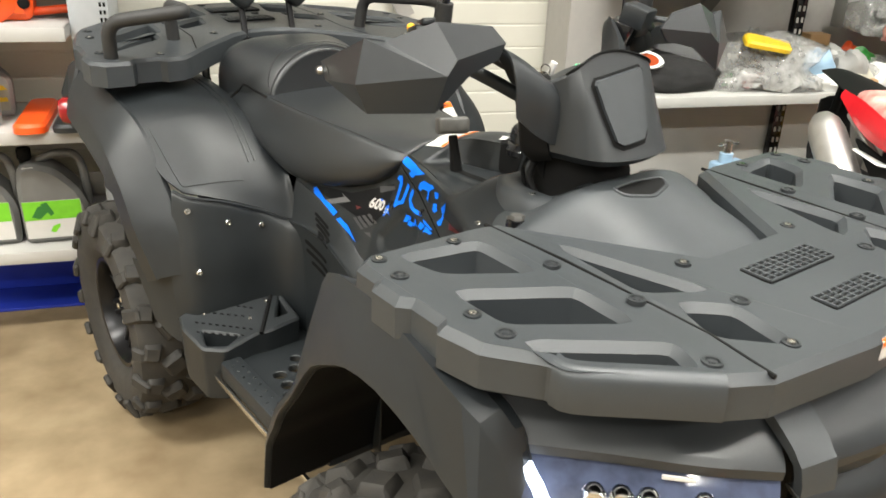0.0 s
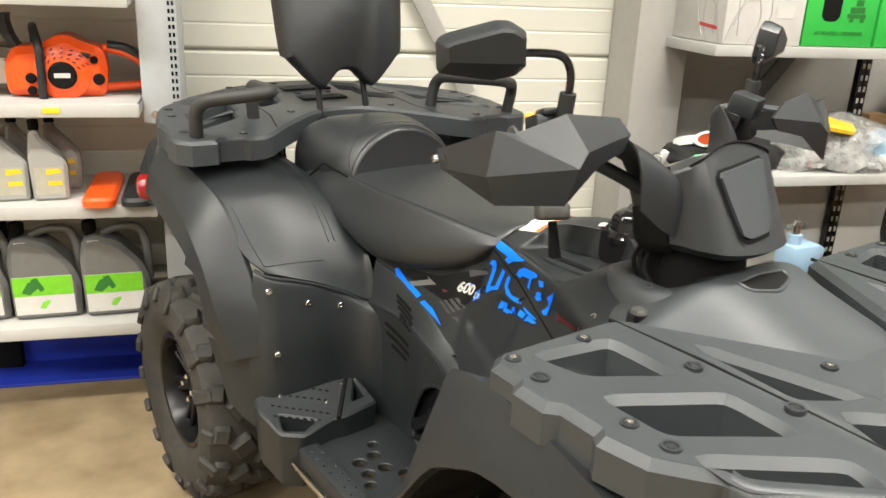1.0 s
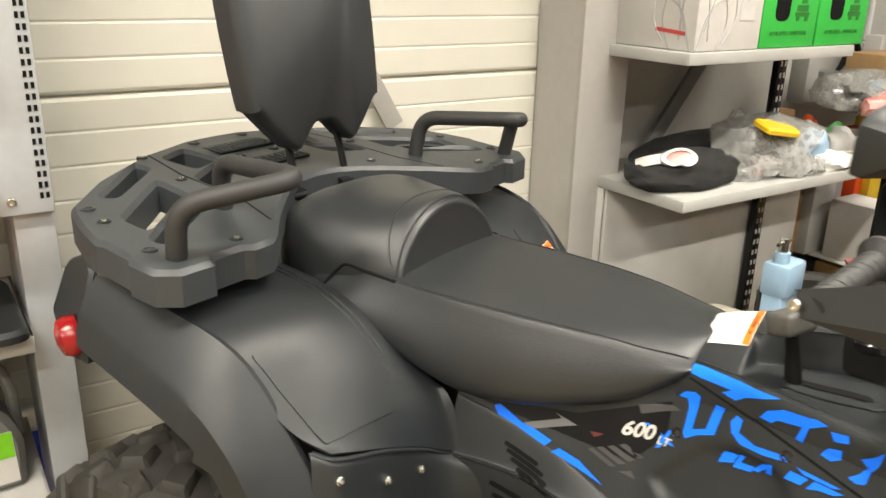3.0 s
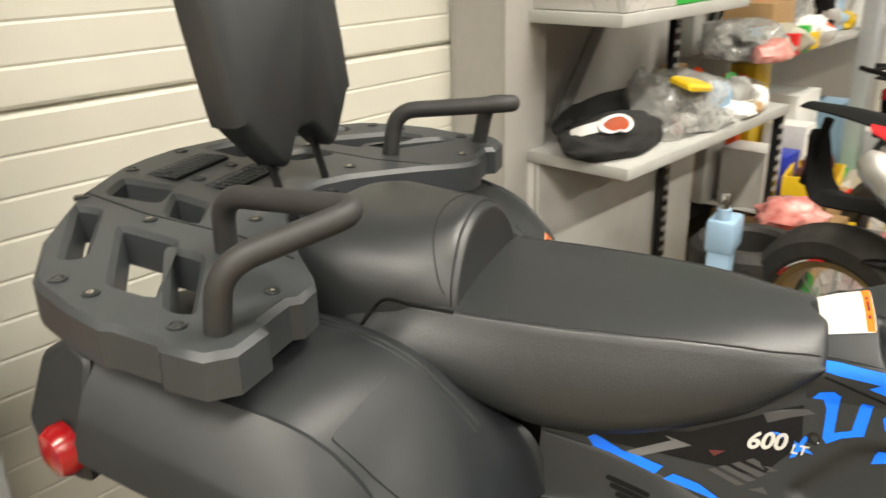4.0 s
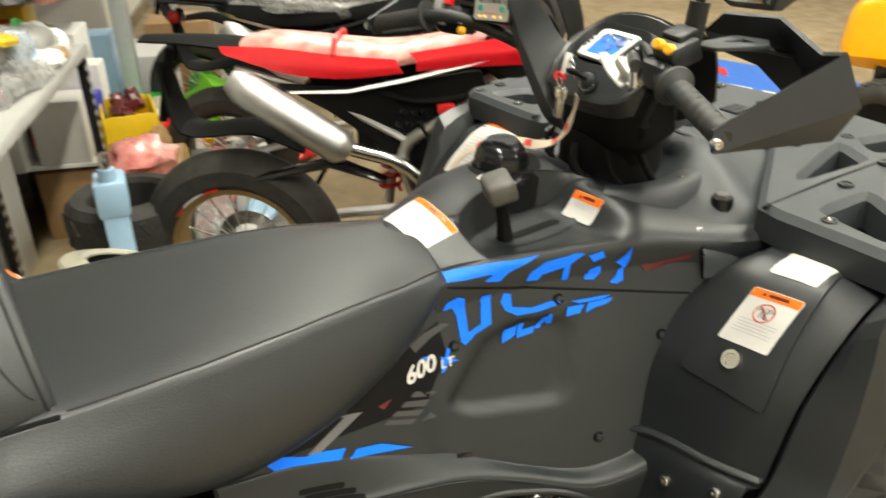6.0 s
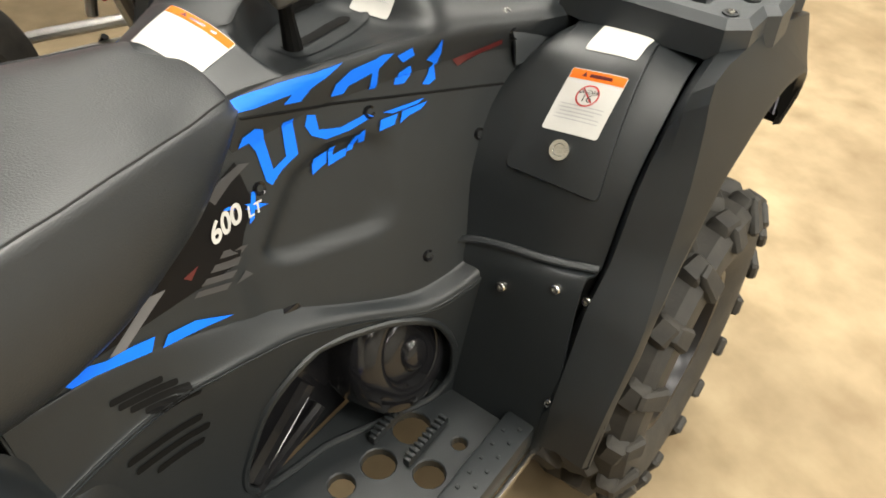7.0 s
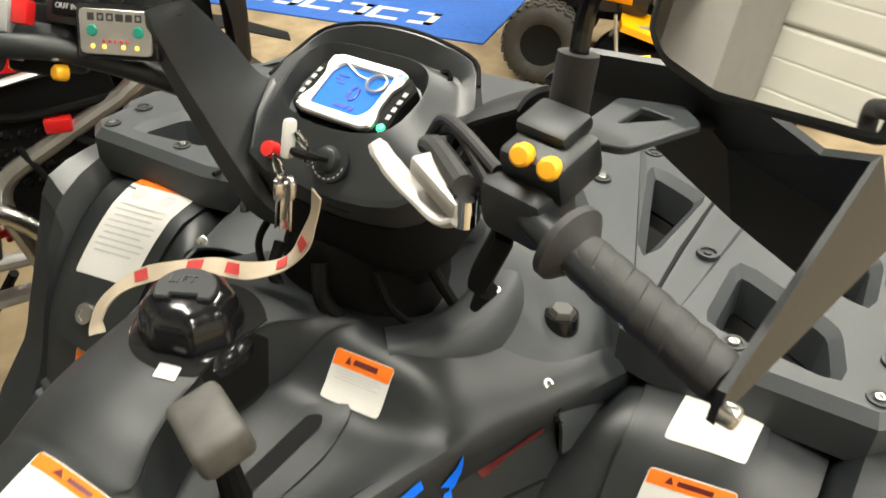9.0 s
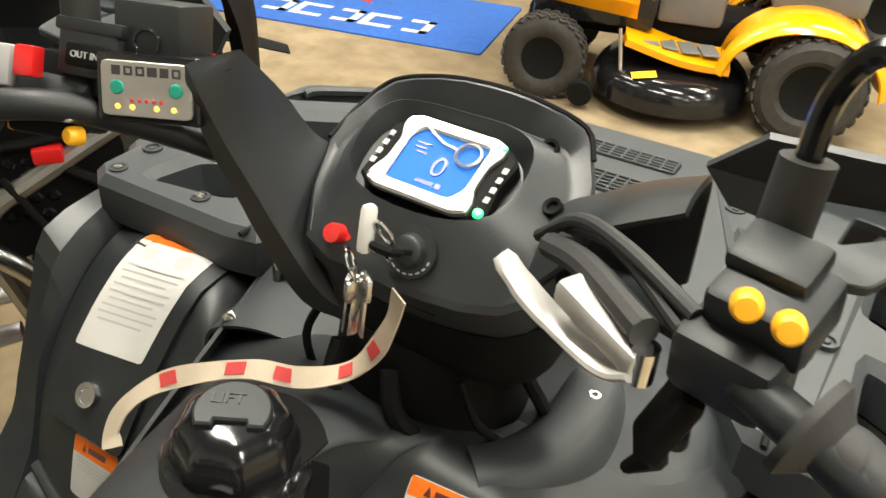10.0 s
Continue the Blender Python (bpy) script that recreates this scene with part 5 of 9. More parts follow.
part("key", b, M["void"], lock, "key with a black head")
b = bmesh.new()
spin(b, [(0, .012), (.007, .011), (.008, .006), (.0075, 0), (.010, -.001), (.010, -.006)], 18)
part("stop_button", b, M["red"], pod, "red push button", m=Matrix.Translation((.502, .046, 1.152)) @ quat_to((-.86, 0, .5)))

keys = thing("key_ring", QUAD @ Matrix.Translation((-.012, -.012, .040)), "bunch of keys on metal rings hanging from the ignition", "keys")


def ring_bm(r, t):
    bm = bmesh.new()
    tube(bm, [(r * math.cos(2 * math.pi * k / 20), r * math.sin(2 * math.pi * k / 20), 0) for k in range(21)], t, 6, cap=False)
    return bm


part("ring", ring_bm(.013, .0012), M["chrome"], keys, m=pose(.480, .022, 1.118, 70, 20, 30))
part("ring", ring_bm(.009, .0012), M["chrome"], keys, m=pose(.484, -.002, 1.150, 20, 70, 0))
part("ring", ring_bm(.007, .001), M["chrome"], keys, m=pose(.484, -.004, 1.135, 80, 10, 60))
for x, y, z, rz in ((.478, .024, 1.090, 20), (.477, .016, 1.088, -25), (.478, .010, 1.092, 50)):
    b = bmesh.new()
    tbox(b, (.008, .0022, .034), pose(0, 0, -.012), .0006)
    tbox(b, (.020, .0028, .018), pose(0, 0, .012), .003)
    part("key", b, M["steel"], keys, m=pose(x, y, z, 6, 4, rz))
b = bmesh.new()
tbox(b, (.014, .010, .034), pose(.484, .012, 1.148, 0, 20, 15), .004)
part("key_fob", b, M["white"], keys, "small white plastic fob")
lany = thing("lanyard", QUAD @ Matrix.Translation((-.006, 0, .002)), "cream woven lanyard with red marks lying over the tank", "lanyard")
band = smooth_path([(.478, -.026, 1.140), (.478, -.020, 1.112), (.477, -.006, 1.080), (.472, .016, 1.054), (.458, .050, 1.042), (.446, .085, 1.042), (.430, .125, 1.030), (.412, .158, 1.015), (.395, .178, .995), (.382, .184, .975), (.374, .176, .965)], 8)
b = bmesh.new()
path_n = len(band)
ra, rb = [], []
for i, p in enumerate(band):
    d = (band[min(i + 1, path_n - 1)] - band[max(i - 1, 0)]).normalized()
    tw = 0.5 * math.sin(i * 0.33)
    side = Vector((-.55, .1, .8 + tw)).cross(d).normalized()
    ra.append((*(p + side * .0085 + Vector((0, 0, .001))),))
    rb.append((*(p - side * .0085 + Vector((0, 0, .001))),))
shell(b, [ra, rb], 1, 1, 0.0016)
strap = part("strap", b, M["strap"], lany, "cream webbing")
for i in (14, 22, 33, 41, 52):
    b = bmesh.new()
    q = [[Vector(v) + Vector((-.0008, 0, .0016)) for v in ra[i:i + 4]], [Vector(v) + Vector((-.0008, 0, .0016)) for v in rb[i:i + 4]]]
    q = [[a.lerp(c, .18) for a, c in zip(*q)], [a.lerp(c, .82) for a, c in zip(*q)]]
    shell(b, [[tuple(v) for v in row] for row in q], 1, 1, 0.0006)
    part("red_mark", b, M["red_ink"], strap, "woven red mark")

# dark steering stem and wiring under the pod
b = bmesh.new()
spin(b, [(0, 1.07), (.075, 1.07), (.085, 1.04), (.09, .985), (.0, .975)], 28, pose(.575, -.004, 0))
part("steering_boot", b, M["void"], quad, "black rubber under the steering cover")
for k in range(5):
    b = bmesh.new()
    a = radians(120 + 33 * k)
    a2 = a + 0.35
    tube(b, smooth_path([(.575 + .086 * math.cos(a), .10 * math.sin(a), 1.055), (.575 + .100 * math.cos(a + .1), .115 * math.sin(a + .1), 1.025), (.575 + .094 * math.cos(a2), .11 * math.sin(a2), .992)], 4), .004 + .002 * (k % 3), 8)
    part("wire", b, M["void"], quad)
# collar round the boot
b = bmesh.new()
rows = []
for r_, z_ in ((.106, .972), (.112, .994), (.118, 1.004), (.126, 1.009), (.148, 1.010), (.156, 1.006), (.163, .994), (.168, .972)):
    rows.append([(.588 + r_ * .98 * math.cos(radians(a)), r_ * 1.02 * math.sin(radians(a)), z_ - .010 * max(0.0, math.cos(radians(a - 180)))) for a in range(220, 331, 8)])
shell(b, rows, 2, 2, .004, flip=True)
collar = part("boot_collar", b, M["cowl"], quad, "matt grey collar round the steering boot")
bolt(collar, (.598, -.1435, 1.010), (0, -.1, 1), .006)


def bar_half(s):
    """Bar, grip, lever, guard and mirror of one side."""
    b = bmesh.new()
    tube(b, smooth_path([(.585, s * .03, 1.125), (.550, s * .10, 1.150), (.500, s * .165, 1.190), (.440, s * .225, 1.224), (.396, s * .270, 1.231), (.354, s * .398, 1.200)], 5), .0115, 12)
    bar = part("handlebar", b, M["body_dark"], quad, "black handlebar")
    i, o = Vector((.396, s * .282, 1.229)), Vector((.357, s * .394, 1.203))
    b = bmesh.new()
    pts, rad = [], []
    for k in range(25):
        f = k / 24
        pts.append(i.lerp(o, f))
        rad.append(.026 if k < 2 else (.020 if k == 2 else .0152 + (.0004 if k % 3 else -.0005)))
    tube(b, pts, rad, 20)
    gp = part("grip", b, M["grip"], bar, "ribbed black rubber grip")
    axis = (o - i).normalized()
    e1 = axis.cross(Vector((0, 0, 1))).normalized()
    e2 = axis.cross(e1)
    for k in range(8):
        b = bmesh.new()
        mid = i.lerp(o, .20 + .095 * k)
        tube(b, [mid + axis * (.006 * math.cos(a)) + (e1 * math.cos(a) + e2 * math.sin(a)) * .0152 for a in (math.pi * j / 12 for j in range(25))], .0006, 5, cap=False)
        part("grip_ridge", b, M["grip"], gp)
    # switch housing
    b = bmesh.new()
    if s < 0:
        tbox(b, (.044, .050, .030), pose(.428, s * .254, 1.261, 0, -18, s * 14), .006, 2)
        tbox(b, (.040, .052, .040), pose(.418, s * .246, 1.232, 0, -10, s * 14), .008, 2)
    else:
        tbox(b, (.036, .062, .052), pose(.452, .262, 1.222, 0, -26, 24), .008, 2)
    sw = part("switch_housing", b, M["body_dark"], bar, "black switch housing")
    b = bmesh.new()
    tbox(b, (.030, .040, .012), pose(.436, s * .250, 1.281, 0, -18, s * 14) if s < 0 else pose(.462, .262, 1.244, 0, -26, 24), .004, 2)
    part("housing_cap", b, M["body_dark"], sw)
    for k, (p) in enumerate(((.403, s * .245, 1.272), (.4015, s * .264, 1.269)) if s < 0 else ((.426, .227, 1.208),)):
        bb = bmesh.new()
        spin(bb, [(0, .0055), (.0052, .0052), (.0068, .0035), (.0074, 0), (.0074, -.006)], 20)
        part("button", bb, M["yellow"], sw, "round yellow button", m=Matrix.Translation(p) @ quat_to((-.94, s * .12, .32)))
    # guard
    P = dict(a=(.335, .398, 1.214), a2=(.343, .396, 1.184), b=(.516, .428, 1.279), c=(.528, .451, 1.217), d=(.522, .427, 1.170), e=(.590, .330, 1.229), f=(.583, .346, 1.174),
             g=(.520, .396, 1.273), h=(.542, .318, 1.300), i=(.556, .220, 1.290), j=(.557, .190, 1.262), k=(.584, .308, 1.250), l=(.561, .207, 1.238), m=(.574, .272, 1.224))
    bm = bmesh.new()
    V = {k: bm.verts.new((x, s * y, z)) for k, (x, y, z) in P.items()}
    for face in ("a b c a2", "a2 c d", "b e c", "c e f d", "e m f", "b g e", "g h k", "h i j k", "k j l", "k l m", "g k e", "k m e"):
        fv = [V[k] for k in face.split()]
        bm.faces.new(fv if s > 0 else fv[::-1])
    bmesh.ops.recalc_face_normals(bm, faces=bm.faces)
    bmesh.ops.solidify(bm, geom=bm.faces[:], thickness=0.005)
    guard = part("handguard", bm, M["guard"], bar, "angular black handguard", sharp=12)
    bolt(guard, (.338, s * .402, 1.199), (-.2, s, 0), .007)
    b = bmesh.new()
    plate(b, round_poly([(x, s * y) for x, y in ((.452, .250), (.536, .256), (.548, .300), (.524, .320), (.458, .290))], .005, 2), [round_poly([(x, s * y) for x, y in ((.492, .272), (.528, .276), (.522, .302))], .003, 2)], 1.262, 1.267, .001)
    part("guard_bracket", b, M["rack"], guard, "dark cast bracket with a triangular hole")
    b = bmesh.new()
    tube(b, [(.50, s * .292, 1.262), (.545, s * .302, 1.255), (.580, s * .312, 1.245)], .009, 8, flat=.5)
    part("bracket_arm", b, M["rack"], guard)
    # mirror on its stem
    b = bmesh.new()
    tube(b, [(.462, s * .246, 1.258), (.470, s * .247, 1.316)], .0135, 14)
    mi = part("mirror_sleeve", b, M["grip"], bar, "black rubber mirror sleeve")
    b = bmesh.new()
    tube(b, smooth_path([(.469, s * .247, 1.30), (.473, s * .248, 1.345), (.466, s * .262, 1.372), (.445, s * .290, 1.376), (.425, s * .312, 1.374)], 5), .0065, 10)
    stem = part("mirror_stem", b, M["gloss"], mi)
    MM = Matrix.Translation((.394, s * .366, 1.375)) @ Matrix.Rotation(radians(-90 + s * 23), 4, "Z") @ Matrix.Rotation(radians(90 - 6), 4, "X")
    out = round_poly([(-.068, -.032), (-.073, .016), (-.060, .026), (.018, .048), (.040, .048), (.066, .034), (.070, -.020), (.056, -.034), (.018, -.042)], .006, 2)
    if s < 0:
        out = [(-x, y) for x, y in reversed(out)]
    b = bmesh.new()
    rr = []
    for d, z, low in ((.003, .0, -1), (0, -.002, -1), (0, -.012, -1), (.007, -.036, -.014), (.012, -.039, -.010)):
        rr.append([(x, max(y, low), z) for x, y in shrink(out, d)])
    loft(b, rr, 1, 1)
    mh = part("mirror_head", b, M["body_dark"], mi, "angular black mirror housing", m=MM, sharp=22)
    b = bmesh.new()
    polyface(b, shrink(out, .006), .0012)
    part("mirror_glass", b, M["mirror"], mi, "mirror glass", m=MM)
    return bar, sw


bar_r, sw_r = bar_half(-1)
bar_l, sw_l = bar_half(1)
# brake lever and cables on the right
b = bmesh.new()
tube(b, smooth_path([(.404, -.206, 1.214), (.410, -.190, 1.205), (.428, -.158, 1.204), (.434, -.134, 1.214), (.436, -.114, 1.231)], 5), [.0085] * 6 + [.0090] * 6 + [.0095] * 5 + [.0085] * 3 + [.006], 12, flat=.5)
part("brake_lever", b, M["cast"], bar_r, "polished metal brake lever")
b = bmesh.new()
tbox(b, (.020, .062, .016), pose(.420, -.182, 1.224, 8, 0, -28), .004)
tbox(b, (.012, .030, .010), pose(.412, -.196, 1.216, 12, 10, -28), .003)
part("lever_clamp", b, M["cast"], bar_r, "cast metal lever clamp")
b = bmesh.new()
spin(b, [(0, -.010), (.008, -.010), (.008, .010), (0, .010)], 14, pose(.407, -.207, 1.219))
part("lever_pivot", b, M["chrome"], bar_r)
for pts, r in (([(.415, -.225, 1.25), (.45, -.178, 1.252), (.49, -.138, 1.235), (.53, -.10, 1.19)], .0045), ([(.41, -.225, 1.24), (.46, -.17, 1.245), (.52, -.12, 1.21)], .0045),
               ([(.408, -.205, 1.236), (.45, -.160, 1.232), (.50, -.120, 1.205)], .0085)):
    b = bmesh.new()
    tube(b, smooth_path(pts, 6), r, 10)
    part("cable", b, M["grip"], bar_r)
b = bmesh.new()
tbox(b, (.030, .016, .050), pose(.415, -.225, 1.185, 20, 0, 20), .006)
tube(b, [(.412, -.225, 1.16), (.425, -.21, 1.13)], [.008, .004], 8)
part("cable_boot", b, M["void"], bar_r)

# winch remote, switches and mode boxes on the left bar
rem = thing("winch_remote", QUAD @ Matrix.Translation((.450, .170, 1.250)) @ quat_to((-.86, -.42, .28)) @ Matrix.Scale(.86, 4), "black remote panel with green buttons and amber lights on the bar", "remote")
b = bmesh.new()
tbox(b, (.086, .056, .050), pose(0, 0, -.028), .004, 2)
part("box", b, M["gloss"], rem)
b = bmesh.new()
plate(b, round_poly(rect(.074, .044), .005, 2), (), -.003, .0005, .0005)
face = part("face_plate", b, M["decal_grey"], rem, "silver-grey face plate")
face.data.materials[0] = M["alu"]
b = bmesh.new()
for k, w in enumerate((.007, .007, .007, .008, .007, .007)):
    plate(b, rect(w, .0075, -.0245 + k * .0098, .0145), [rect(w - .0034, .0038, -.0245 + k * .0098, .0145)] if k in (1, 2, 5) else (), .0005, .0011, .0002)
part("brand_mark", b, M["black_ink"], rem, "dark shapes of a brand mark")
for s in (-1, 1):
    b = bmesh.new()
    spin(b, [(0, .0025), (.005, .002), (.006, 0)], 16)
    part("button", b, M["teal"], rem, "green rubber button", m=pose(s * .024, .001, .0004))
for k in range(5):
    b = bmesh.new()
    spin(b, [(0, .0012), (.0015, .001), (.002, 0)], 8)
    part("pilot_dot", b, M["red_ink"], rem, m=pose(-.012 + .006 * k, -.009, .0004))
for k in (-.024, -.012, .008, .022):
    b = bmesh.new()
    spin(b, [(0, .0015), (.0018, .001), (.0024, 0)], 8)
    part("amber_lamp", b, M["amber"], rem, "lit amber lamp", m=pose(k, -.0145, .0004))
win_ = thing("winch_switch", QUAD @ Matrix.Translation((.447, .224, 1.265)) @ quat_to((-.90, -.2, .38)) @ Matrix.Scale(.84, 4), "black winch switch marked OUT IN on the bar", "switch")
b = bmesh.new()
tbox(b, (.060, .042, .050), pose(0, 0, -.026), .005, 2)
tbox(b, (.066, .012, .056), pose(0, .022, -.028), .003, 2)
part("box", b, M["body_dark"], win_)
b = bmesh.new()
tbox(b, (.040, .020, .008), pose(.004, -.002, .002), .003, 2)
part("rocker", b, M["void"], win_)
part("lettering", text_bm("OUT IN", .0080, pose(.004, -.002, .0066)), M["ink"], win_, "white OUT IN lettering")
mode = thing("relay_box", QUAD @ Matrix.Translation((.472, .187, 1.283)) @ quat_to((-.92, -.3, .26)) @ Matrix.Scale(.84, 4), "black box with a round socket behind the remote", "box")
b = bmesh.new()
tbox(b, (.062, .046, .060), pose(0, 0, -.03), .004, 2)
part("box", b, M["body_dark"], mode)
part("socket_ring", ring_bm(.011, .0016), M["gloss"], mode, m=pose(0, -.010, .001))
for p, c, sz, nm in (((.426, .259, 1.257), "red", (.016, .022, .014), "kill_switch"), ((.422, .276, 1.216), "pale_switch", (.016, .012, .010), "light_switch"), ((.422, .280, 1.203), "yellow", (.020, .008, .008), "horn_button"),
                     ((.428, .286, 1.247), "ink", (.018, .030, .026), "grip_collar"), ((.424, .230, 1.221), "ink", (.014, .004, .004), "button_tag")):
    b = bmesh.new()
    tbox(b, sz, pose(0, 0, 0), .0025)
    part(nm, b, M["white" if c == "pale_switch" else c], sw_l, m=Matrix.Translation(p) @ quat_to((-.86, -.28, .42)))
b = bmesh.new()
tbox(b, (.050, .064, .026), pose(0, 0, 0), .006, 2)
part("switch_base", b, M["void"], sw_l, m=Matrix.Translation((.442, .268, 1.226)) @ quat_to((-.86, -.28, .42)))


# ---- labels and graphics on the bodywork ----
def label_on(parent, tree, c, right, up, way, w, h, head=0.20, bars=5, picture=0, header=True, lead=0.006):
    b = bmesh.new()
    lay(b, tree, round_poly(rect(w, h), .004, 2), c, right, up, way, .0012, 3)
    lab = part("warning_label", b, M["white"], parent, "white label with an orange heading")
    if header:
        b = bmesh.new()
        lay(b, tree, rect(w * .97, h * head, 0, h * (.5 - head / 2) - h * .015), c, right, up, way, .0017, 3)
        part("label_heading", b, M["orange"], lab, "orange heading")
        b = bmesh.new()
        lay(b, tree, rect(w * .40, h * head * .35, w * .06, h * (.5 - head / 2) - h * .015), c, right, up, way, .0021, 1)
        lay(b, tree, [(-w * .28, h * (.5 - head * .8)), (-w * .18, h * (.5 - head * .8)), (-w * .23, h * (.5 - head * .25))], c, right, up, way, .0021, 1)
        part("heading_print", b, M["decal_red"], lab)
    if bars:
        b = bmesh.new()
        for k in range(bars):
            yy = h * (.5 - head) - h * (.42 if picture == 1 else .08 if not picture else .22) - k * h * .055
            if yy < -h * .45:
                break
            lay(b, tree, rect(w * (.78 - .16 * (k % 3 == 2)), h * .016, -w * .03 * (k % 3 == 2), yy), c, right, up, way, .0016, 2)
        part("fine_print", b, M["ink"], lab, "lines of small grey print")
    if picture == 1:
        b = bmesh.new()
        r0 = w * .20
        for k in range(24):
            a0, a1 = 2 * math.pi * k / 24, 2 * math.pi * (k + 1) / 24
            q = [(r0 * math.cos(a0), r0 * math.sin(a0)), (r0 * math.cos(a1), r0 * math.sin(a1)), (r0 * .86 * math.cos(a1), r0 * .86 * math.sin(a1)), (r0 * .86 * math.cos(a0), r0 * .86 * math.sin(a0))]
            lay(b, tree, [(x, y + h * .10) for x, y in q], c, right, up, way, .0018, 0)
        lay(b, tree, [(x, y + h * .10) for x, y in [(-r0 * .62, r0 * .52), (-r0 * .52, r0 * .62), (r0 * .62, -r0 * .52), (r0 * .52, -r0 * .62)]], c, right, up, way, .0018, 0)
        part("ban_sign", b, M["red_ink"], lab, "round red ban sign")
        text_at(tree, lab, "UNDER", w * .11, c, right, up, way, 0, h * .10 + r0 * .32)
        text_at(tree, lab, "16", w * .20, c, right, up, way, 0, h * .10 - r0 * .25)
    if picture == 2:
        for x in (-w * .22, w * .22):
            b = bmesh.new()
            lay(b, tree, disc(w * .10, x, h * .5 - h * head - w * .17, 12), c, right, up, way, .0016, 1)
            part("pictogram", b, M["ink"], lab, "small grey pictogram")
    return lab


def text_at(tree, parent, body, size, c, right, up, way, x, y, material="black_ink", lift=.0019, slant=0.0, bold=0.0, wide=1.0):
    t = text_bm(body, size, Matrix.Identity(4), 0.0, bold)
    c, right, up, way = Vector(c), Vector(right).normalized(), Vector(up).normalized(), Vector(way).normalized()
    for v in t.verts:
        p = c + right * (v.co.x * wide + x + slant * v.co.y) + up * (v.co.y + y)
        hit, nor, _, _ = tree.ray_cast(p - way * 2.0, way)
        if hit is None:
            hit, nor, _, _ = tree.find_nearest(p)
        v.co = hit + (nor if nor.dot(way) < 0 else -nor) * lift
    return part("lettering", t, M[material], parent)


R_ = RIGHT[-1]
for sy in (-1, 1):
    RIGHT[sy]["tree_dome"] = tree_of(RIGHT[sy]["dome"], *[c for c in RIGHT[sy]["dome"].children if c.name.startswith("hatch")])
label_on(R_["dome"], R_["tree_dome"], (.534, -.373, .880), (.10, -1, .06), (.72, -.04, .69), (.69, .05, -.72), .079, .092, .15, 5, 1)
label_on(R_["dome"], R_["tree_dome"], (.613, -.376, .95), (.06, -1, 0), (.93, -.06, .36), (.36, 0, -.93), .074, .066, .13, 0)
L_ = RIGHT[1]
label_on(L_["dome"], L_["tree_dome"], (.592, .371, .902), (.16, -1, .0), (.70, -.02, .70), (.70, 0, -.70), .098, .156, .12, 9, 2)
label_on(L_["dome"], L_["tree_dome"], (.440, .345, .76), (.05, -1, .0), (.5, 0, .85), (.85, 0, -.5), .072, .075, .26, 4)
label_on(tank, t_tank, (.192, -.002, 1.01), (.03, -1, 0), (1, .06, .05), (0, 0, -1), .104, .070, .16, 0, 2)
label_on(tank, t_tank, (.441, -.087, .982), (.06, -1, 0), (.80, .06, .60), (.60, 0, -.80), .063, .047, .30, 4)
b = bmesh.new()
lay(b, t_tank, rect(.019, .015), (.330, .026, 1.02), (.4, -1, 0), (1, .4, 0), (0, 0, -1), .0012, 1)
part("warning_label", b, M["white"], tank, "small white sticker")
# label on the left rear fender and on the front rack
left_fender = [o for o in quad.children if o.name.startswith("rear_fender")][1]
t_h = tree_of(left_fender, *[o for o in left_fender.children if o.name.startswith("fender_panel")])
label_on(left_fender, t_h, (-.318, .395, .872), (.20, -1, 0), (-.62, -.10, .78), (-.78, 0, -.62), .066, .100, .18, 0)
t_r = tree_of(frack)
label_on(frack, t_r, (1.17, -.055, .972), (.1, 1, 0), (-.3, 0, .95), (-1, 0, -.1), .060, .030, .35, 2)
b = bmesh.new()
lay(b, tree_of(*[o for o in quad.children if o.name.startswith("headlight_brow")]), rect(.050, .036), (1.155, -.075, .915), (.2, 1, 0), (-1, 0, .4), (-.3, 0, -1), .0012, 1)
part("paper_tag", b, M["white"], nose, "small white paper tag")

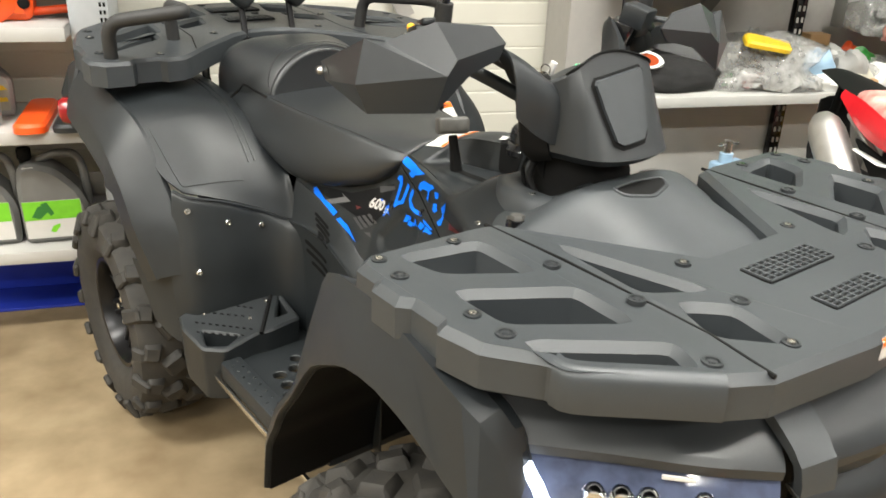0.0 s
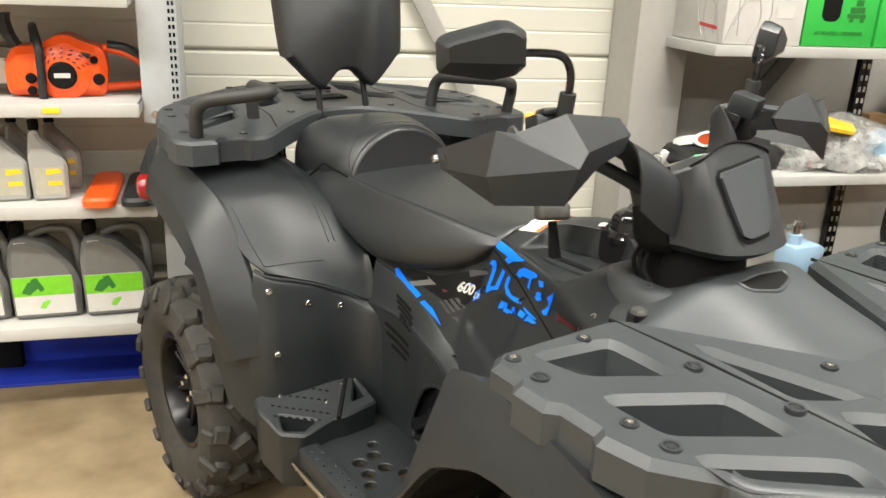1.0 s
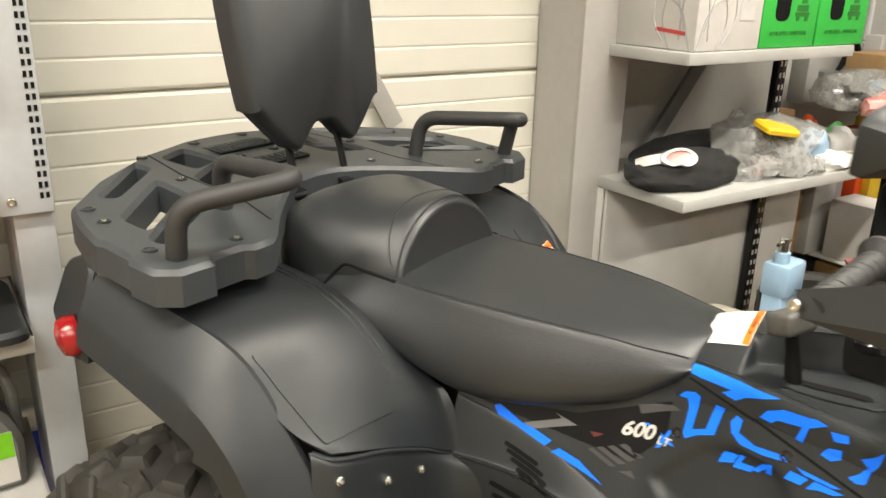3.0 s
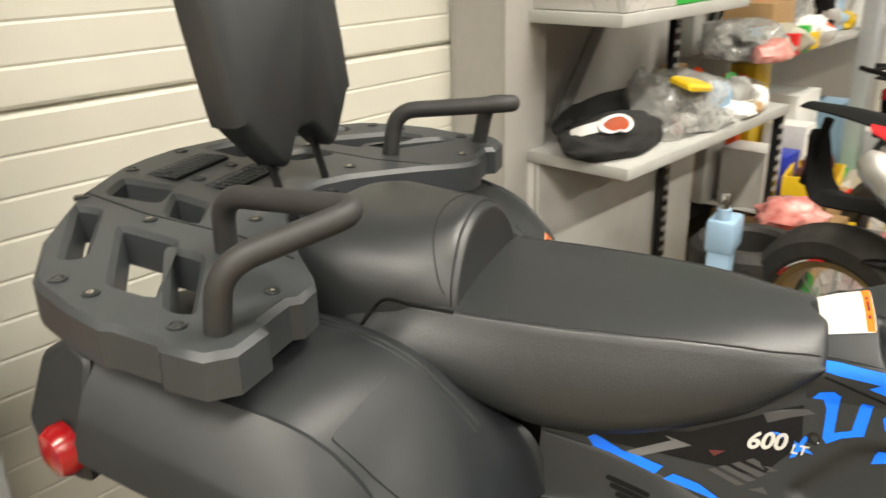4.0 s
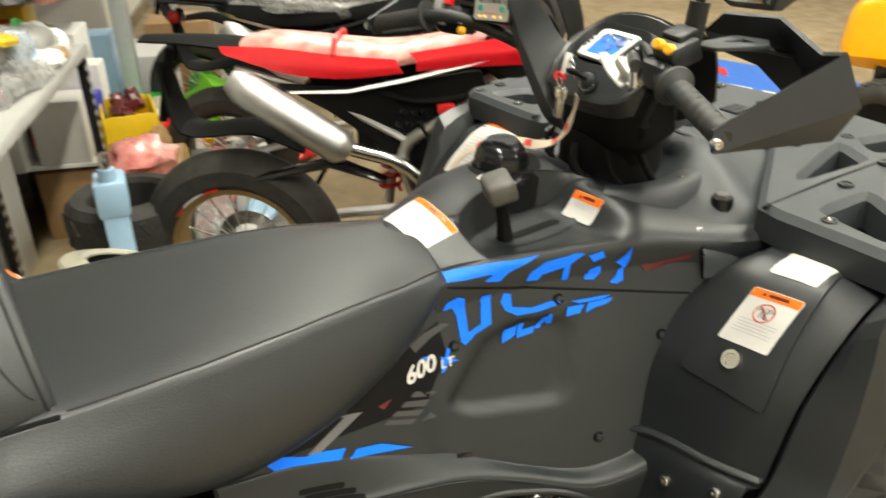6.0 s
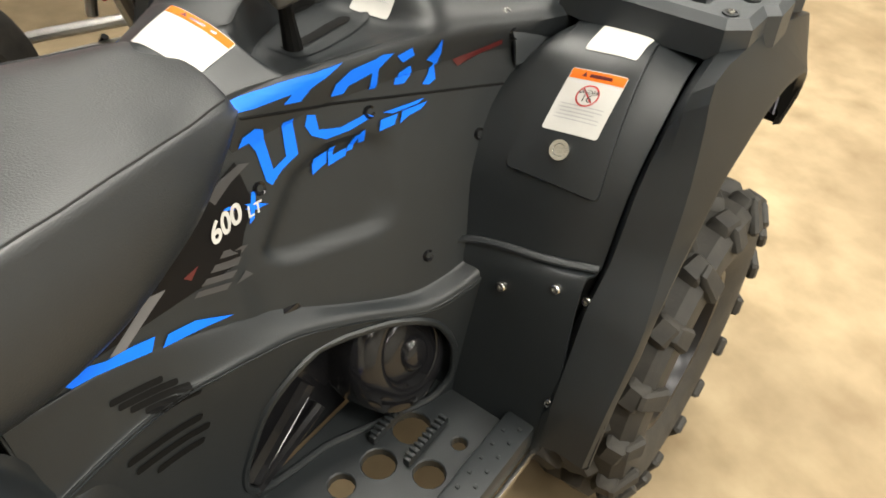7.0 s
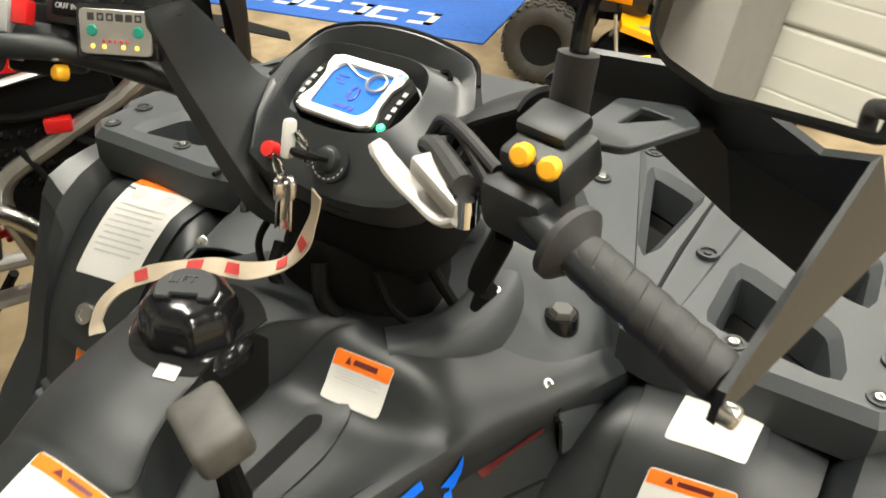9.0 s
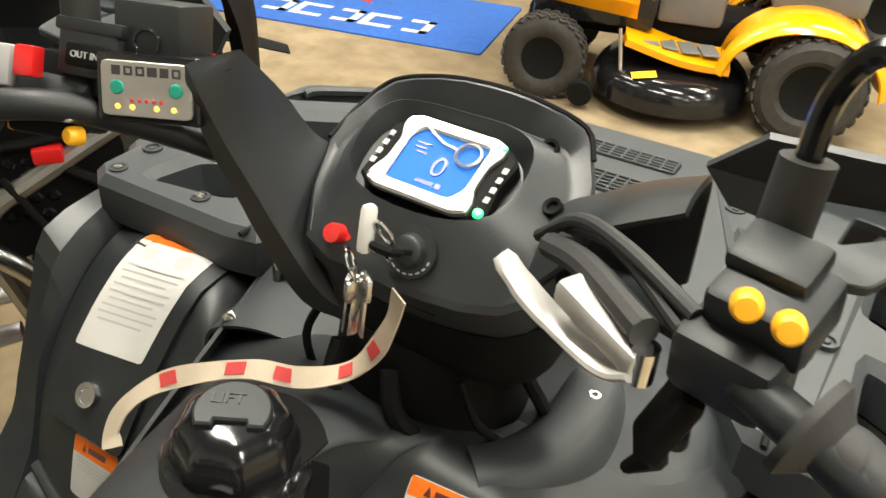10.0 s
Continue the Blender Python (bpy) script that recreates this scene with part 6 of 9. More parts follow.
# blue and grey side graphics, laid on both sides
for sy in (-1, 1):
    T = tree_of(RIGHT[sy]["side"], tank)
    SP = RIGHT[sy]["side"]

    def art(name, material, polys, lift=.0016, cuts=3, label=""):
        for p in polys:
            b = bmesh.new()
            lay(b, T, p, (0, 0, 0), (1, 0, 0), (0, 0, 1), (0, -sy, 0), lift, cuts)
            part(name, b, M[material], SP, label)

    art("black_graphic", "decal_black", [[(-.20, .812), (-.12, .80), (.0, .790), (.10, .785), (.148, .84), (.145, .892), (.10, .872), (.0, .830), (-.12, .814)]], .0014, 6)
    for shape in ([(.161, .946), (.164, .957), (.224, .961), (.302, .965), (.281, .957), (.254, .947), (.240, .936), (.218, .939), (.231, .948), (.185, .945)],
                  [(.278, .929), (.287, .943), (.309, .955), (.355, .961), (.368, .960), (.345, .946), (.340, .920), (.330, .921), (.336, .943), (.303, .936), (.295, .928)],
                  [(.372, .955), (.394, .960), (.396, .950), (.379, .944)], [(.373, .932), (.390, .937), (.391, .923), (.379, .915), (.365, .917)],
                  [(.403, .907), (.415, .917), (.423, .931), (.413, .938), (.429, .950), (.438, .960), (.435, .941), (.427, .925), (.424, .908), (.413, .904)],
                  [(.154, .905), (.162, .916), (.179, .922), (.188, .918), (.185, .868), (.205, .877), (.213, .917), (.227, .918), (.220, .875), (.195, .864), (.177, .851), (.172, .857), (.173, .895), (.168, .907)],
                  [(.246, .915), (.256, .912), (.254, .894), (.281, .888), (.319, .894), (.327, .888), (.292, .881), (.259, .880), (.243, .890), (.239, .903)]):
        art("brand_graphic", "blue", [shape], .0018, 4, "bold blue shape of a brand mark")
    for shape in ([(.239, .861), (.261, .864), (.255, .848), (.233, .839)], [(.263, .866), (.271, .867), (.266, .854), (.286, .857), (.282, .848), (.256, .843)], [(.284, .852), (.297, .873), (.310, .876), (.311, .858), (.303, .857), (.302, .867), (.293, .853)],
                  [(.328, .868), (.334, .881), (.359, .882), (.350, .870)], [(.358, .869), (.366, .883), (.404, .885), (.392, .878), (.373, .875)], [(.340, .889), (.400, .890), (.390, .886), (.352, .884)]):
        art("model_graphic", "blue", [shape], .0034, 3, "small blue slanted shape")
    art("blue_stripe", "blue", [[(-.146, .804), (-.136, .809), (-.117, .801), (-.093, .790), (-.066, .785), (-.033, .776), (-.044, .764), (-.110, .785), (-.136, .791)], [(-.031, .759), (-.018, .768), (.019, .760), (.066, .737)]], .0022, 2, "blue stripe under the seat")
    art("grey_graphic", "decal_grey", [[(-.088, .790), (-.025, .814), (-.037, .820), (.003, .811), (-.072, .784)]], .0018, 2)
    for shape in ([(.087, .809), (.122, .797), (.111, .793), (.078, .804)], [(.070, .801), (.108, .790), (.098, .784), (.060, .796)], [(.053, .793), (.095, .780), (.084, .776), (.043, .789)],
                  [(.037, .786), (.081, .772), (.071, .768), (.029, .782)], [(.086, .766), (.105, .772), (.113, .762)], [(.093, .872), (.149, .888), (.161, .885), (.101, .859)]):
        art("dark_graphic", "decal_dark", [shape], .0018, 1)
    art("red_graphic", "decal_red", [[(.027, .809), (.050, .812), (.035, .802)], [(.455, .925), (.53, .935), (.53, .928), (.46, .915)]], .0020, 1)
    art("blue_cross", "blue", [[(.106, .849), (.148, .831), (.164, .832), (.152, .838), (.118, .848)], [(.150, .852), (.156, .852), (.142, .822), (.134, .818)]], .0020, 1)
    if sy < 0:
        text_at(T, SP, "600", .031, (.104, 0, .834), (1, 0, .10), (0, 0, 1), (0, 1, 0), 0, 0, "white", .0030, .25, .030, 1.12)
        text_at(T, SP, "LT", .018, (.146, 0, .832), (1, 0, .10), (0, 0, 1), (0, 1, 0), 0, 0, "white", .0030, .25, .022, 1.05)
    else:
        text_at(T, SP, "600", .031, (.104, 0, .834), (-1, 0, -.10), (0, 0, 1), (0, -1, 0), 0, 0, "white", .0030, .25, .030, 1.12)
    # seam between tank cover and side panel, and its screws
    b = bmesh.new()
    pts = []
    for k in range(20):
        x = .165 + .36 * k / 19
        z = .939 - .066 * k / 19
        hit, nor, _, _ = T.ray_cast(Vector((x, sy * .6, z)), Vector((0, -sy, 0)))
        if hit:
            pts.append(hit)
    if len(pts) > 3:
        tube(b, pts, .0020, 6)
        part("panel_gap", b, M["void"], SP)
    for x, z in ((.162, .852), (.324, .894), (.470, .818), (.346, .680), (.550, .938)):
        hit, nor, _, _ = T.ray_cast(Vector((x, sy * .6, z)), Vector((0, -sy, 0)))
        if hit:
            bb = bmesh.new()
            spin(bb, [(0, -.001), (.004, -.001), (.005, .0015), (.0085, .0025), (.0095, -.003)], 14)
            part("panel_screw", bb, M["gloss"], SP, m=Matrix.Translation(hit) @ Vector((0, sy, .35)).to_track_quat("Z", "Y").to_matrix().to_4x4())


# ---- the room ----
def room_part(name, bm, material, label, sharp=35, kind="structure"):
    return solo(name, bm, material, ROOM.copy(), label, "", "", kind, sharp)


M.update(
    floor=mat("stained_concrete", (0.215, 0.155, 0.088), 0.72, spec=0.2, vary=0.2, scale=7, second=(0.32, 0.25, 0.155), patch=1.4, bump=0.08, bump_scale=40, rough_vary=0.3),
    panel=mat("cream_steel_panel", (0.64, 0.625, 0.55), 0.42, vary=0.03, scale=4, bump=0.03, bump_scale=80),
    back_wall=mat("dull_cream_paint", (0.44, 0.43, 0.39), 0.6, vary=0.06, scale=4, bump=0.05),
    grey_wall=mat("grey_plaster", (0.24, 0.236, 0.225), 0.7, vary=0.08, bump=0.1),
    column=mat("light_grey_paint", (0.40, 0.385, 0.36), 0.45, vary=0.05, bump=0.04),
    upright=mat("blue_grey_paint", (0.42, 0.44, 0.46), 0.4, vary=0.05, bump=0.03),
    shelf=mat("white_shelf_enamel", (0.43, 0.42, 0.40), 0.4, vary=0.05, scale=8),
    shelf_grey=mat("grey_shelf_enamel", (0.40, 0.40, 0.38), 0.42, vary=0.08, scale=8),
    ceiling=mat("dark_ceiling", (0.10, 0.10, 0.10), 0.8),
    tube=mat("lit_tube", (1, 1, 1), 0.5, emit=(1.0, 0.965, 0.92), power=9.0),
    floor_blue=mat("blue_floor_paint", (0.015, 0.035, 0.36), 0.45, vary=0.1, scale=20),
    saw=mat("orange_plastic", (0.80, 0.085, 0.008), 0.38, vary=0.06, coat=0.2),
    bottle=mat("silver_grey_plastic", (0.30, 0.295, 0.28), 0.4, vary=0.06),
    can=mat("dark_grey_plastic", (0.13, 0.13, 0.125), 0.42, vary=0.08),
    green=mat("bright_green_print", (0.16, 0.50, 0.02), 0.45, vary=0.15, scale=30),
    green_box=mat("green_card", (0.02, 0.38, 0.05), 0.5, vary=0.05),
    card=mat("white_card", (0.53, 0.515, 0.49), 0.6, vary=0.04),
    brown=mat("brown_card", (0.33, 0.20, 0.09), 0.7, vary=0.12),
    cloth=mat("black_cloth", (0.010, 0.010, 0.010), 0.85, vary=0.3, bump=0.4, bump_scale=500),
    film=mat("clear_wrap", (0.40, 0.40, 0.385), 0.16, vary=0.45, scale=40, bump=1.0, bump_scale=45, alpha=0.5),
    pink_film=mat("pink_wrap", (0.66, 0.17, 0.15), 0.25, vary=0.4, scale=22, second=(0.78, 0.42, 0.37), bump=0.9, bump_scale=45),
    goggle=mat("amber_lens", (0.38, 0.06, 0.015), 0.12, coat=0.6),
    stand=mat("light_blue_paint", (0.30, 0.45, 0.60), 0.4, vary=0.06),
    crate=mat("yellow_crate", (0.72, 0.48, 0.02), 0.4, vary=0.08),
    green_paint=mat("dark_green_paint", (0.02, 0.15, 0.025), 0.4, vary=0.1),
    putty=mat("beige_plastic", (0.36, 0.34, 0.27), 0.45, vary=0.12),
    pale=mat("pale_paper", (0.66, 0.66, 0.64), 0.6, vary=0.1),
    glass_dark=mat("dark_window", (0.05, 0.065, 0.07), 0.12, vary=0.2, scale=3),
    sky=mat("daylight_pane", (0.8, 0.9, 1.0), 0.3, emit=(0.8, 0.93, 1.0), power=1.6),
    bike_red=mat("red_fairing", (0.62, 0.012, 0.02), 0.22, vary=0.05, coat=0.5),
    bike_white=mat("white_fairing", (0.76, 0.76, 0.74), 0.25, coat=0.4, vary=0.04),
    mower=mat("yellow_bodywork", (0.85, 0.36, 0.005), 0.22, vary=0.05, coat=0.6),
    mat_blue=mat("blue_carpet", (0.02, 0.10, 0.38), 0.9, vary=0.15, bump=0.4, bump_scale=700),
    gold=mat("gold_rim", (0.55, 0.38, 0.16), 0.3, metal=0.8),
)
M["sheet"] = mat("grey_sheet", (0.58, 0.57, 0.54), 0.5, vary=0.1, scale=6)
b = bmesh.new()
box(b, -6, 11, -8, 1.0, -0.1, 0.0)
room_part("floor", b, M["floor"], "worn tan concrete floor with pale stains")


# panel wall: ribbed panels laid one on another
def wall_panel(z0, z1, u0, u1):
    """A panel with shallow grooves about every nine centimetres, its edges turned in."""
    prof = [(0.02, z0), (0.004, z0 + 0.004), (0.0, z0 + 0.012)]
    n = max(1, round((z1 - z0) / 0.0925))
    for k in range(1, n):
        z = z0 + (z1 - z0) * k / n
        prof += [(0.0, z - 0.006), (0.0025, z), (0.0, z + 0.006)]
    prof += [(0.0, z1 - 0.012), (0.004, z1 - 0.004), (0.02, z1)]
    bm = bmesh.new()
    rows = [[bm.verts.new((u, v, z)) for v, z in prof] for u in (u0, u1)]
    for i in range(len(prof) - 1):
        bm.faces.new((rows[0][i], rows[1][i], rows[1][i + 1], rows[0][i + 1]))
    return bm


b = bmesh.new()
box(b, -6, 11, 0.02, 0.2, 0, 3.6)
north = room_part("wall_north", b, M["panel"], "cream ribbed steel panel wall")
for z0, z1 in ((0.10, 1.183), (1.187, 2.27), (2.274, 3.358), (3.362, 3.6)):
    part("panel", wall_panel(z0, z1, -6, 9.0), M["panel"], north, sharp=12)
b = bmesh.new()
box(b, -6, 9, -0.012, 0.02, 0, 0.098, 0.004)
room_part("trim", b, M["floor"], "concrete kerb under the wall panels")
# south and west walls are unseen; their tone sets the bounce light
b = bmesh.new()
box(b, -6.2, 11.2, -8.2, -8, 0, 3.6)
room_part("wall_south", b, M["back_wall"], "assumed cream wall out of view, toned for its bounce light")
b = bmesh.new()
box(b, -6.2, -6, -8, 0.2, 0, 3.6)
room_part("wall_west", b, M["back_wall"], "assumed cream wall out of view, toned for its bounce light")
b = bmesh.new()
box(b, 8.4, 8.6, -8, 0.2, 0, 3.6)
room_part("wall_east", b, M["grey_wall"], "pale grey end wall with glazed doors")
# unseen ceiling, darkened to hold back bounce and reflections
b = bmesh.new()
box(b, -6.2, 11.2, -8.2, 0.2, 3.6, 3.7)
room_part("ceiling", b, M["ceiling"], "unseen ceiling, kept dark to cut fill light and reflections")


def ceiling_light(u, v, power, length=1.5):
    t = thing("ceiling_light", ROOM @ pose(u, v, 3.45), "long white fluorescent ceiling light out of view, layout assumed", "ceiling light", "ceiling lights")
    b = bmesh.new()
    box(b, -length / 2, length / 2, -0.11, 0.11, 0.04, 0.15, 0.01)
    part("housing", b, M["ceiling"], t)
    b = bmesh.new()
    box(b, -length / 2 + 0.03, length / 2 - 0.03, -0.09, 0.09, 0.02, 0.04, 0.004)
    part("diffuser", b, M["tube"], t)
    la = bpy.data.lights.new("tube_glow", "AREA")
    la.shape, la.size, la.size_y, la.energy, la.color = "RECTANGLE", length, 0.18, power, (1.0, 0.98, 0.90)
    la.spread = radians(145)
    ob = new("tube_glow", la)
    ob.matrix_basis = ROOM @ pose(u, v, 3.46)


# layout assumed; the u=-4.4 column is added and boosted to fill side faces
LAMP = 96
for u in (-4.4, -1.6, 1.2, 4.0, 6.8):
    for v in (-1.8, -3.8, -5.8):
        ceiling_light(u, v, LAMP * (1.5 if u < -3 else 1.0 if u < 3 else 0.6))

# steel column with its brace, and the perforated upright by the shelves
b = bmesh.new()
box(b, 1.215, 1.43, -0.235, -0.22, 0, 3.6, 0.003)
box(b, 1.215, 1.43, -0.02, -0.005, 0, 3.6, 0.003)
box(b, 1.30, 1.312, -0.22, -0.02, 0, 3.6)
box(b, 1.216, 1.226, -0.22, -0.02, 0, 3.6)
room_part("column", b, M["column"], "pale grey painted steel column")
b = bmesh.new()
tbox(b, (0.062, 0.012, 1.30), pose(0.305, -0.028, 1.60, 0, -30, 0), 0.003)
room_part("brace", b, M["column"], "pale grey diagonal brace on the wall")
up = thing("shelf_upright", ROOM @ pose(0, 0, 0), "blue-grey perforated steel shelf upright", "shelf upright", "", "structure")
b = bmesh.new()
box(b, -0.535, -0.415, -0.325, -0.300, 0.98, 2.2, 0.004)
box(b, -0.50, -0.415, -0.300, -0.02, 0.0, 2.2, 0.004)
part("post", b, M["upright"], up)
b = bmesh.new()
for k in range(48):
    for j in (0, 1):
        tbox(b, (0.007, 0.003, 0.013), pose(-0.438 + 0.012 * j, -0.3255, 1.02 + 0.024 * k), 0)
tagged(part("slot_strip", b, M["void"], up), kind="stuff")
bolt(up, (-0.50, -0.327, 1.012), (0, -1, 0), 0.010)


# ---- shelves against the panel wall, left of the column ----
shelves = thing("wall_shelf", ROOM.copy(), "white enamelled wall shelves on pale posts", "shelf")
for z in (1.385, 1.060, 0.740, 0.330):
    b = bmesh.new()
    left = -2.4 if z > 0.5 else -1.10
    right = {1.385: -0.545, 1.060: -0.535, 0.740: -0.505, 0.330: -0.520}[z]
    box(b, left, right, -0.430, -0.015, z - 0.006, z, 0.002)
    s1 = part("shelf_board", b, M["shelf"], shelves, "white enamelled shelf board")
    b = bmesh.new()
    box(b, left, right, -0.434, -0.424, z - 0.042, z, 0.003)
    part("front_lip", b, M["shelf"], s1)
    b = bmesh.new()
    box(b, right - 0.008, right, -0.43, -0.02, z - 0.036, z, 0.002)
    part("end_lip", b, M["shelf"], s1)
    for u in ((-0.78,) if z == 1.060 else (-0.98,) if z == 1.385 else ()):
        b = bmesh.new()
        box(b, u - 0.03, u + 0.02, -0.4365, -0.434, z - 0.030, z - 0.012, 0.001)
        part("price_tag", b, M["crate"], s1, "yellow price tag")
b = bmesh.new()
box(b, -1.155, -1.105, -0.425, -0.375, 0, 0.70, 0.004)
part("post", b, M["upright"], shelves, "pale front post")
b = bmesh.new()
box(b, -1.15, -1.06, -0.06, -0.02, 0, 2.2, 0.004)
part("post", b, M["void"], shelves, "dark back post")
b = bmesh.new()
box(b, -3.5, -0.40, -0.20, -0.012, 0.0, 0.012, 0.003)
room_part("blue_floor_strip", b, M["floor_blue"], "strip of blue floor paint under the shelves")
b = bmesh.new()
box(b, -3.5, -0.40, -0.022, -0.013, 0.012, 0.28, 0.002)
room_part("blue_skirting", b, M["floor_blue"], "blue painted foot of the wall")


def slab_bm(poly, y0, y1, edge=0.008):
    """A bevelled slab with its outline in x and z."""
    bm = bmesh.new()
    rings = [[(x, y, z) for x, z in shrink(poly, d)] for d, y in ((edge, y0), (0, y0 + edge), (0, y1 - edge), (edge, y1))]
    loft(bm, rings)
    return bm


def canister(u, v, z):
    t = thing("oil_canister", ROOM @ pose(u, v, z, 0, 0, 4), "dark grey oil canister with a green label on the shelf", "canister", "oil canisters on the low shelf")
    body = round_poly([(-.100, 0), (.105, 0), (.110, .125), (.085, .190), (.02, .262), (-.055, .285), (-.095, .270), (-.105, .20)], .022, 3)
    part("body", slab_bm(body, -.065, .065, .016), M["can"], t)
    b = bmesh.new()
    tube(b, fillet_path([(-.035, 0, .277), (.02, 0, .302), (.085, 0, .298), (.104, 0, .24), (.107, 0, .11)], .03), .014, 10)
    part("handle", b, M["can"], t)
    b = bmesh.new()
    spin(b, [(0, .040), (.020, .040), (.023, .034), (.023, .006), (.018, 0), (.018, -.01)], 20)
    part("cap", b, M["void"], t, "black screw cap", m=pose(-.072, 0, .284))
    for nm, mt, pl, yy in (("label", "card", [(-.092, .022), (.088, .022), (.085, .155), (-.095, .155)], -.0662), ("label_picture", "green", [(-.094, .088), (.085, .088), (.084, .154), (-.095, .154)], -.0672)):
        b = bmesh.new()
        polyface(b, [(x, z) for x, z in pl])
        bmesh.ops.transform(b, matrix=Matrix.Translation((0, yy, 0)) @ Matrix.Rotation(radians(90), 4, "X"), verts=b.verts)
        part(nm, b, M[mt], t, "green picture" if mt == "green" else "white label")
    b = bmesh.new()
    for pl in ([(-.07, .10), (-.05, .135), (-.035, .140), (-.02, .115), (-.045, .092)], [(-.04, .145), (-.02, .150), (.0, .110), (-.012, .100)]):
        polyface(b, pl)
    bmesh.ops.transform(b, matrix=Matrix.Translation((0, -.0678, 0)) @ Matrix.Rotation(radians(90), 4, "X"), verts=b.verts)
    part("figure", b, M["green_paint"], t)
    b = bmesh.new()
    polyface(b, [(-.02, .045), (-.005, .040), (.012, .062), (.012, .072), (-.010, .064)])
    bmesh.ops.transform(b, matrix=Matrix.Translation((0, -.0672, 0)) @ Matrix.Rotation(radians(90), 4, "X"), verts=b.verts)
    part("leaf_mark", b, M["green"], t)
    b = bmesh.new()
    tbox(b, (.034, .002, .012), pose(-.060, -.058, .266, 20, 0, 0), 0)
    part("sticker", b, M["white"], t)


canister(-0.885, -0.30, 0.330)
canister(-0.665, -0.30, 0.330)
canister(-1.105, -0.30, 0.330)


def bottle(u, v, z):
    t = thing("oil_bottle", ROOM @ pose(u, v, z, 0, 0, 6), "silver-grey motor oil bottle with a pale label, on the shelf", "bottle", "oil bottles on the shelf")
    body = round_poly([(-.050, 0), (.052, 0), (.056, .10), (.054, .125), (.02, .165), (-.018, .205), (-.020, .225), (-.046, .225), (-.050, .19), (-.056, .13)], .012, 2)
    part("body", slab_bm(body, -.032, .032, .010), M["bottle"], t)
    b = bmesh.new()
    spin(b, [(0, .030), (.015, .030), (.016, .026), (.016, 0), (.012, -.004)], 18)
    part("cap", b, M["void"], t, "black cap", m=pose(-.032, 0, .226))
    b = bmesh.new()
    polyface(b, [(-.042, .022), (.042, .022), (.042, .110), (-.042, .110)])
    bmesh.ops.transform(b, matrix=Matrix.Translation((0, -.0332, 0)) @ Matrix.Rotation(radians(90), 4, "X"), verts=b.verts)
    part("label", b, M["putty"], t, "pale printed label")
    b = bmesh.new()
    for pl in ([(-.01, .085), (.04, .092), (.03, .105), (-.005, .105)], [(-.005, .05), (.038, .052), (.036, .066), (-.003, .066)]):
        polyface(b, pl)
    bmesh.ops.transform(b, matrix=Matrix.Translation((0, -.0340, 0)) @ Matrix.Rotation(radians(90), 4, "X"), verts=b.verts)
    part("label_print", b, M["crate"], t)


for u, v in ((-.945, -.335), (-.925, -.20), (-.830, -.335), (-.812, -.20), (-1.060, -.33)):
    bottle(u, v, 0.740)
for u, c, lab, h in ((-.680, "saw", "flat orange chainsaw bar cover lying on the shelf", .030), (-.566, "body_dark", "flat black chainsaw bar cover lying on the shelf", .026)):
    b = bmesh.new()
    plate(b, round_poly([(-.052, -.205), (.048, -.205), (.050, .17), (-.048, .17)], .04, 5), (), 0, h, .010)
    solo("bar_cover", b, M[c], ROOM @ pose(u, -.262, 0.741, 0, 0, 2), lab, "bar cover", "chainsaw bar covers")


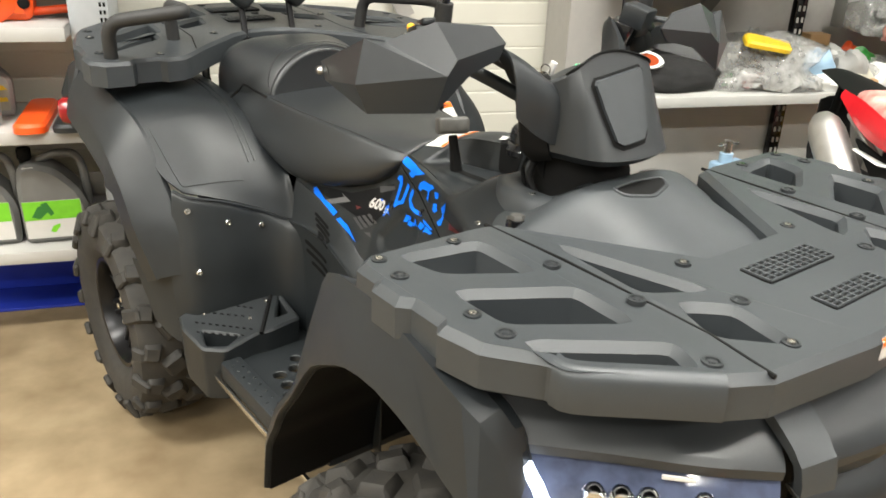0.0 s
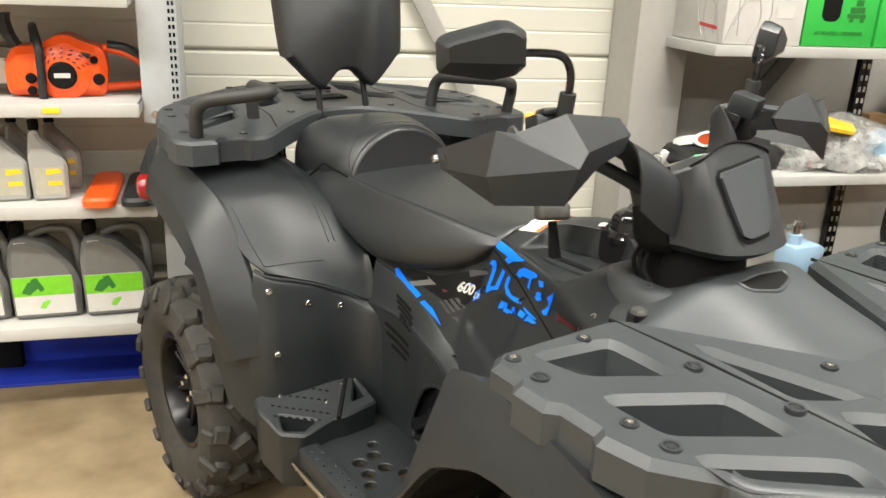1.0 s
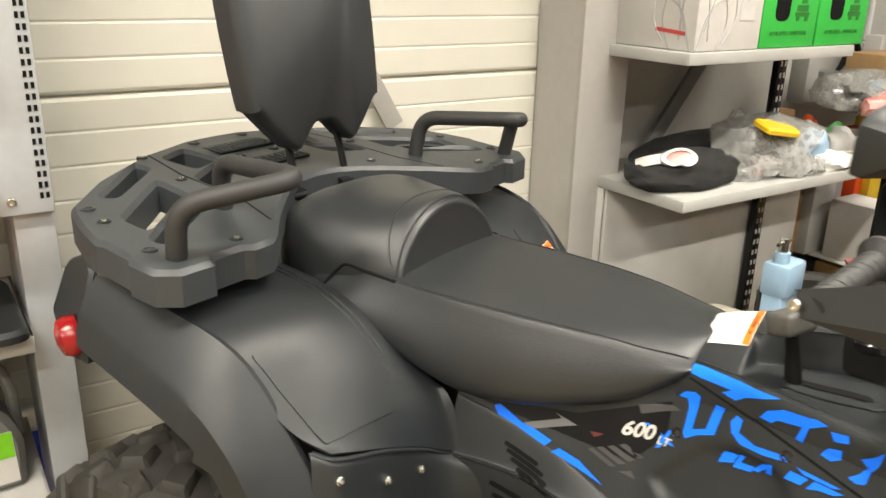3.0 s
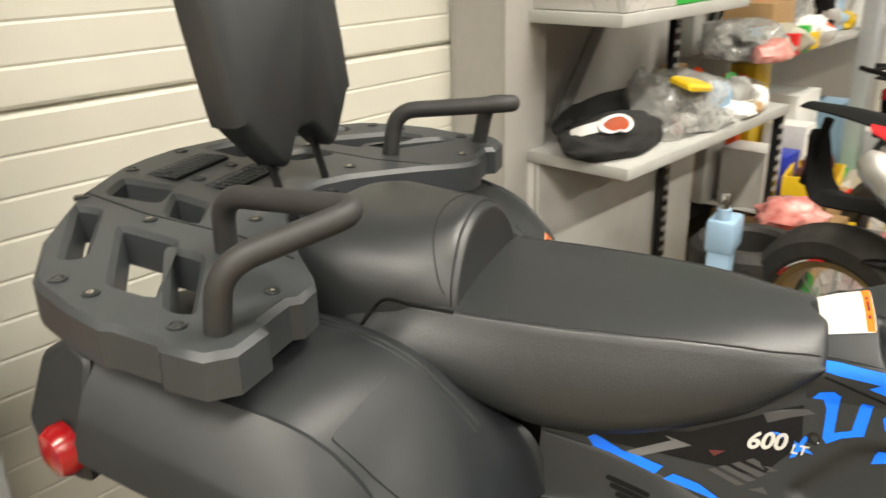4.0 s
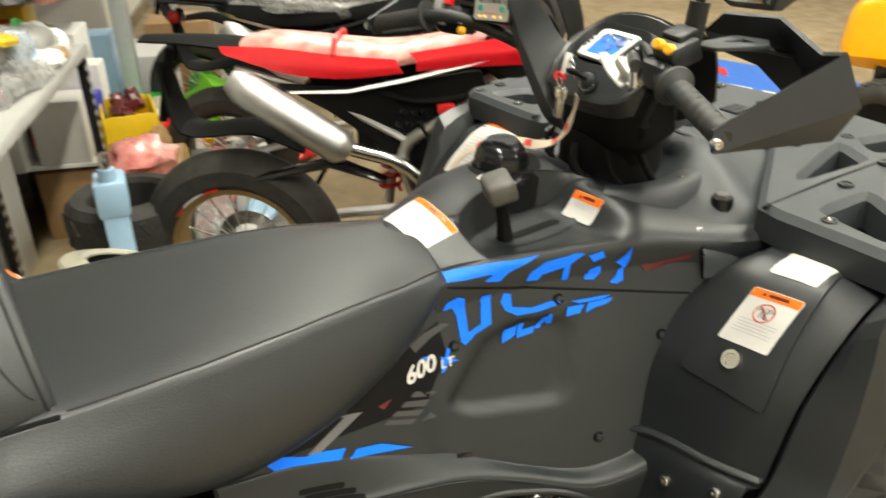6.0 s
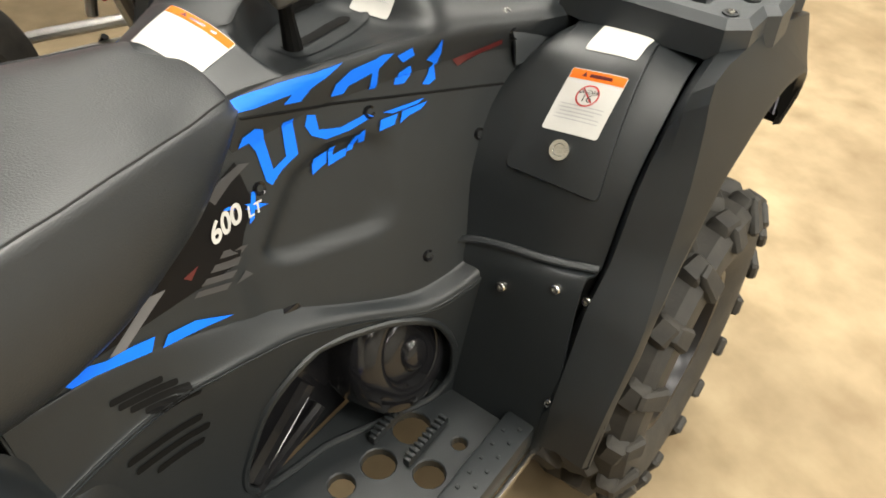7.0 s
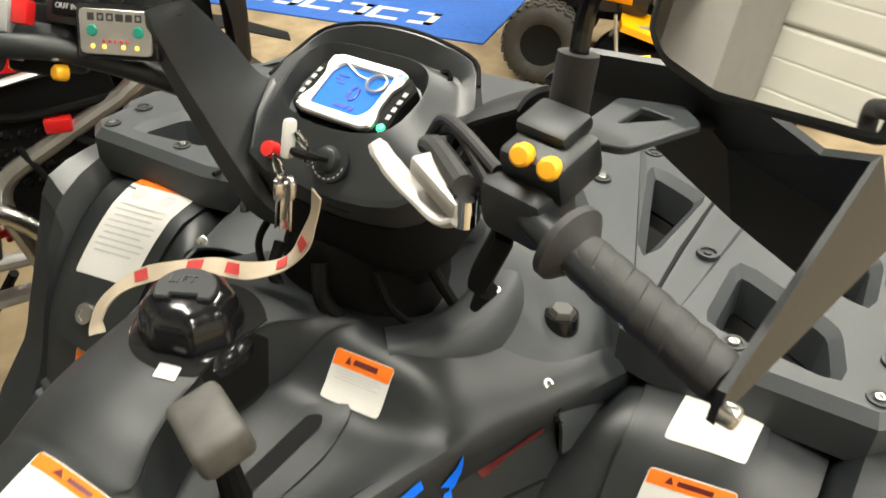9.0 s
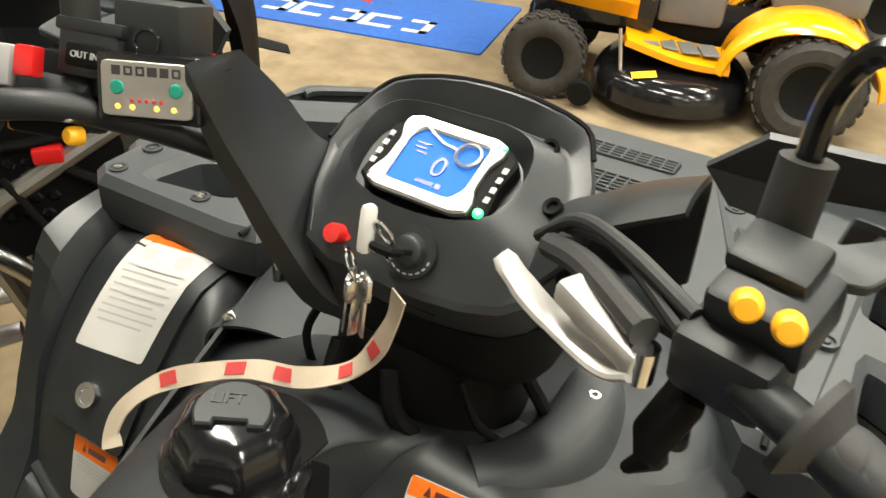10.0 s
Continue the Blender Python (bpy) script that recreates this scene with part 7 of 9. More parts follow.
def chainsaw(m):
    t = thing("chainsaw", m, "orange chainsaw with black handles standing on the shelf", "chainsaw")
    body = round_poly([(-.125, .005), (.155, .0), (.165, .085), (.155, .150), (.10, .165), (.055, .19), (.02, .185), (-.03, .155), (-.105, .150), (-.130, .09)], .022, 3)
    part("body", slab_bm(body, -.085, .085, .022), M["saw"], t, "orange engine cover")
    b = bmesh.new()
    spin(b, [(0, .008), (.036, .008), (.040, .004), (.042, 0)], 32)
    bs = bmesh.new()
    spin(bs, [(0, .020), (.030, .019), (.066, .012), (.084, .002), (.086, -.01)], 32)
    part("starter_cover", bs, M["saw"], t, "domed orange starter cover", m=pose(.035, -.085, .076, 90, 0, 0))
    bd = part("badge", b, M["void"], t, "round black badge", m=pose(.035, -.104, .070, 90, 0, 0))
    b = bmesh.new()
    tbox(b, (.046, .014, .002), pose(0, 0, .009), 0)
    part("badge_mark", b, M["white"], bd)
    b = bmesh.new()
    for k in range(7):
        for j in range(3):
            a = radians(25 + 21 * k)
            r = .054 + .013 * j
            tbox(b, (.011, .002, .0035), pose(.035 + r * math.cos(a), -.1045 + .012 * (r - .05) / .03, .070 + r * math.sin(a), 0, -math.degrees(a) + 60, 0), 0)
    part("vent_slots", b, M["decal_red"], t)
    b = bmesh.new()
    tube(b, fillet_path([(-.025, -.105, .0), (-.022, -.108, .16), (-.04, -.06, .205), (-.055, .07, .205), (-.055, .09, .09)], .04), .013, 12)
    part("front_handle", b, M["body_dark"], t, "black front handle")
    b = bmesh.new()
    loft(b, [[(x + a, y0, z) for a, y0 in ((-w, -.04), (w, -.04), (w, .06), (-w, .06))] for x, z, w in ((-.085, .13, .010), (-.115, .175, .012), (-.128, .22, .014), (-.122, .245, .010))], 3)
    part("hand_guard", b, M["body_dark"], t, "black chain brake guard")
    b = bmesh.new()
    tube(b, fillet_path([(.15, 0, .145), (.21, 0, .135), (.275, 0, .098), (.285, 0, .03), (.15, 0, .018)], .03), .014, 12)
    part("rear_handle", b, M["saw"], t, "orange rear handle loop")
    b = bmesh.new()
    tube(b, [(.165, 0, .153), (.215, 0, .145), (.275, 0, .112)], .016, 10)
    part("rear_grip", b, M["body_dark"], t, "black rear grip")
    for x, z, r in ((-.055, .060, .016), (-.055, .022, .014), (.138, .056, .018), (.128, .115, .012)):
        b = bmesh.new()
        spin(b, [(0, .008), (r * .7, .008), (r, .004), (r, 0)], 18)
        part("knob", b, M["void"], t, m=pose(x, -.088, z, 90, 0, 0))
    b = bmesh.new()
    plate(b, round_poly([(-.52, -.030), (-.12, -.040), (-.12, .040), (-.52, .030)], .03, 4), (), -.003, .003, .001)
    bmesh.ops.transform(b, matrix=Matrix.Translation((0, -.04, .075)) @ Matrix.Rotation(radians(90), 4, "X"), verts=b.verts)
    part("guide_bar", b, M["alu"], t, "silver guide bar")
    b = bmesh.new()
    for k in range(34):
        tbox(b, (.008, .006, .009), pose(-.50 + .0115 * k, -.04, .118 - .0002 * k), .001, 1)
    part("chain", b, M["steel"], t, "saw chain")
    b = bmesh.new()
    tbox(b, (.07, .02, .018), pose(.085, -.078, .132, 0, 10, 0), .005)
    part("trigger", b, M["body_dark"], t)
    return t


chainsaw(ROOM @ pose(-0.805, -0.235, 1.062, 0, 0, 5))
b = bmesh.new()
plate(b, round_poly([(-.25, -.05), (.10, -.05), (.16, 0), (.10, .05), (-.25, .05)], .03, 3), (), 0, .03, .008)
solo("bar_cover", b, M["saw"], ROOM @ pose(-1.10, -.36, 1.061, 0, 0, -3), "flat orange chainsaw bar cover lying on the shelf", "bar cover", "chainsaw bar covers")
chainsaw(ROOM @ pose(-0.86, -0.235, 1.387, 0, 0, 5))


# ---- grey shelving right of the column ----
bench = thing("storage_rack", ROOM.copy(), "grey shelving with black perforated posts", "shelving")
for z, v0, u1 in ((0.838, -.615, 2.60), (1.290, -.570, 2.2)):
    b = bmesh.new()
    box(b, 1.335, u1, v0, -.06, z - .008, z, .002)
    s1 = part("shelf_board", b, M["shelf_grey"], bench, "grey enamelled shelf board")
    b = bmesh.new()
    box(b, 1.335, u1, v0 - .004, v0 + .006, z - .038, z, .003)
    part("front_lip", b, M["shelf_grey"], s1)
    b = bmesh.new()
    box(b, 1.333, 1.343, v0, -.06, z - .038, z, .003)
    part("end_lip", b, M["shelf_grey"], s1)
for u, v, z0, z1 in ((2.18, -.315, 0, 2.4), (1.50, -.06, 0, 1.28), (2.58, -.605, 0, .80)):
    b = bmesh.new()
    box(b, u - .025, u + .025, v - .0, v + .03, z0, z1, .002)
    pst = part("post", b, M["gloss"], bench, "black perforated post")
    b = bmesh.new()
    n = int((z1 - z0) / .045)
    for k in range(n):
        for j in (-1, 1):
            tbox(b, (.010, .002, .020), pose(u + .011 * j, v - .0008, z0 + .03 + .045 * k), 0)
    tagged(part("slot_strip", b, M["column"], pst), kind="stuff")
for nm, bx in (("back_panel", (1.345, 2.50, -.275, -.262, .0, .798)), ("end_panel", (1.336, 1.344, -.262, -.08, .0, .798)), ("low_shelf", (2.64, 3.25, -.58, -.08, .33, .345))):
    b = bmesh.new()
    box(b, *bx, .002)
    part(nm, b, M["sheet"], bench, "grey sheet panel")
b = bmesh.new()
tbox(b, (.06, .02, .62), pose(1.86, -.10, 1.06, 0, 38, 0), .003)
part("strut", b, M["can"], bench, "dark diagonal strut")
b = bmesh.new()
box(b, 1.44, 6.0, -.04, -.012, 0.1, 3.6)
room_part("wall_lining", b, M["column"], "pale grey wall lining behind the shelving")


def card_box(name, u0, u1, v0, v1, z, h, material, lab, group=""):
    t = thing(name, ROOM @ pose((u0 + u1) / 2, (v0 + v1) / 2, z), lab, "box", group)
    w, d = (u1 - u0) / 2, (v1 - v0) / 2
    b = bmesh.new()
    box(b, -w, w, -d, d, 0, h, .004)
    part("carton", b, M[material], t)
    return t, w, d


t, w, d = card_box("helmet_box", 1.36, 1.665, -.565, -.20, 1.292, .30, "card", "white carton with grey line pattern, on the shelf")
b = bmesh.new()
for pts in ([(-.15, .0), (-.10, .12), (-.02, .16)], [(-.15, .24), (-.11, .15), (-.10, .03)], [(-.06, .0), (-.02, .09), (-.05, .20), (-.10, .29)], [(-.03, .02), (.02, .10), (.0, .22), (-.03, .29)],
            [(.14, .27), (.07, .16), (.09, .29)], [(-.12, .06), (-.08, .16), (-.04, .24)]):
    tube(b, smooth_path([(x, -d - .0005, z) for x, z in pts], 6), .0035, 6, flat=.3)
    tube(b, smooth_path([(-w - .0005, -d + .02 + (x + .15) * .9, z) for x, z in pts], 6), .0035, 6, flat=.3)
part("line_pattern", b, M["ink"], t, "grey line pattern")
b = bmesh.new()
tbox(b, (.07, .002, .090), pose(.075, -d - .001, .135), 0)
lb = part("address_label", b, M["white"], t, "white address label")
b = bmesh.new()
tbox(b, (.016, .001, .018), pose(.075, -d - .0024, .16), 0)
part("label_print", b, M["floor_blue"], lb)
b = bmesh.new()
tbox(b, (.002, .12, .012), pose(-w - .001, -d + .10, .055, 4, 0, 0), 0)
part("red_print", b, M["red_ink"], t, "red line of print")
for k in range(2):
    t, w, d = card_box("cover_box", 1.675 + .30 * k, 1.965 + .30 * k, -.56, -.25, 1.292, .21, "green_box", "bright green carton with a cut-out, on the shelf", "green cover cartons")
    part("lettering", text_bm("ATVKAPELL UNIVERSAL", .019, pose(.0, -d - .001, .045, 90, 0, 0)), M["green_paint"], t, "dark printed words")
    b = bmesh.new()
    plate(b, round_poly(rect(.075, .10), .03, 4), (), 0, .0015, .0004)
    bmesh.ops.transform(b, matrix=pose(-.045, -d - .0002, .135, 90, 0, 0), verts=b.verts)
    part("cut_out", b, M["void"], t, "dark cut-out")
    b = bmesh.new()
    for x, z, ww, hh in ((.06, .125, .06, .02), (.06, .105, .075, .014), (.04, .092, .016, .016), (.085, .092, .016, .016), (.065, .15, .03, .02)):
        tbox(b, (ww, .001, hh), pose(x, -d - .001, z), 0)
    part("pictogram", b, M["green_paint"], t, "dark vehicle pictogram")


def lump(name, at, size, material, lab, cat, seed, rough=.25, group="", squash=.6, n=3, m0=ROOM):
    """A crumpled soft thing: a ball pushed about by noise, flat underneath."""
    b = bmesh.new()
    bmesh.ops.create_icosphere(b, subdivisions=n, radius=1)
    for v in b.verts:
        k = 1 + rough * noise.noise(v.co * 1.7 + Vector((seed, 0, 0))) + rough * .6 * noise.noise(v.co * 4.5 + Vector((0, seed, 0)))
        v.co *= k
        v.co.z = max(v.co.z, -squash)
        v.co = Vector((v.co.x * size[0], v.co.y * size[1], (v.co.z + squash) * size[2] / (1 + squash)))
    return solo(name, b, M[material], m0 @ pose(*at), lab, cat, group, "", 50)


BZ = .839
lump("black_bag", (1.52, -.45, BZ), (.26, .12, .115), "cloth", "black rolled cloth bag lying on the grey shelf", "bag", 3.1, .12, "", .6, 4)
lump("black_bag", (1.80, -.27, BZ), (.32, .11, .125), "cloth", "folded black cloth bag on the grey shelf", "bag", 7.7, .14, "", .6, 4)
lump("parts_bag", (1.86, -.46, BZ), (.19, .12, .10), "film", "clear bag with small coloured parts on the shelf", "bag", 1.3, .35)
for k, (u, v, c) in enumerate(((1.78, -.46, "green_box"), (1.86, -.50, "red"), (1.93, -.47, "saw"), (1.90, -.40, "pale"), (1.83, -.40, "alu"))):
    b = bmesh.new()
    tbox(b, (.05, .04, .05), pose(0, 0, .026), .008)
    solo("small_part", b, M[c], ROOM @ pose(u, v, BZ, 0, 0, 30 * k), "small coloured plastic part in a bag", "part", "small coloured parts")
lump("wrapped_fairing", (1.96, -.42, BZ), (.28, .17, .20), "film", "clear plastic wrap round a yellow part", "bag", 5.5, .3)
b = bmesh.new()
plate(b, round_poly([(-.14, -.05), (.08, -.07), (.16, .03), (-.06, .06)], .03, 3), (), 0, .022, .008)
solo("yellow_fairing", b, M["crate"], ROOM @ pose(1.88, -.52, BZ + .165, 14, 8, 10), "yellow plastic fairing in clear wrap", "fairing")
for k, (u, v, sx, sy_, sz, c, lab) in enumerate(((2.60, -.40, .22, .16, .15, "film", "crumpled clear bag of parts on the shelf"), (2.78, -.50, .15, .10, .12, "putty", "beige wrapped part on the shelf"), (2.90, -.30, .20, .14, .20, "film", "tall clear plastic wrap on the shelf"),
                                             (3.10, -.46, .18, .12, .12, "pale", "crumpled white paper on the shelf"), (2.22, -.54, .12, .07, .07, "pale", "folded white paper on the shelf"), (2.52, -.55, .13, .06, .08, "pink_film", "pink wrapped part on the shelf"))):
    lump("wrapped_part", (u, v, BZ if u < 2.5 else 1.019), (sx, sy_, sz), c, lab, "wrapped part", 20.3 + 3.7 * k, .34, "wrapped parts on the shelf")
for k, (u, v, a_, b_, h_, c) in enumerate(((2.35, -.22, .10, .07, .16, "brown"), (2.50, -.20, .08, .08, .22, "bottle"), (2.66, -.18, .12, .09, .12, "can"), (2.70, -.56, .05, .05, .09, "red"), (2.95, -.54, .08, .06, .07, "crate"), (3.02, -.20, .10, .08, .26, "shelf"), (3.18, -.25, .09, .09, .18, "stand"), (2.82, -.56, .05, .04, .11, "green_box"))):
    card_box("small_carton", u - a_ / 2, u + a_ / 2, v - b_ / 2, v + b_ / 2, BZ if u < 2.5 else 1.019, h_, c, "small stored packet among wraps on the shelf", "packets on the shelf")
for k, (u, v, sx, sy_, sz, c, lab) in enumerate(((1.96, -.53, .07, .05, .07, "can", "small dark part on the shelf"), (2.06, -.56, .08, .05, .06, "film", "small clear packet on the shelf"), (2.30, -.57, .09, .04, .05, "brown", "small brown packet on the shelf"), (2.42, -.54, .07, .06, .10, "pale", "white crumpled packet on the shelf"),
                                             (2.62, -.55, .10, .05, .06, "void", "small black part on the shelf"), (2.78, -.57, .08, .04, .07, "stand", "pale blue packet on the shelf"), (2.88, -.55, .06, .05, .08, "red", "small red packet on the shelf"), (3.04, -.56, .09, .05, .06, "putty", "beige packet on the shelf"), (3.18, -.55, .08, .05, .10, "film", "clear packet on the shelf"))):
    lump("small_packet", (u, min(v, -.54) if u < 2.5 else max(v, -.42), BZ if u < 2.5 else 1.019), (sx, sy_, sz), c, lab, "packet", 71.3 + 4.1 * k, .4, "small packets on the shelf")
lump("tin_bag", (2.42, -.42, BZ), (.20, .15, .12), "film", "crumpled clear bag on the shelf", "bag", 9.1, .35)
lump("beige_bag", (2.32, -.50, BZ), (.16, .10, .08), "putty", "beige padded bag on the shelf", "bag", 2.9, .25)
for k, (u, v, z, a_, b_, h_, c) in enumerate(((2.74, -.43, .346, .18, .2, .26, "card"), (2.95, -.44, .346, .18, .2, .20, "floor_blue"), (3.14, -.44, .346, .14, .2, .30, "pale"), (2.80, -.42, 0, .24, .26, .30, "brown"), (3.08, -.42, 0, .22, .26, .22, "green_box"))):
    card_box("stored_box", u - a_ / 2, u + a_ / 2, v - b_ / 2, v + b_ / 2, z, h_, c, "stored box under the grey shelf", "stored boxes under the shelf")
# goggles on the bag
gog = thing("goggles", ROOM @ pose(1.40, -.525, .952, -20, 0, -30) @ Matrix.Scale(.68, 4), "white-framed ski goggles with an orange lens on a bag", "goggles")
b = bmesh.new()
ov = [(.085 * math.cos(a) * (1 + .06 * math.cos(2 * a)), .046 * math.sin(a) - (.014 * math.exp(-(math.cos(a) * 4) ** 2) if math.sin(a) < 0 else 0) * -1) for a in (2 * math.pi * k / 28 for k in range(28))]
loft(b, [[(x * s_, y0 + x * x * 3.0, z * s_) for x, z in ov] for s_, y0 in ((.74, -.036), (1.0, -.032), (1.04, .012), (.72, .014), (.70, -.026))], 1, 1, cap=False)
part("goggle_rim", b, M["bike_white"], gog, "white frame")
b = bmesh.new()
loft(b, [[(x * .76, -.032 + x * x * 3.0, z * .76) for x, z in ov], [(x * .76, -.024 + x * x * 3.0, z * .76) for x, z in ov]])
part("lens", b, M["goggle"], gog, "orange lens")
b = bmesh.new()
shell(b, [[(-.078, .006, z), (-.110, .016, z - .004), (-.150, .040, z - .010), (-.185, .085, z - .02)] for z in (.024, 0, -.024)], 2, 3, .003)
part("strap", b, M["pale"], gog, "pale strap")

# things on the floor by the shelving
def loose_tyre(u, v, z, r, w, lab="black road tyre lying in a stack on the floor"):
    b = bmesh.new()
    h = w / 2
    spin(b, [(r * .62, -h * .8), (r * .68, -h), (r * .86, -h), (r * .97, -h * .7), (r, 0), (r * .97, h * .7), (r * .86, h), (r * .68, h), (r * .62, h * .8)], 40, close=True)
    ty = solo("loose_tyre", b, M["rubber"], ROOM @ pose(u, v, z + h), lab, "tyre", "loose tyres by the shelving")
    b = bmesh.new()
    tbox(b, (.006, .022, w * .32), Matrix.Identity(4), .001, 1)
    me = mesh_of("tread_block", b, M["rubber"])
    for k in range(30):
        tb = new("tread_block", me)
        tb.parent = ty
        tb.matrix_basis = Matrix.Rotation(2 * math.pi * k / 30, 4, "Z") @ Matrix.Translation((r * .992, 0, h * .3 * (1 if k % 2 else -1))) @ Matrix.Rotation(.5 * (1 if k % 2 else -1), 4, "X")


for k in range(3):
    loose_tyre(1.86 + .01 * k, -.80, .168 * k, .20, .165)
loose_tyre(1.40, -.80, 0, .19, .20, "black tyre standing low under beige parts")
bk_ = thing("beige_bucket", ROOM @ pose(1.40, -.78, .245, 14, 12, 0), "beige plastic bucket with a dark opening on a tyre", "bucket")
b = bmesh.new()
spin(b, [(0, 0), (.10, 0), (.115, .02), (.140, .17), (.150, .20), (.156, .215), (.150, .225), (.10, .240), (.085, .232), (.085, .10), (0, .10)], 32)
part("tub", b, M["putty"], bk_)
b = bmesh.new()
spin(b, [(0, .104), (.083, .104), (.083, .228), (.080, .228), (.080, .108), (0, .108)], 28)
part("opening", b, M["void"], bk_, "dark hollow")
lump("paper_bag", (1.16, -.60, .0), (.11, .09, .56), "pale", "crumpled white paper bag on the floor", "bag", 8.3, .16, "", .9)
lump("dark_bag", (1.24, -.90, .0), (.14, .11, .44), "film", "crumpled clear plastic bag on the floor", "bag", 6.6, .3, "", .9)
st = thing("blue_stand", ROOM @ pose(1.60, -.82, 0, 0, 0, 10), "light blue steel stand with a clamp on top", "stand")
b = bmesh.new()
box(b, -.040, .040, -.035, .035, .012, .56, .006)
part("post", b, M["stand"], st)
b = bmesh.new()
tbox(b, (.13, .13, .012), pose(0, 0, .006), .003)
part("foot_plate", b, M["stand"], st)
b = bmesh.new()
tbox(b, (.13, .09, .11), pose(.02, 0, .60), .012)
tbox(b, (.05, .05, .20), pose(.085, 0, .54, 0, 8, 0), .010)
tube(b, [(-.01, 0, .64), (-.01, 0, .69)], .024, 12)
part("clamp", b, M["stand"], st)
b = bmesh.new()
tube(b, [(-.01, 0, .685), (-.01, 0, .735)], .015, 12)
tube(b, [(-.055, 0, .722), (.035, 0, .722)], .006, 8)
part("clamp_screw", b, M["steel"], st, "bright clamp screw with a cross handle")
b = bmesh.new()
tbox(b, (.035, .002, .030), pose(.085, -.0265, .60), .0)
part("sticker", b, M["red"], st)
# crates, wraps and boxes further along the wall
cr = thing("yellow_crate", ROOM @ pose(2.90, -.66, .36, 0, 0, 12), "yellow plastic crate holding brown chain", "crate")
b = bmesh.new()
for x0, x1, y0, y1, z0, z1 in ((-.16, .16, -.11, .11, 0, .01), (-.16, .16, -.11, -.10, .01, .14), (-.16, .16, .10, .11, .01, .14), (-.16, -.15, -.10, .10, .01, .14), (.15, .16, -.10, .10, .01, .14)):
    box(b, x0, x1, y0, y1, z0, z1, .002)
part("tub", b, M["crate"], cr)
b = bmesh.new()
for k in range(12):
    tbox(b, (.07, .05, .04), pose(-.10 + .02 * k, .04 * math.sin(k * 2.1), .13 + .012 * (k % 3), 20 * k, 10 * k, 40 * k), .008, 1)
part("heaped_chain", b, M["decal_red"], cr)
card_box("brown_box", 2.72, 3.10, -.80, -.50, 0, .358, "brown", "brown carton under a yellow crate on the floor")
lump("pink_wrap", (2.75, -1.02, 0), (.32, .22, .30), "pink_film", "heap of pink bubble wrap on the floor", "wrap", 11.2, .3)
lump("pale_wrap", (2.35, -.95, 0), (.24, .18, .26), "film", "heap of clear plastic wrap on the floor", "wrap", 12.9, .35)
for k, (u, v, z, sx, sy_, sz, c, lab) in enumerate(((2.05, -.72, 0, .16, .12, .20, "floor_blue", "blue cloth heap on the floor"), (2.55, -.70, 0, .20, .14, .30, "pale", "crumpled white paper on the floor"), (2.98, -1.22, 0, .22, .16, .16, "green", "green plastic bag on the floor"),
                                                 (2.15, -1.12, 0, .16, .13, .14, "film", "crumpled clear wrap on the floor"), (3.25, -1.05, 0, .20, .18, .26, "card", "white paper heap on the floor"), (3.5, -1.30, 0, .22, .18, .20, "red", "red plastic bag on the floor"), (2.42, -1.22, 0, .12, .10, .16, "can", "dark grey plastic part on the floor"))):
    lump("floor_clutter", (u, v, z), (sx, sy_, sz), c, lab, "clutter", 40.1 + 2.9 * k, .36, "clutter by the wall")
card_box("brown_box", 2.22, 2.58, -.92, -.66, 0, .42, "brown", "brown carton standing before the grey shelf")
lump("pink_wrap", (2.30, -.79, .422), (.17, .12, .12), "pink_film", "pink bubble wrap heaped on a carton", "wrap", 31.7, .36)
card_box("stored_box", 2.64, 2.98, -.90, -.64, 0, .34, "crate", "yellow plastic bin before the grey shelf")
for k, (u, v) in enumerate(((2.71, -.80), (2.80, -.74), (2.89, -.80), (2.84, -.84))):
    lump("oil_packet", (u, v, .342), (.05, .045, .11), "red" if k % 2 else "brown", "small dark red packet on a yellow bin", "packet", 33.1 + k, .3, "packets on the yellow bin")
for k, (u, v, sx, sy_, sz, c, lab) in enumerate(((3.16, -.80, .17, .13, .46, "pale", "tall crumpled white paper on the floor"), (2.02, -.88, .15, .12, .30, "film", "clear plastic wrap heaped on the floor"), (3.42, -.78, .18, .14, .38, "saw", "orange plastic bag on the floor"), (2.86, -1.00, .14, .10, .22, "pink_film", "pink plastic wrap on the floor"),
                                                 (2.50, -1.06, .12, .09, .18, "pale", "white crumpled packet on the floor"), (3.30, -1.22, .15, .11, .24, "stand", "pale blue plastic bag on the floor"), (3.70, -.95, .20, .16, .40, "green", "green plastic bag on the floor"))):
    lump("floor_clutter", (u, v, 0), (sx, sy_, sz), c, lab, "clutter", 90.3 + 3.3 * k, .40, "clutter by the wall")
lump("green_bag", (2.12, -.70, 0), (.16, .14, .28), "green", "green and white plastic bag on the floor", "bag", 14.4, .25)
for u, v, w_, d_, h_, c, lab in ((3.6, -.6, .5, .28, .30, "green_box", "green carton on the floor"), (3.75, -.95, .5, .2, .12, "saw", "orange carton on the floor"), (3.4, -.30, .30, .25, .75, "pale", "pale plastic drum by the wall"),
                                 (4.3, -.5, .5, .4, .45, "card", "white carton on the floor"), (4.9, -.7, .35, .4, .5, "brown", "brown carton on the floor"), (3.95, -.35, .2, .2, .62, "stand", "pale blue plastic bin by the wall")):
    card_box("stored_box", u - w_ / 2, u + w_ / 2, v - d_ / 2, v + d_ / 2, 0, h_, c, lab, "stored boxes along the wall")
t, w, d = card_box("brown_box", 2.72, 2.96, -.46, -.24, 1.02, .20, "brown", "small brown carton on the far shelf")
b = bmesh.new()
box(b, 2.64, 6.0, -.50, -.06, .985, 1.018, .004)
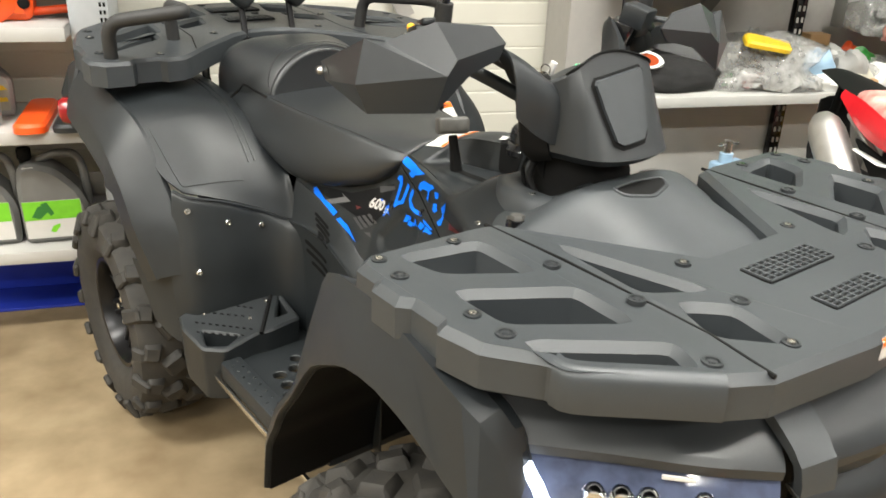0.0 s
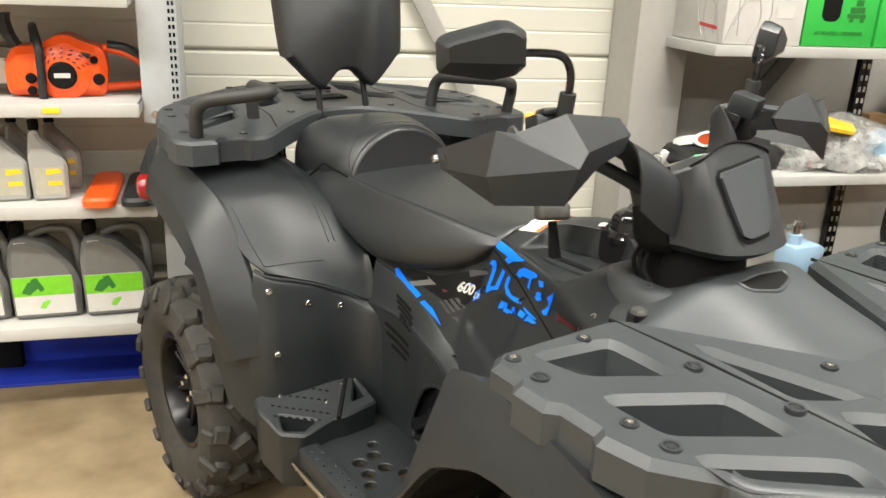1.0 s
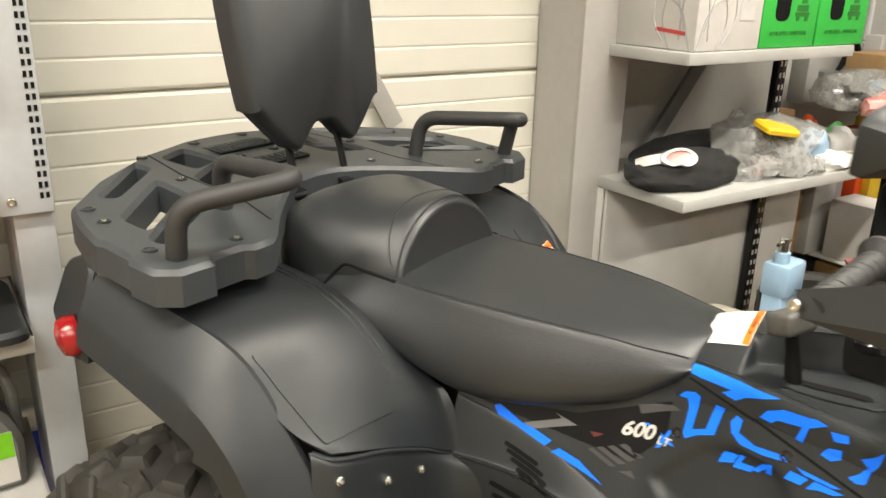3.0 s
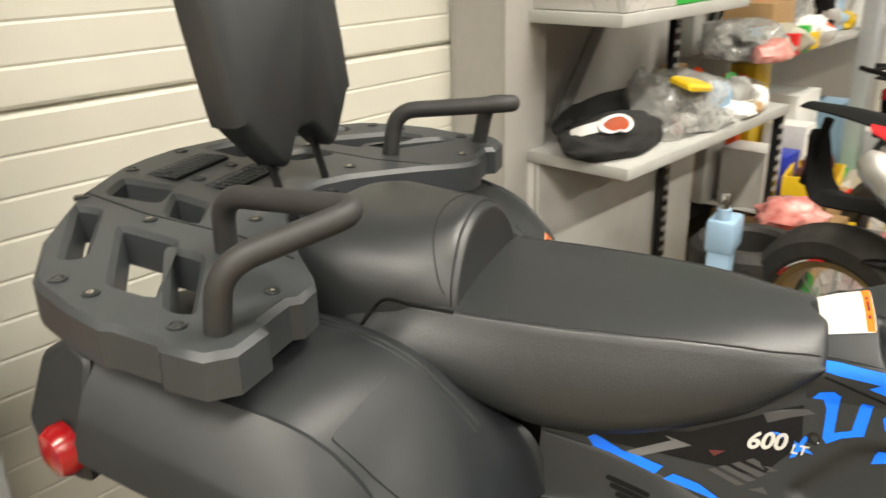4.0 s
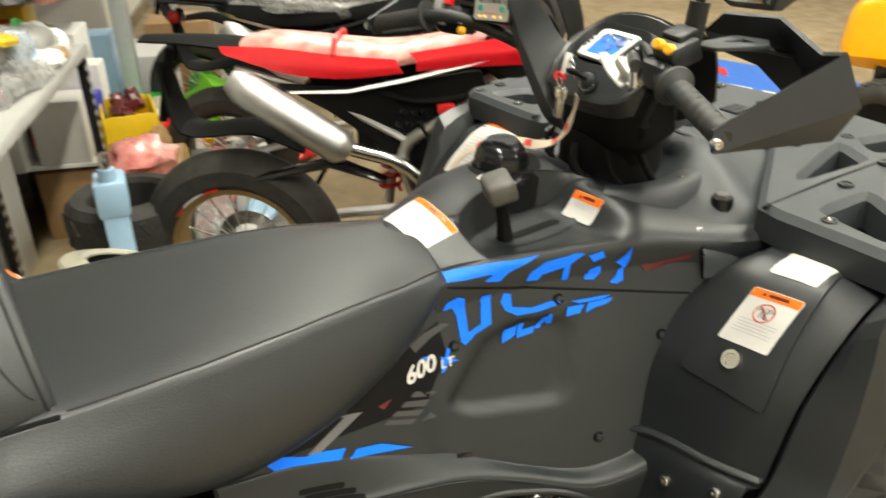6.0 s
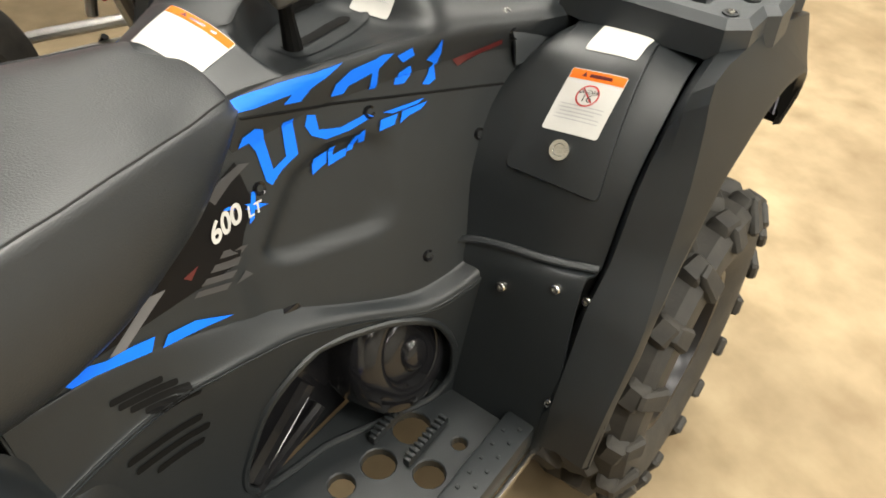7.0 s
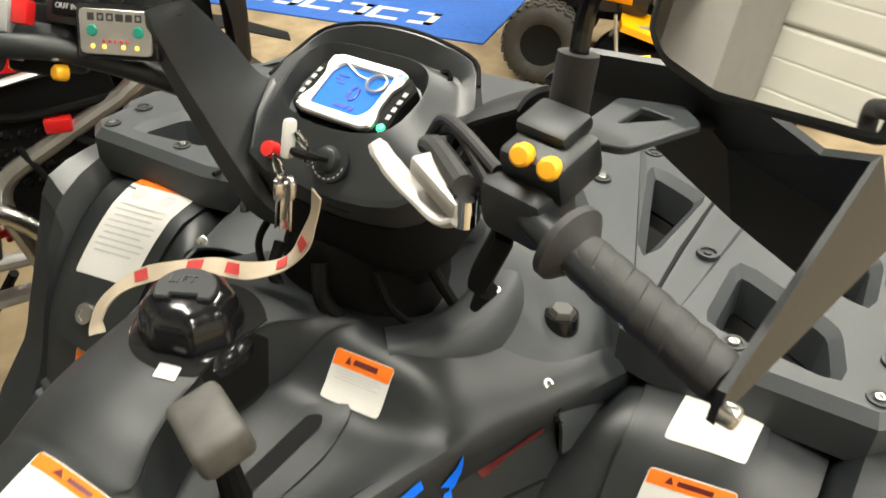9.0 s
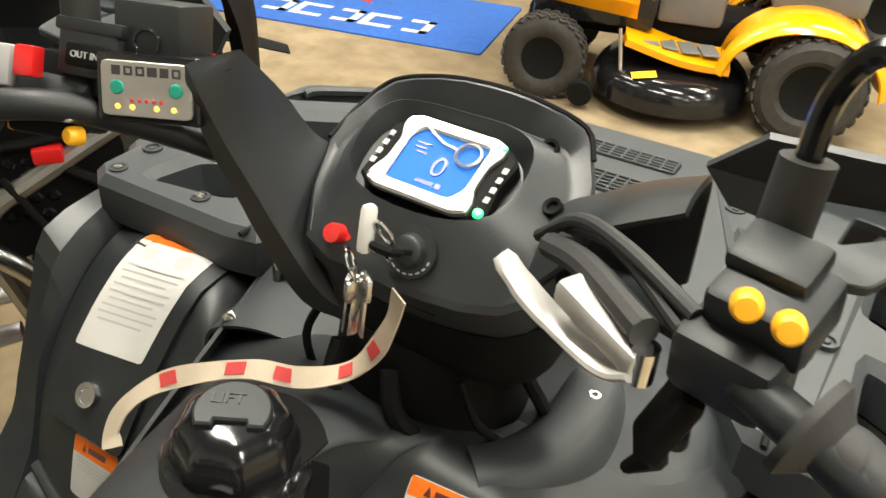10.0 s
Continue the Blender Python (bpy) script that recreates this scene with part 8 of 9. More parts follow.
far = thing("far_shelf", ROOM.copy(), "grey workshop shelf on green posts further along the wall", "shelf")
part("shelf_board", b, M["shelf_grey"], far)
for u, c in ((3.11, "green_paint"), (3.82, "upright"), (5.9, "upright")):
    b = bmesh.new()
    box(b, u - .05, u + .05, -.36 if u < 3.5 else -.58, -.26 if u < 3.5 else -.50, 0 if u > 3.5 else 1.018, 2.6, .006)
    part("post", b, M[c], far, "green painted post" if c == "green_paint" else "pale post")
for u, v, w_, d_, h_, c in ((3.45, -.30, .12, .12, .12, "putty"), (4.1, -.3, .2, .16, .25, "pale"), (4.4, -.3, .18, .16, .14, "card"), (4.85, -.3, .22, .2, .30, "shelf"), (5.3, -.3, .3, .2, .18, "brown"), (5.7, -.3, .15, .2, .26, "stand")):
    card_box("stored_box", u - w_ / 2, u + w_ / 2, v - d_ / 2, v + d_ / 2, 1.02, h_, c, "small stored box on the far shelf", "stored boxes on the far shelf")
# heap of wrapped parts, cartons and tins between the shelving and the motorcycles
dice = random.Random(11)
HEAP = ("can", "void", "brown", "pale", "putty", "film", "bottle", "stand", "film", "pink_film", "shelf_grey", "card", "saw", "green_paint", "crate", "film")
TONE = dict(can="dark grey plastic", void="black plastic", brown="brown card", pale="white paper", putty="beige plastic", film="clear plastic wrap", bottle="silver-grey plastic", stand="pale blue plastic", pink_film="pink bubble wrap",
            shelf_grey="grey sheet metal", card="white card", saw="orange plastic", green_paint="dark green plastic", crate="yellow plastic")
for k in range(34):
    u, c = 2.02 + 1.55 * dice.random(), HEAP[k % len(HEAP)]
    v = -.68 - .50 * dice.random()
    h = .12 + .34 * dice.random() * (1.15 + v)
    if k % 3:
        lump("heap_part", (u, v, .0), (.06 + .07 * dice.random(), .05 + .05 * dice.random(), h + .10), c, "crumpled " + TONE[c] + " part in the heap by the wall", "packet", 120.7 + 2.3 * k, .42, "heap of parts by the wall", .8)
    else:
        w_, d_ = .07 + .10 * dice.random(), .06 + .08 * dice.random()
        card_box("heap_box", u - w_ / 2, u + w_ / 2, v - d_ / 2, v + d_ / 2, 0, h + .14, c if c not in ("film", "pink_film") else "card", "small stored box in the heap by the wall", "boxes in the heap by the wall")
for k in range(20):
    u, v, c = 2.62 + .85 * dice.random(), -.16 - .12 * dice.random(), HEAP[(k * 7 + 1) % len(HEAP)]
    w_, d_ = .10 + .10 * dice.random(), .08 + .06 * dice.random()
    card_box("heap_box", u - w_ / 2, u + w_ / 2, v - d_ / 2, v + d_ / 2, .346 if u < 3.15 else 0, .20 + .40 * dice.random(), c if c not in ("film", "pink_film") else "can", "small stored box against the wall under the shelf", "boxes in the heap by the wall")
for k in range(44):
    u, c = 2.66 + 1.3 * dice.random(), HEAP[(k * 5 + 3) % len(HEAP)]
    lump("shelf_part", (u, -.14 - .28 * dice.random(), 1.019), (.04 + .05 * dice.random(), .04 + .03 * dice.random(), .07 + .26 * dice.random() ** 1.5), c, "small " + TONE[c] + " part on the far shelf", "packet", 310.1 + 1.9 * k, .35, "parts on the far shelf", .8)
for k in range(14):
    u, c = 2.02 + .52 * dice.random(), HEAP[(k * 3 + 1) % len(HEAP)]
    lump("bench_part", (u, -.20 - .34 * dice.random(), BZ), (.035 + .045 * dice.random(), .035 + .03 * dice.random(), .06 + .13 * dice.random()), c, "small " + TONE[c] + " part on the grey shelving", "packet", 410.1 + 1.7 * k, .35, "parts on the grey shelving", .8)
# long tools hanging on the lining
for k, u in enumerate((2.95, 3.05, 3.13)):
    tl = thing("hanging_tool", ROOM @ pose(u, -.075, 1.05), "long black hand tool hanging on the wall", "tool", "hanging tools")
    b = bmesh.new()
    tube(b, [(0, 0, .18), (0, 0, .75)], .012, 8)
    part("handle", b, M["pale"], tl)
    b = bmesh.new()
    tube(b, smooth_path([(0, 0, .20), (.02, -.01, .12), (-.03, -.01, .04), (.01, -.01, -.02)], 4), [.014] * 12 + [.004], 8)
    part("head", b, M["void"], tl)

# end wall: glazed doors
def door(n, v0, v1, z1, pane, lit):
    t = thing(n, ROOM @ pose(8.4, 0, 0), "glazed door with a pale frame" if not lit else "bright glazed door with daylight behind", "door", "", "structure")
    for y0, y1, z0, zz in ((v0, v0 + .08, 0, z1), (v1 - .08, v1, 0, z1), (v0 + .08, v1 - .08, z1 - .08, z1), (v0 + .08, v1 - .08, 0, .18)):
        b = bmesh.new()
        box(b, -.06, .02, y0, y1, z0, zz, .006)
        part("door_rail", b, M["column"], t)
    b = bmesh.new()
    box(b, -.025, -.015, v0 + .08, v1 - .08, .18, z1 - .08)
    part("pane", b, M[pane], t, "dark glass" if not lit else "glass lit by daylight")


door("door_1", -5.20, -3.90, 2.3, "glass_dark", False)
door("door_2", -1.0, .02, 2.3, "sky", True)
door("window_1", -3.5, -1.9, 2.3, "glass_dark", False)


# ---- motorcycles beyond the quad ----
def spoked_wheel(bike, x, r, w, rim_m, mark=True, y=0.0):
    b = bmesh.new()
    h = w / 2
    spin(b, [(r * .66, -h * .7), (r * .72, -h * .95), (r * .86, -h), (r * .96, -h * .6), (r, 0), (r * .96, h * .6), (r * .86, h), (r * .72, h * .95), (r * .66, h * .7)], 48, Matrix.Rotation(radians(90), 4, "X"), close=True)
    ty = part("tyre", b, M["rubber"], bike, "black road tyre", m=pose(x, y, r))
    b = bmesh.new()
    spin(b, [(r * .60, -h * .6), (r * .67, -h * .72), (r * .67, h * .72), (r * .60, h * .6), (r * .58, 0)], 44, Matrix.Rotation(radians(90), 4, "X"), close=True)
    rim = part("rim", b, M[rim_m], bike, "wheel rim", m=pose(x, y, r))
    for k in range(18):
        a = 2 * math.pi * k / 18
        b = bmesh.new()
        tube(b, [(.03 * math.cos(a + .5 * (-1) ** k), .025 * (-1) ** k, .03 * math.sin(a + .5 * (-1) ** k)), (r * .60 * math.cos(a), 0, r * .60 * math.sin(a))], .0022, 5)
        part("spoke", b, M["alu"], rim)
    b = bmesh.new()
    spin(b, [(0, -.06), (.035, -.06), (.035, .06), (0, .06)], 16, Matrix.Rotation(radians(90), 4, "X"))
    part("hub", b, M["alu"], rim)
    b = bmesh.new()
    spin(b, [(.06, -.052), (.105, -.052), (.105, -.047), (.06, -.047)], 28, Matrix.Rotation(radians(90), 4, "X"), close=True)
    part("brake_disc", b, M["steel"], rim)
    if mark:
        for a0, c in ((100, "red"), (113, "bike_white"), (133, "red"), (280, "red"), (293, "bike_white")):
            b = bmesh.new()
            pts = [(r * .675 * math.cos(radians(a0 + d)), -h * .74, r * .675 * math.sin(radians(a0 + d))) for d in range(0, 15 if c == "red" else 22, 3)]
            tube(b, pts, .015, 6, flat=.3)
            part("rim_tape", b, M[c], rim)


def motorcycle(m, name, label, side, seat_m, tail_m, wrap, length=1.44, rim_m="rim", rack=False, mark=True, rear=(0.0, 0.0, .312)):
    k = thing(name, m, label, "motorcycle", "motorcycles beyond the quad")
    spoked_wheel(k, rear[0], rear[2], .15, rim_m, mark, rear[1])
    spoked_wheel(k, length, .312, .12, rim_m, mark)
    for s in (-1, 1):
        b = bmesh.new()
        tube(b, fillet_path([(rear[0], s * .095 + rear[1], rear[2]), (.32, s * .085, .395), (.58, s * .07, .43)], .05), .026, 10, flat=.6)
        part("swing_arm", b, M["alu"], k, "silver swing arm")
        b = bmesh.new()
        tube(b, [(length, s * .085, .31), (length - .16, s * .085, .70)], .026, 12)
        tube(b, [(length - .15, s * .085, .68), (length - .30, s * .085, 1.06)], .021, 12)
        part("fork_leg", b, M["alu"] if not rack else M["gloss"], k)
        b = bmesh.new()
        tube(b, fillet_path([(.62, s * .09, .45), (.55, s * .10, .70), (.90, s * .10, .90), (1.08, s * .04, .93)], .08), .019, 10)
        tube(b, [(.58, s * .10, .72), (.30, s * .075, .86), (.08, s * .06, .92)], .012, 8)
        part("frame_rail", b, M["alu"] if not rack else M["void"], k, "frame rail")
    # engine
    b = bmesh.new()
    tbox(b, (.36, .24, .22), pose(.78, 0, .42), .04)
    tbox(b, (.20, .19, .24), pose(.88, 0, .60, 0, 12, 0), .02)
    for j in range(5):
        tbox(b, (.22, .21, .008), pose(.875 + .004 * j, 0, .56 + .035 * j, 0, 12, 0), .002, 1)
    part("engine", b, M["void"], k, "dark engine block")
    for s in (-1, 1):
        b = bmesh.new()
        spin(b, [(0, .02), (.06, .02), (.075, .01), (.08, 0)], 24, pose(.76, s * .12, .42, -90 * s, 0, 0))
        part("engine_cover", b, M["rim"], k)
    b = bmesh.new()
    tube(b, fillet_path([(.98, -.02, .58), (1.04, -.05, .48), (.98, -.10, .40), (.72, -.13, .48), (.58, -.13, .66), (.42, -.13, .70)], .07), .021, 12)
    part("header_pipe", b, M["steel"], k, "bright exhaust pipe")
    # silencer
    b = bmesh.new()
    p0, p1 = Vector((.415, -.135, .690)), Vector((.085, -.145, .908))
    tube(b, [p0.lerp(p1, f) for f in (0, .06, .10, .85, .93, 1)], [.030, .050, .054, .052, .046, .030], 20)
    part("silencer", b, M["alu"], k, "brushed metal silencer")
    # shock with red spring
    b = bmesh.new()
    tube(b, [(.50, 0, .48), (.55, 0, .82)], .016, 10)
    part("shock", b, M["alu"], k)
    b = bmesh.new()
    tube(b, [(.505 + .05 * f / 60 + .034 * math.cos(f * .8), .034 * math.sin(f * .8), .52 + .0042 * f) for f in range(61)], .0075, 6)
    part("shock_spring", b, M["red"], k, "red coil spring")
    # tail and mudguard
    b = bmesh.new()
    shell(b, [[(-.215, .045, .990), (-.215, 0, .998), (-.215, -.045, .990)], [(-.05, .065, .985), (-.05, 0, 1.0), (-.05, -.065, .985)], [(.15, .085, .965), (.15, 0, .99), (.15, -.085, .965)]], 4, 4, .006)
    part("tail_fender", b, M["void"], k, "black tail")
    b = bmesh.new()
    shell(b, [[(-.17, .05, .91), (-.19, 0, .92), (-.17, -.05, .91)], [(-.12, .075, .72), (-.13, 0, .73), (-.12, -.075, .72)], [(.10, .075, .72), (.10, 0, .745), (.10, -.075, .72)], [(.26, .07, .66), (.26, 0, .68), (.26, -.07, .66)]], 4, 4, .006)
    tube(b, [(-.14, 0, .96), (-.20, 0, .74)], .015, 8)
    part("inner_mudguard", b, M["void"], k)
    for s in (-1, 1):
        b = bmesh.new()
        shell(b, [[(.045, s * .075, .985), (.05, s * .085, .975), (.06, s * .09, .965)], [(.20, s * .085, .985), (.22, s * .10, .945), (.25, s * .105, .915)], [(.40, s * .095, .965), (.42, s * .11, .93), (.42, s * .11, .905)], [(.56, s * .10, .955), (.57, s * .112, .94), (.58, s * .112, .922)]], 4, 3, .004)
        tp = part("tail_panel", b, M[tail_m], k, "coloured side panel")
        b = bmesh.new()
        tube(b, [(.25, s * .108, .862), (.42, s * .114, .868), (.60, s * .116, .905), (.86, s * .13, .975)], [.010, .015, .017, .020], 8, flat=.3)
        part("side_stripe", b, M["bike_white"] if tail_m == "bike_red" else M["body_dark"], tp)
        b = bmesh.new()
        shell(b, [[(.60, s * .105, .975), (.62, s * .12, .955), (.62, s * .12, .930)], [(.82, s * .13, 1.015), (.83, s * .145, .985), (.82, s * .14, .950)], [(1.00, s * .13, 1.030), (1.02, s * .145, .995), (1.00, s * .14, .955)], [(1.10, s * .12, 1.010), (1.11, s * .13, .985), (1.10, s * .12, .950)]], 4, 3, .004)
        part("tank_shroud", b, M[tail_m], k, "coloured tank shroud")
    # seat
    b = bmesh.new()
    rings = []
    for x, hw, z0, z1 in ((.10, .06, .965, 1.0), (.18, .075, .955, 1.012), (.35, .085, .93, .998), (.52, .09, .93, .985), (.68, .085, .955, 1.005), (.80, .07, .99, 1.045), (.86, .05, 1.01, 1.055)):
        rings.append([(x, y * hw, z0 + (z1 - z0) * f) for y, f in ((-1, 0), (-1.05, .6), (-.7, .95), (0, 1), (.7, .95), (1.05, .6), (1, 0), (0, -.05))])
    loft(b, rings, 4, 3)
    st = part("seat", b, M[seat_m], k, "motorcycle seat", sharp=60)
    if wrap:
        b = bmesh.new()
        for x, hw, z0, z1 in ((.38, .094, .93, 1.002),):
            tube(b, [(x, -hw, .90), (x, -hw * 1.02, .97), (x, -hw * .7, 1.004), (x, 0, 1.008), (x, hw * .7, 1.004), (x, hw, .93)], .008, 6)
        part("tape", b, M["red"], st)
    if rack:
        b = bmesh.new()
        for s in (-1, 1):
            tube(b, fillet_path([(.10, s * .10, 1.0), (-.20, s * .10, 1.03), (-.28, s * .05, 1.03)], .05), .011, 8)
        for x in (-.22, -.12, -.02):
            tube(b, [(x, -.10, 1.028), (x, .10, 1.028)], .008, 8)
        part("luggage_rack", b, M["void"], k, "black luggage rack")
        b = bmesh.new()
        tbox(b, (.04, .10, .05), pose(-.16, 0, .93), .01)
        part("tail_light", b, M["red_lens"], k)
    # tank, bars, front
    b = bmesh.new()
    loft(b, [[(x, y * hw, z0 + (z1 - z0) * f) for y, f in ((-1, 0), (-1, .6), (-.55, .97), (.55, .97), (1, .6), (1, 0))] for x, hw, z0, z1 in ((.80, .08, .93, 1.03), (.95, .12, .88, 1.07), (1.08, .10, .88, 1.06), (1.14, .06, .92, 1.02))], 3, 3)
    part("tank", b, M["void"], k)
    b = bmesh.new()
    tube(b, fillet_path([(1.03, -.38, 1.20), (1.06, -.18, 1.20), (1.12, -.05, 1.15), (1.12, .05, 1.15), (1.06, .18, 1.20), (1.03, .38, 1.20)], .06), .011, 10)
    part("handlebar", b, M["gloss"], k)
    for s in (-1, 1):
        b = bmesh.new()
        tube(b, [(1.035, s * .27, 1.20), (1.03, s * .39, 1.20)], .017, 12)
        part("grip", b, M["grip"], k)
        b = bmesh.new()
        tube(b, smooth_path([(1.03, s * .39, 1.20), (1.10, s * .37, 1.20), (1.13, s * .27, 1.20), (1.11, s * .19, 1.20)], 5), .022, 8, flat=.4)
        part("lever_guard", b, M["void"], k)
    b = bmesh.new()
    shell(b, [[(1.10, -.11, 1.16), (1.16, 0, 1.20), (1.10, .11, 1.16)], [(1.18, -.12, 1.02), (1.25, 0, 1.05), (1.18, .12, 1.02)], [(1.20, -.08, .88), (1.26, 0, .88), (1.20, .08, .88)]], 4, 4, .006)
    part("headlight_shell", b, M["void"], k)
    b = bmesh.new()
    shell(b, [[(length - .22, -.06, .68), (length - .20, 0, .70), (length - .22, .06, .68)], [(length + .05, -.07, .70), (length + .05, 0, .72), (length + .05, .07, .70)], [(length + .32, -.04, .62), (length + .32, 0, .635), (length + .32, .04, .62)]], 4, 3, .005)
    part("front_mudguard", b, M[tail_m], k)
    b = bmesh.new()
    tube(b, [(.50, .12, .36), (.30, .24, .02)], .012, 8)
    part("side_stand", b, M["void"], k)
    for pts, r in (([(.70, -.10, .80), (.85, -.12, .70), (.95, -.10, .52)], .010), ([(.62, -.11, .78), (.72, -.13, .62), (.86, -.13, .56)], .007), ([(.46, -.09, .88), (.62, -.11, .84), (.80, -.10, .86)], .009)):
        b = bmesh.new()
        tube(b, smooth_path(pts, 5), r, 8)
        part("hose", b, M["void"], k)
    b = bmesh.new()
    tbox(b, (.16, .16, .14), pose(.66, 0, .80), .02)
    tbox(b, (.22, .12, .10), pose(.40, 0, .86), .02)
    part("air_box", b, M["void"], k)
    # added black plates, in place of the darkness seen through the frame
    for s in (-1, 1):
        b = bmesh.new()
        plate(b, round_poly([(.20, .885), (.42, .872), (.62, .900), (.80, .93), (.84, .80), (.74, .66), (.60, .60), (.50, .70), (.36, .80)], .02, 2), (), 0, .010, .003)
        bmesh.ops.transform(b, matrix=Matrix.Translation((0, s * .092 + .005, 0)) @ Matrix.Rotation(radians(90), 4, "X"), verts=b.verts)
        sc = part("side_cover", b, M["void"], k, "added black plate filling the gap in the frame, with a mesh pattern")
        b = bmesh.new()
        for i_ in range(5):
            for j_ in range(4):
                spin(b, [(0, .003), (.008, .003), (.012, 0)], 6, Matrix.Translation((.56 + .03 * i_ + .015 * (j_ % 2), s * .100, .70 + .034 * j_)) @ Matrix.Rotation(radians(-90 * s), 4, "X"))
        tagged(part("mesh_pattern", b, M["gloss"], sc), kind="stuff")
    b = bmesh.new()
    tube(b, [(.12, -.12, .60), (.36, -.13, .66), (.52, -.12, .60)], [.020, .034, .022], 10, flat=.5)
    part("chain_guard", b, M["gloss"], k, "glossy black chain guard")
    b = bmesh.new()
    tbox(b, (.05, .03, .03), pose(.70, -.11, .82), .006)
    part("reservoir", b, M["red"], k)
    return k


red_bike = motorcycle(pose(1.25, 2.57, 0, 0, 0, -90), "motorcycle", "red and white motorcycle with a pink-wrapped seat and metal silencer", 1, "pink_film", "bike_red", True, length=1.30, rim_m="gold", rear=(.03, -.06, .335))
for o in red_bike.children:
    if o.matrix_basis.translation.length < 0.01:
        for v in o.data.vertices:
            if v.co.x > 0.80:
                v.co.x = 0.80 + (v.co.x - 0.80) * 0.62
motorcycle(pose(2.16, 2.92, 0, 0, 0, -88) @ Matrix.Scale(.95, 4), "motorcycle", "black motorcycle with a luggage rack and a seat in clear wrap", 1, "film", "void", False, rack=True, mark=False)
motorcycle(pose(3.15, 3.42, 0, 0, 0, -86) @ Matrix.Scale(.95, 4), "motorcycle", "dark motorcycle with a plain black seat", 1, "seat", "void", False, rack=True, mark=False)
motorcycle(pose(4.25, 3.2, 0, 0, 0, -84), "motorcycle", "black and red motorcycle parked far back", 1, "seat", "bike_red", False, mark=False)
motorcycle(pose(5.6, 2.9, 0, 0, 0, -120), "motorcycle", "black and white motorcycle parked far back", 1, "seat", "bike_white", False, mark=False)
lump("plastic_wrap", (0, 0, 0), (.36, .15, .12), "film", "silver-grey seat in crumpled clear wrap on a motorcycle", "seat cover", 21.0, .25, "", .7, 4, pose(2.20, 2.50, .905, 0, 0, 90))

# ---- ride-on mower ----
MOW = pose(2.3, -1.04, 0, 0, 0, math.degrees(math.atan2(.94, .70)))


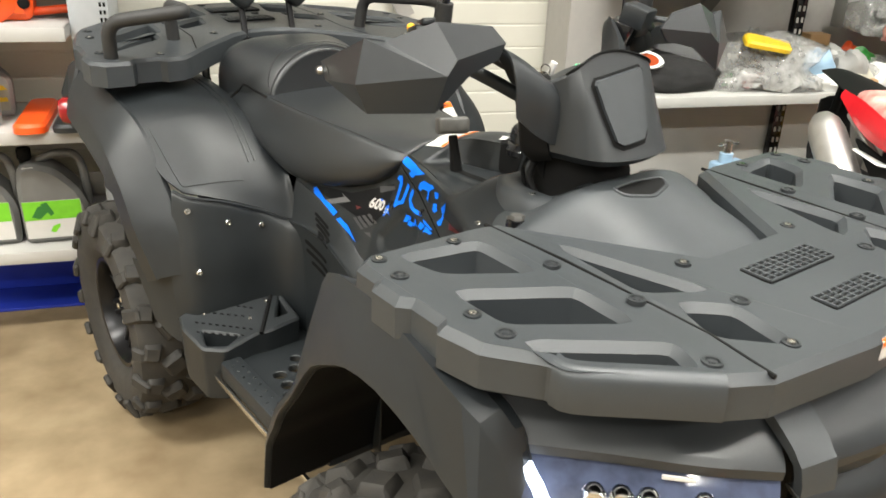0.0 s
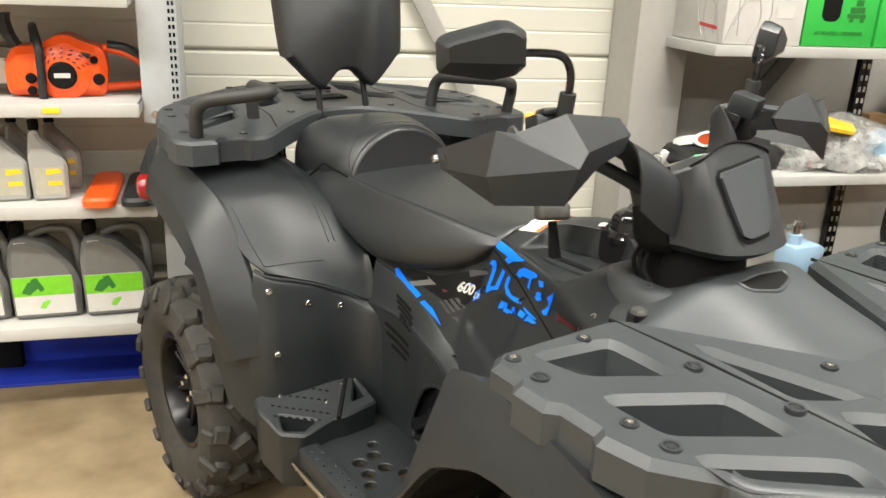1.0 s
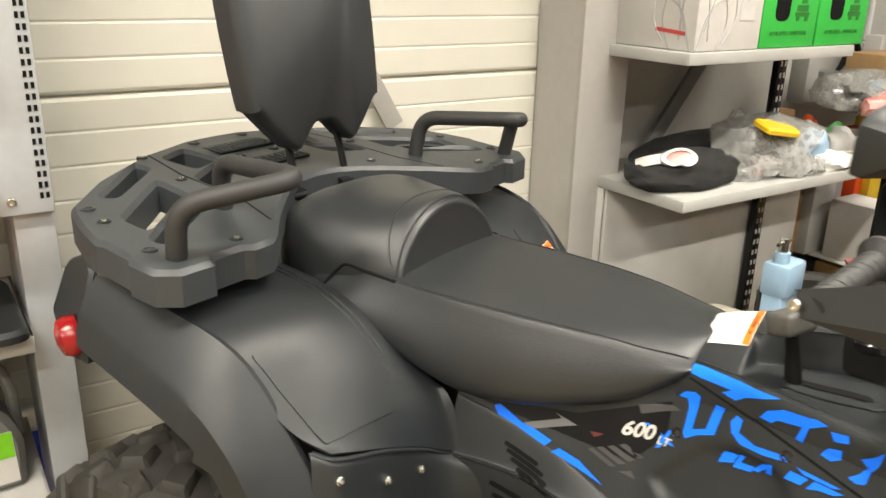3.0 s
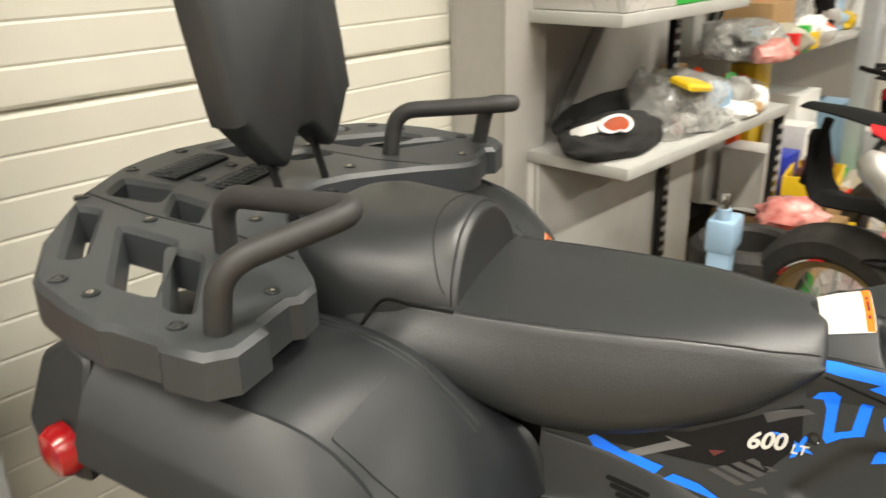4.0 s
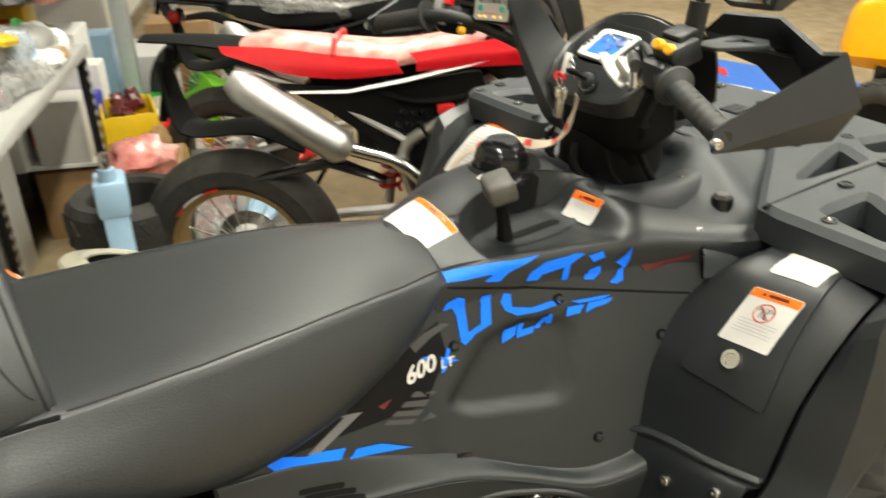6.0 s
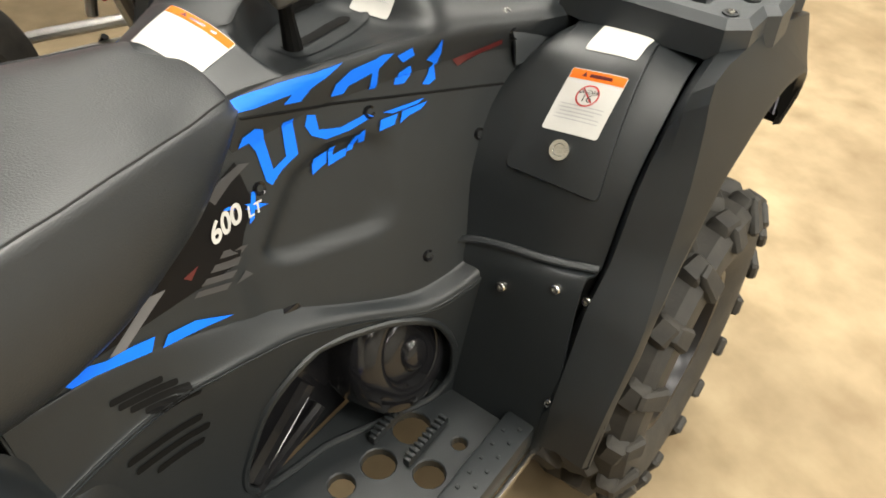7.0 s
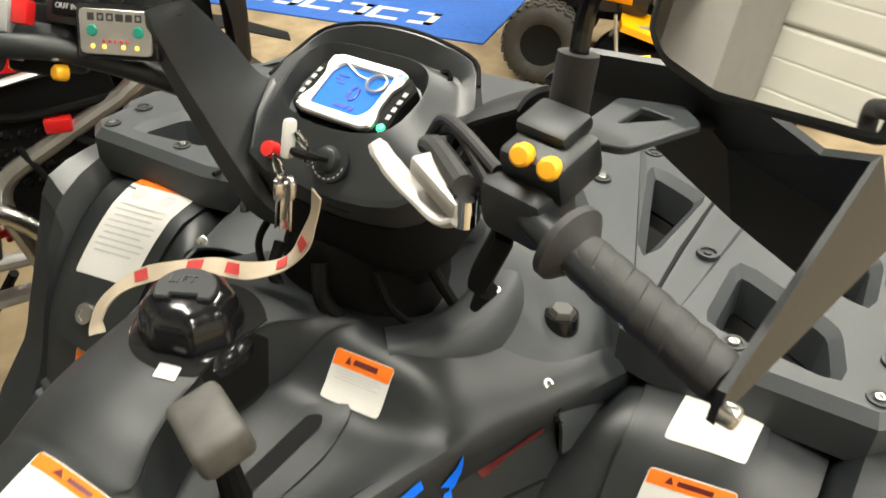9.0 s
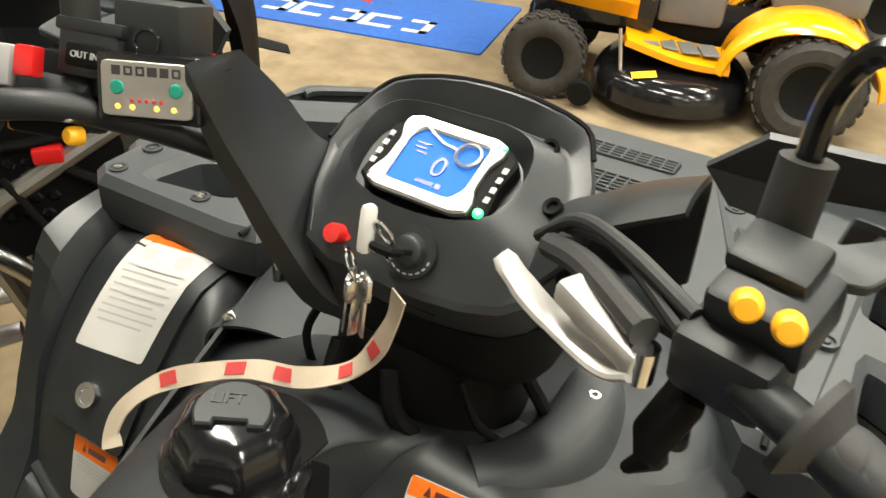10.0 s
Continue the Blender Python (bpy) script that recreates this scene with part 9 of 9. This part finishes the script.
def mower(m):
    t = thing("ride_on_mower", m, "yellow ride-on mower with black deck and turf tyres", "mower")
    for x, y, r, w in ((0, .0, .235, .22), (0, -.80, .235, .22), (1.17, -.02, .195, .15), (1.17, -.70, .195, .15)):
        b = bmesh.new()
        h = w / 2
        spin(b, [(r * .50, -h * .8), (r * .62, -h), (r * .84, -h), (r * .96, -h * .8), (r * .985, 0), (r * .96, h * .8), (r * .84, h), (r * .62, h), (r * .50, h * .8)], 40, Matrix.Rotation(radians(90), 4, "X"), close=True)
        ty = part("tyre", b, M["rubber"], t, "black turf tyre", m=pose(x, y, r))
        b = bmesh.new()
        for k in range(26):
            for j in range(-2, 3):
                a = 2 * math.pi * (k + .5 * (j % 2)) / 26
                tbox(b, (.012, r * .17, w * .15), Matrix.Rotation(radians(90), 4, "X") @ Matrix.Rotation(a, 4, "Z") @ Matrix.Translation((r * .985, 0, j * w * .17)) @ Matrix.Rotation(.5 * (-1) ** j, 4, "X"), .002, 1)
        part("turf_tread", b, M["rubber"], ty)
        b = bmesh.new()
        spin(b, [(0, -h * .35), (.05, -h * .35), (.055, -h * .1), (r * .40, -h * .2), (r * .46, -h * .75), (r * .52, -h * .85), (r * .52, h * .85), (0, h * .5)], 28, Matrix.Rotation(radians(-90), 4, "X"))
        rm = part("rim", b, M["void"], t, "black wheel", m=pose(x, y, r))
        for k in range(5):
            a = 2 * math.pi * k / 5
            b = bmesh.new()
            spin(b, [(0, .01), (.008, .01), (.008, 0)], 6, Matrix.Rotation(radians(-90), 4, "X"))
            part("wheel_nut", b, M["steel"], rm, m=pose(.05 * math.cos(a), h * .15, .05 * math.sin(a)))
    # chassis
    b = bmesh.new()
    tbox(b, (1.25, .30, .14), pose(.62, -.38, .34), .02)
    tbox(b, (.14, .66, .07), pose(1.17, -.37, .24), .02)
    tube(b, [(1.17, -.10, .22), (1.17, -.37, .30)], .03, 8)
    part("chassis", b, M["void"], t)
    # deck
    b = bmesh.new()
    loft(b, [[(.58 + a * .36 * math.cos(q), -.16 + c * .36 * math.sin(q) * (1.0 if math.sin(q) > 0 else 1.5), z) for q in (2 * math.pi * i / 28 for i in range(28))] for a, c, z in ((1.02, 1.02, .07), (1.02, 1.02, .12), (.98, .98, .17), (.85, .85, .205), (.60, .60, .215))], 2)
    dk = part("mower_deck", b, M["gloss"], t, "glossy black cutting deck")
    b = bmesh.new()
    tbox(b, (.11, .05, .002), pose(.70, .11, .2155, -14, 8, 12), 0)
    part("warning_sticker", b, M["crate"], dk, "yellow sticker")
    b = bmesh.new()
    spin(b, [(0, -.02), (.055, -.02), (.06, -.01), (.06, .01), (.055, .02), (0, .02)], 24, Matrix.Rotation(radians(90), 4, "X"))
    part("gauge_wheel", b, M["void"], dk, "small black roller", m=pose(.97, .10, .08))
    # foot board, fenders and hood
    for s, y0, y1 in ((1, .06, -.20), (-1, -.56, -.86)):
        b = bmesh.new()
        shell(b, [[(.80, y0, .345), (.82, (y0 + y1) / 2, .36), (.80, y1, .36)], [(.55, y0, .285), (.55, (y0 + y1) / 2, .30), (.55, y1, .30)], [(.34, y0, .275), (.34, (y0 + y1) / 2, .285), (.34, y1, .29)]], 4, 3, .03)
        fb = part("foot_board", b, M["mower"], t, "yellow foot board")
        b = bmesh.new()
        for j in range(4):
            tbox(b, (.08, abs(y1 - y0) * .6, .006), pose(.44 + .09 * j, (y0 + y1) / 2, .307 + .012 * max(0, j - 1.5), 0, -9 * (j > 1), 12), .002, 1)
        part("foot_mat", b, M["can"], fb, "dark ribbed foot mat")
        b = bmesh.new()
        arc = []
        for k in range(9):
            a = math.pi * (.02 + .98 * k / 8)
            arc.append([(.05 + .33 * math.cos(a), y0 + .03 * s, .235 + .25 * math.sin(a)), (.05 + .36 * math.cos(a), y0 - .01 * s, .245 + .275 * math.sin(a)), (.05 + .34 * math.cos(a), (y0 + y1) / 2, .25 + .29 * math.sin(a)), (.05 + .34 * math.cos(a), y1, .25 + .29 * math.sin(a))])
        shell(b, arc, 3, 3, .012)
        part("fender", b, M["mower"], t, "yellow rear fender")
    b = bmesh.new()
    loft(b, [[(x, -.38 + y * hw, z0 + (z1 - z0) * f) for y, f in ((-1, 0), (-1, .6), (-.75, .95), (0, 1), (.75, .95), (1, .6), (1, 0))] for x, hw, z0, z1 in ((.78, .30, .40, .86), (1.0, .30, .42, .87), (1.25, .28, .42, .83), (1.42, .24, .42, .74), (1.47, .18, .46, .64))], 3, 3)
    hd = part("hood", b, M["mower"], t, "yellow hood")
    b = bmesh.new()
    tbox(b, (.56, .60, .24), pose(.98, -.38, .47), .02)
    part("engine_side", b, M["gloss"], t, "glossy black engine panel")
    b = bmesh.new()
    tbox(b, (.30, .40, .30), pose(.55, -.38, .52), .03)
    tbox(b, (.40, .44, .12), pose(.02, -.38, .56), .03)
    part("dash_column", b, M["can"], t)
    b = bmesh.new()
    loft(b, [[(x, -.38 + y * .23, z + f) for y, f in ((-1, 0), (-1, .07), (0, .09), (1, .07), (1, 0))] for x, z in ((.20, .66), (.05, .64), (-.12, .65), (-.20, .72), (-.24, .90), (-.26, 1.02))], 3, 2)
    part("seat", b, M["seat"], t, "black seat")
    b = bmesh.new()
    tube(b, [(.62, -.38, .68), (.46, -.38, .98)], .02, 10)
    tube(b, [(.44 + .16 * math.cos(a) * .5, -.38 + .18 * math.sin(a), .98 + .16 * math.cos(a) * .85) for a in (2 * math.pi * k / 24 for k in range(25))], .014, 8)
    part("steering_wheel", b, M["void"], t)
    b = bmesh.new()
    tube(b, [(.84, .02, .38), (.80, .05, .16)], .010, 8)
    tube(b, [(.72, -.02, .52), (.86, .06, .58)], .014, 8)
    part("deck_link", b, M["steel"], t)
    return t


mow = mower(MOW)
copy_thing(mow, MOW @ pose(-.55, -1.55, 0, 0, 0, 12))
# blue entrance mat with a white mark
mt = thing("floor_mat", Matrix.Translation((3.56, -.03, 0)) @ Matrix.Rotation(math.atan2(1.19, .97), 4, "Z"), "blue carpet mat with a white mark on the floor", "mat")
b = bmesh.new()
plate(b, round_poly([(0, 0), (2.2, 0), (2.2, -.95), (0, -.95)], .02, 2), (), 0, .010, .003)
part("carpet", b, M["mat_blue"], mt)
for k in range(6):
    b = bmesh.new()
    x0 = 1.62 - .22 * k
    for poly in ([(x0, -.16), (x0 - .15, -.16), (x0 - .15, -.21), (x0, -.21)], [(x0, -.34), (x0 - .15, -.34), (x0 - .15, -.39), (x0, -.39)], [(x0 - (.15 if k % 2 else .0), -.16), (x0 - (.10 if k % 2 else -.05), -.16), (x0 - (.10 if k % 2 else -.05), -.39), (x0 - (.15 if k % 2 else .0), -.39)]):
        polyface(b, poly, .0112)
    part("brand_mark", b, M["white"], mt, "white shape of a brand mark")
b = bmesh.new()
polyface(b, [(1.15, -.55), (1.0, -.62), (.85, -.55), (.95, -.72), (1.1, -.78)], .0112)
part("brand_emblem", b, M["red"], mt, "red emblem")
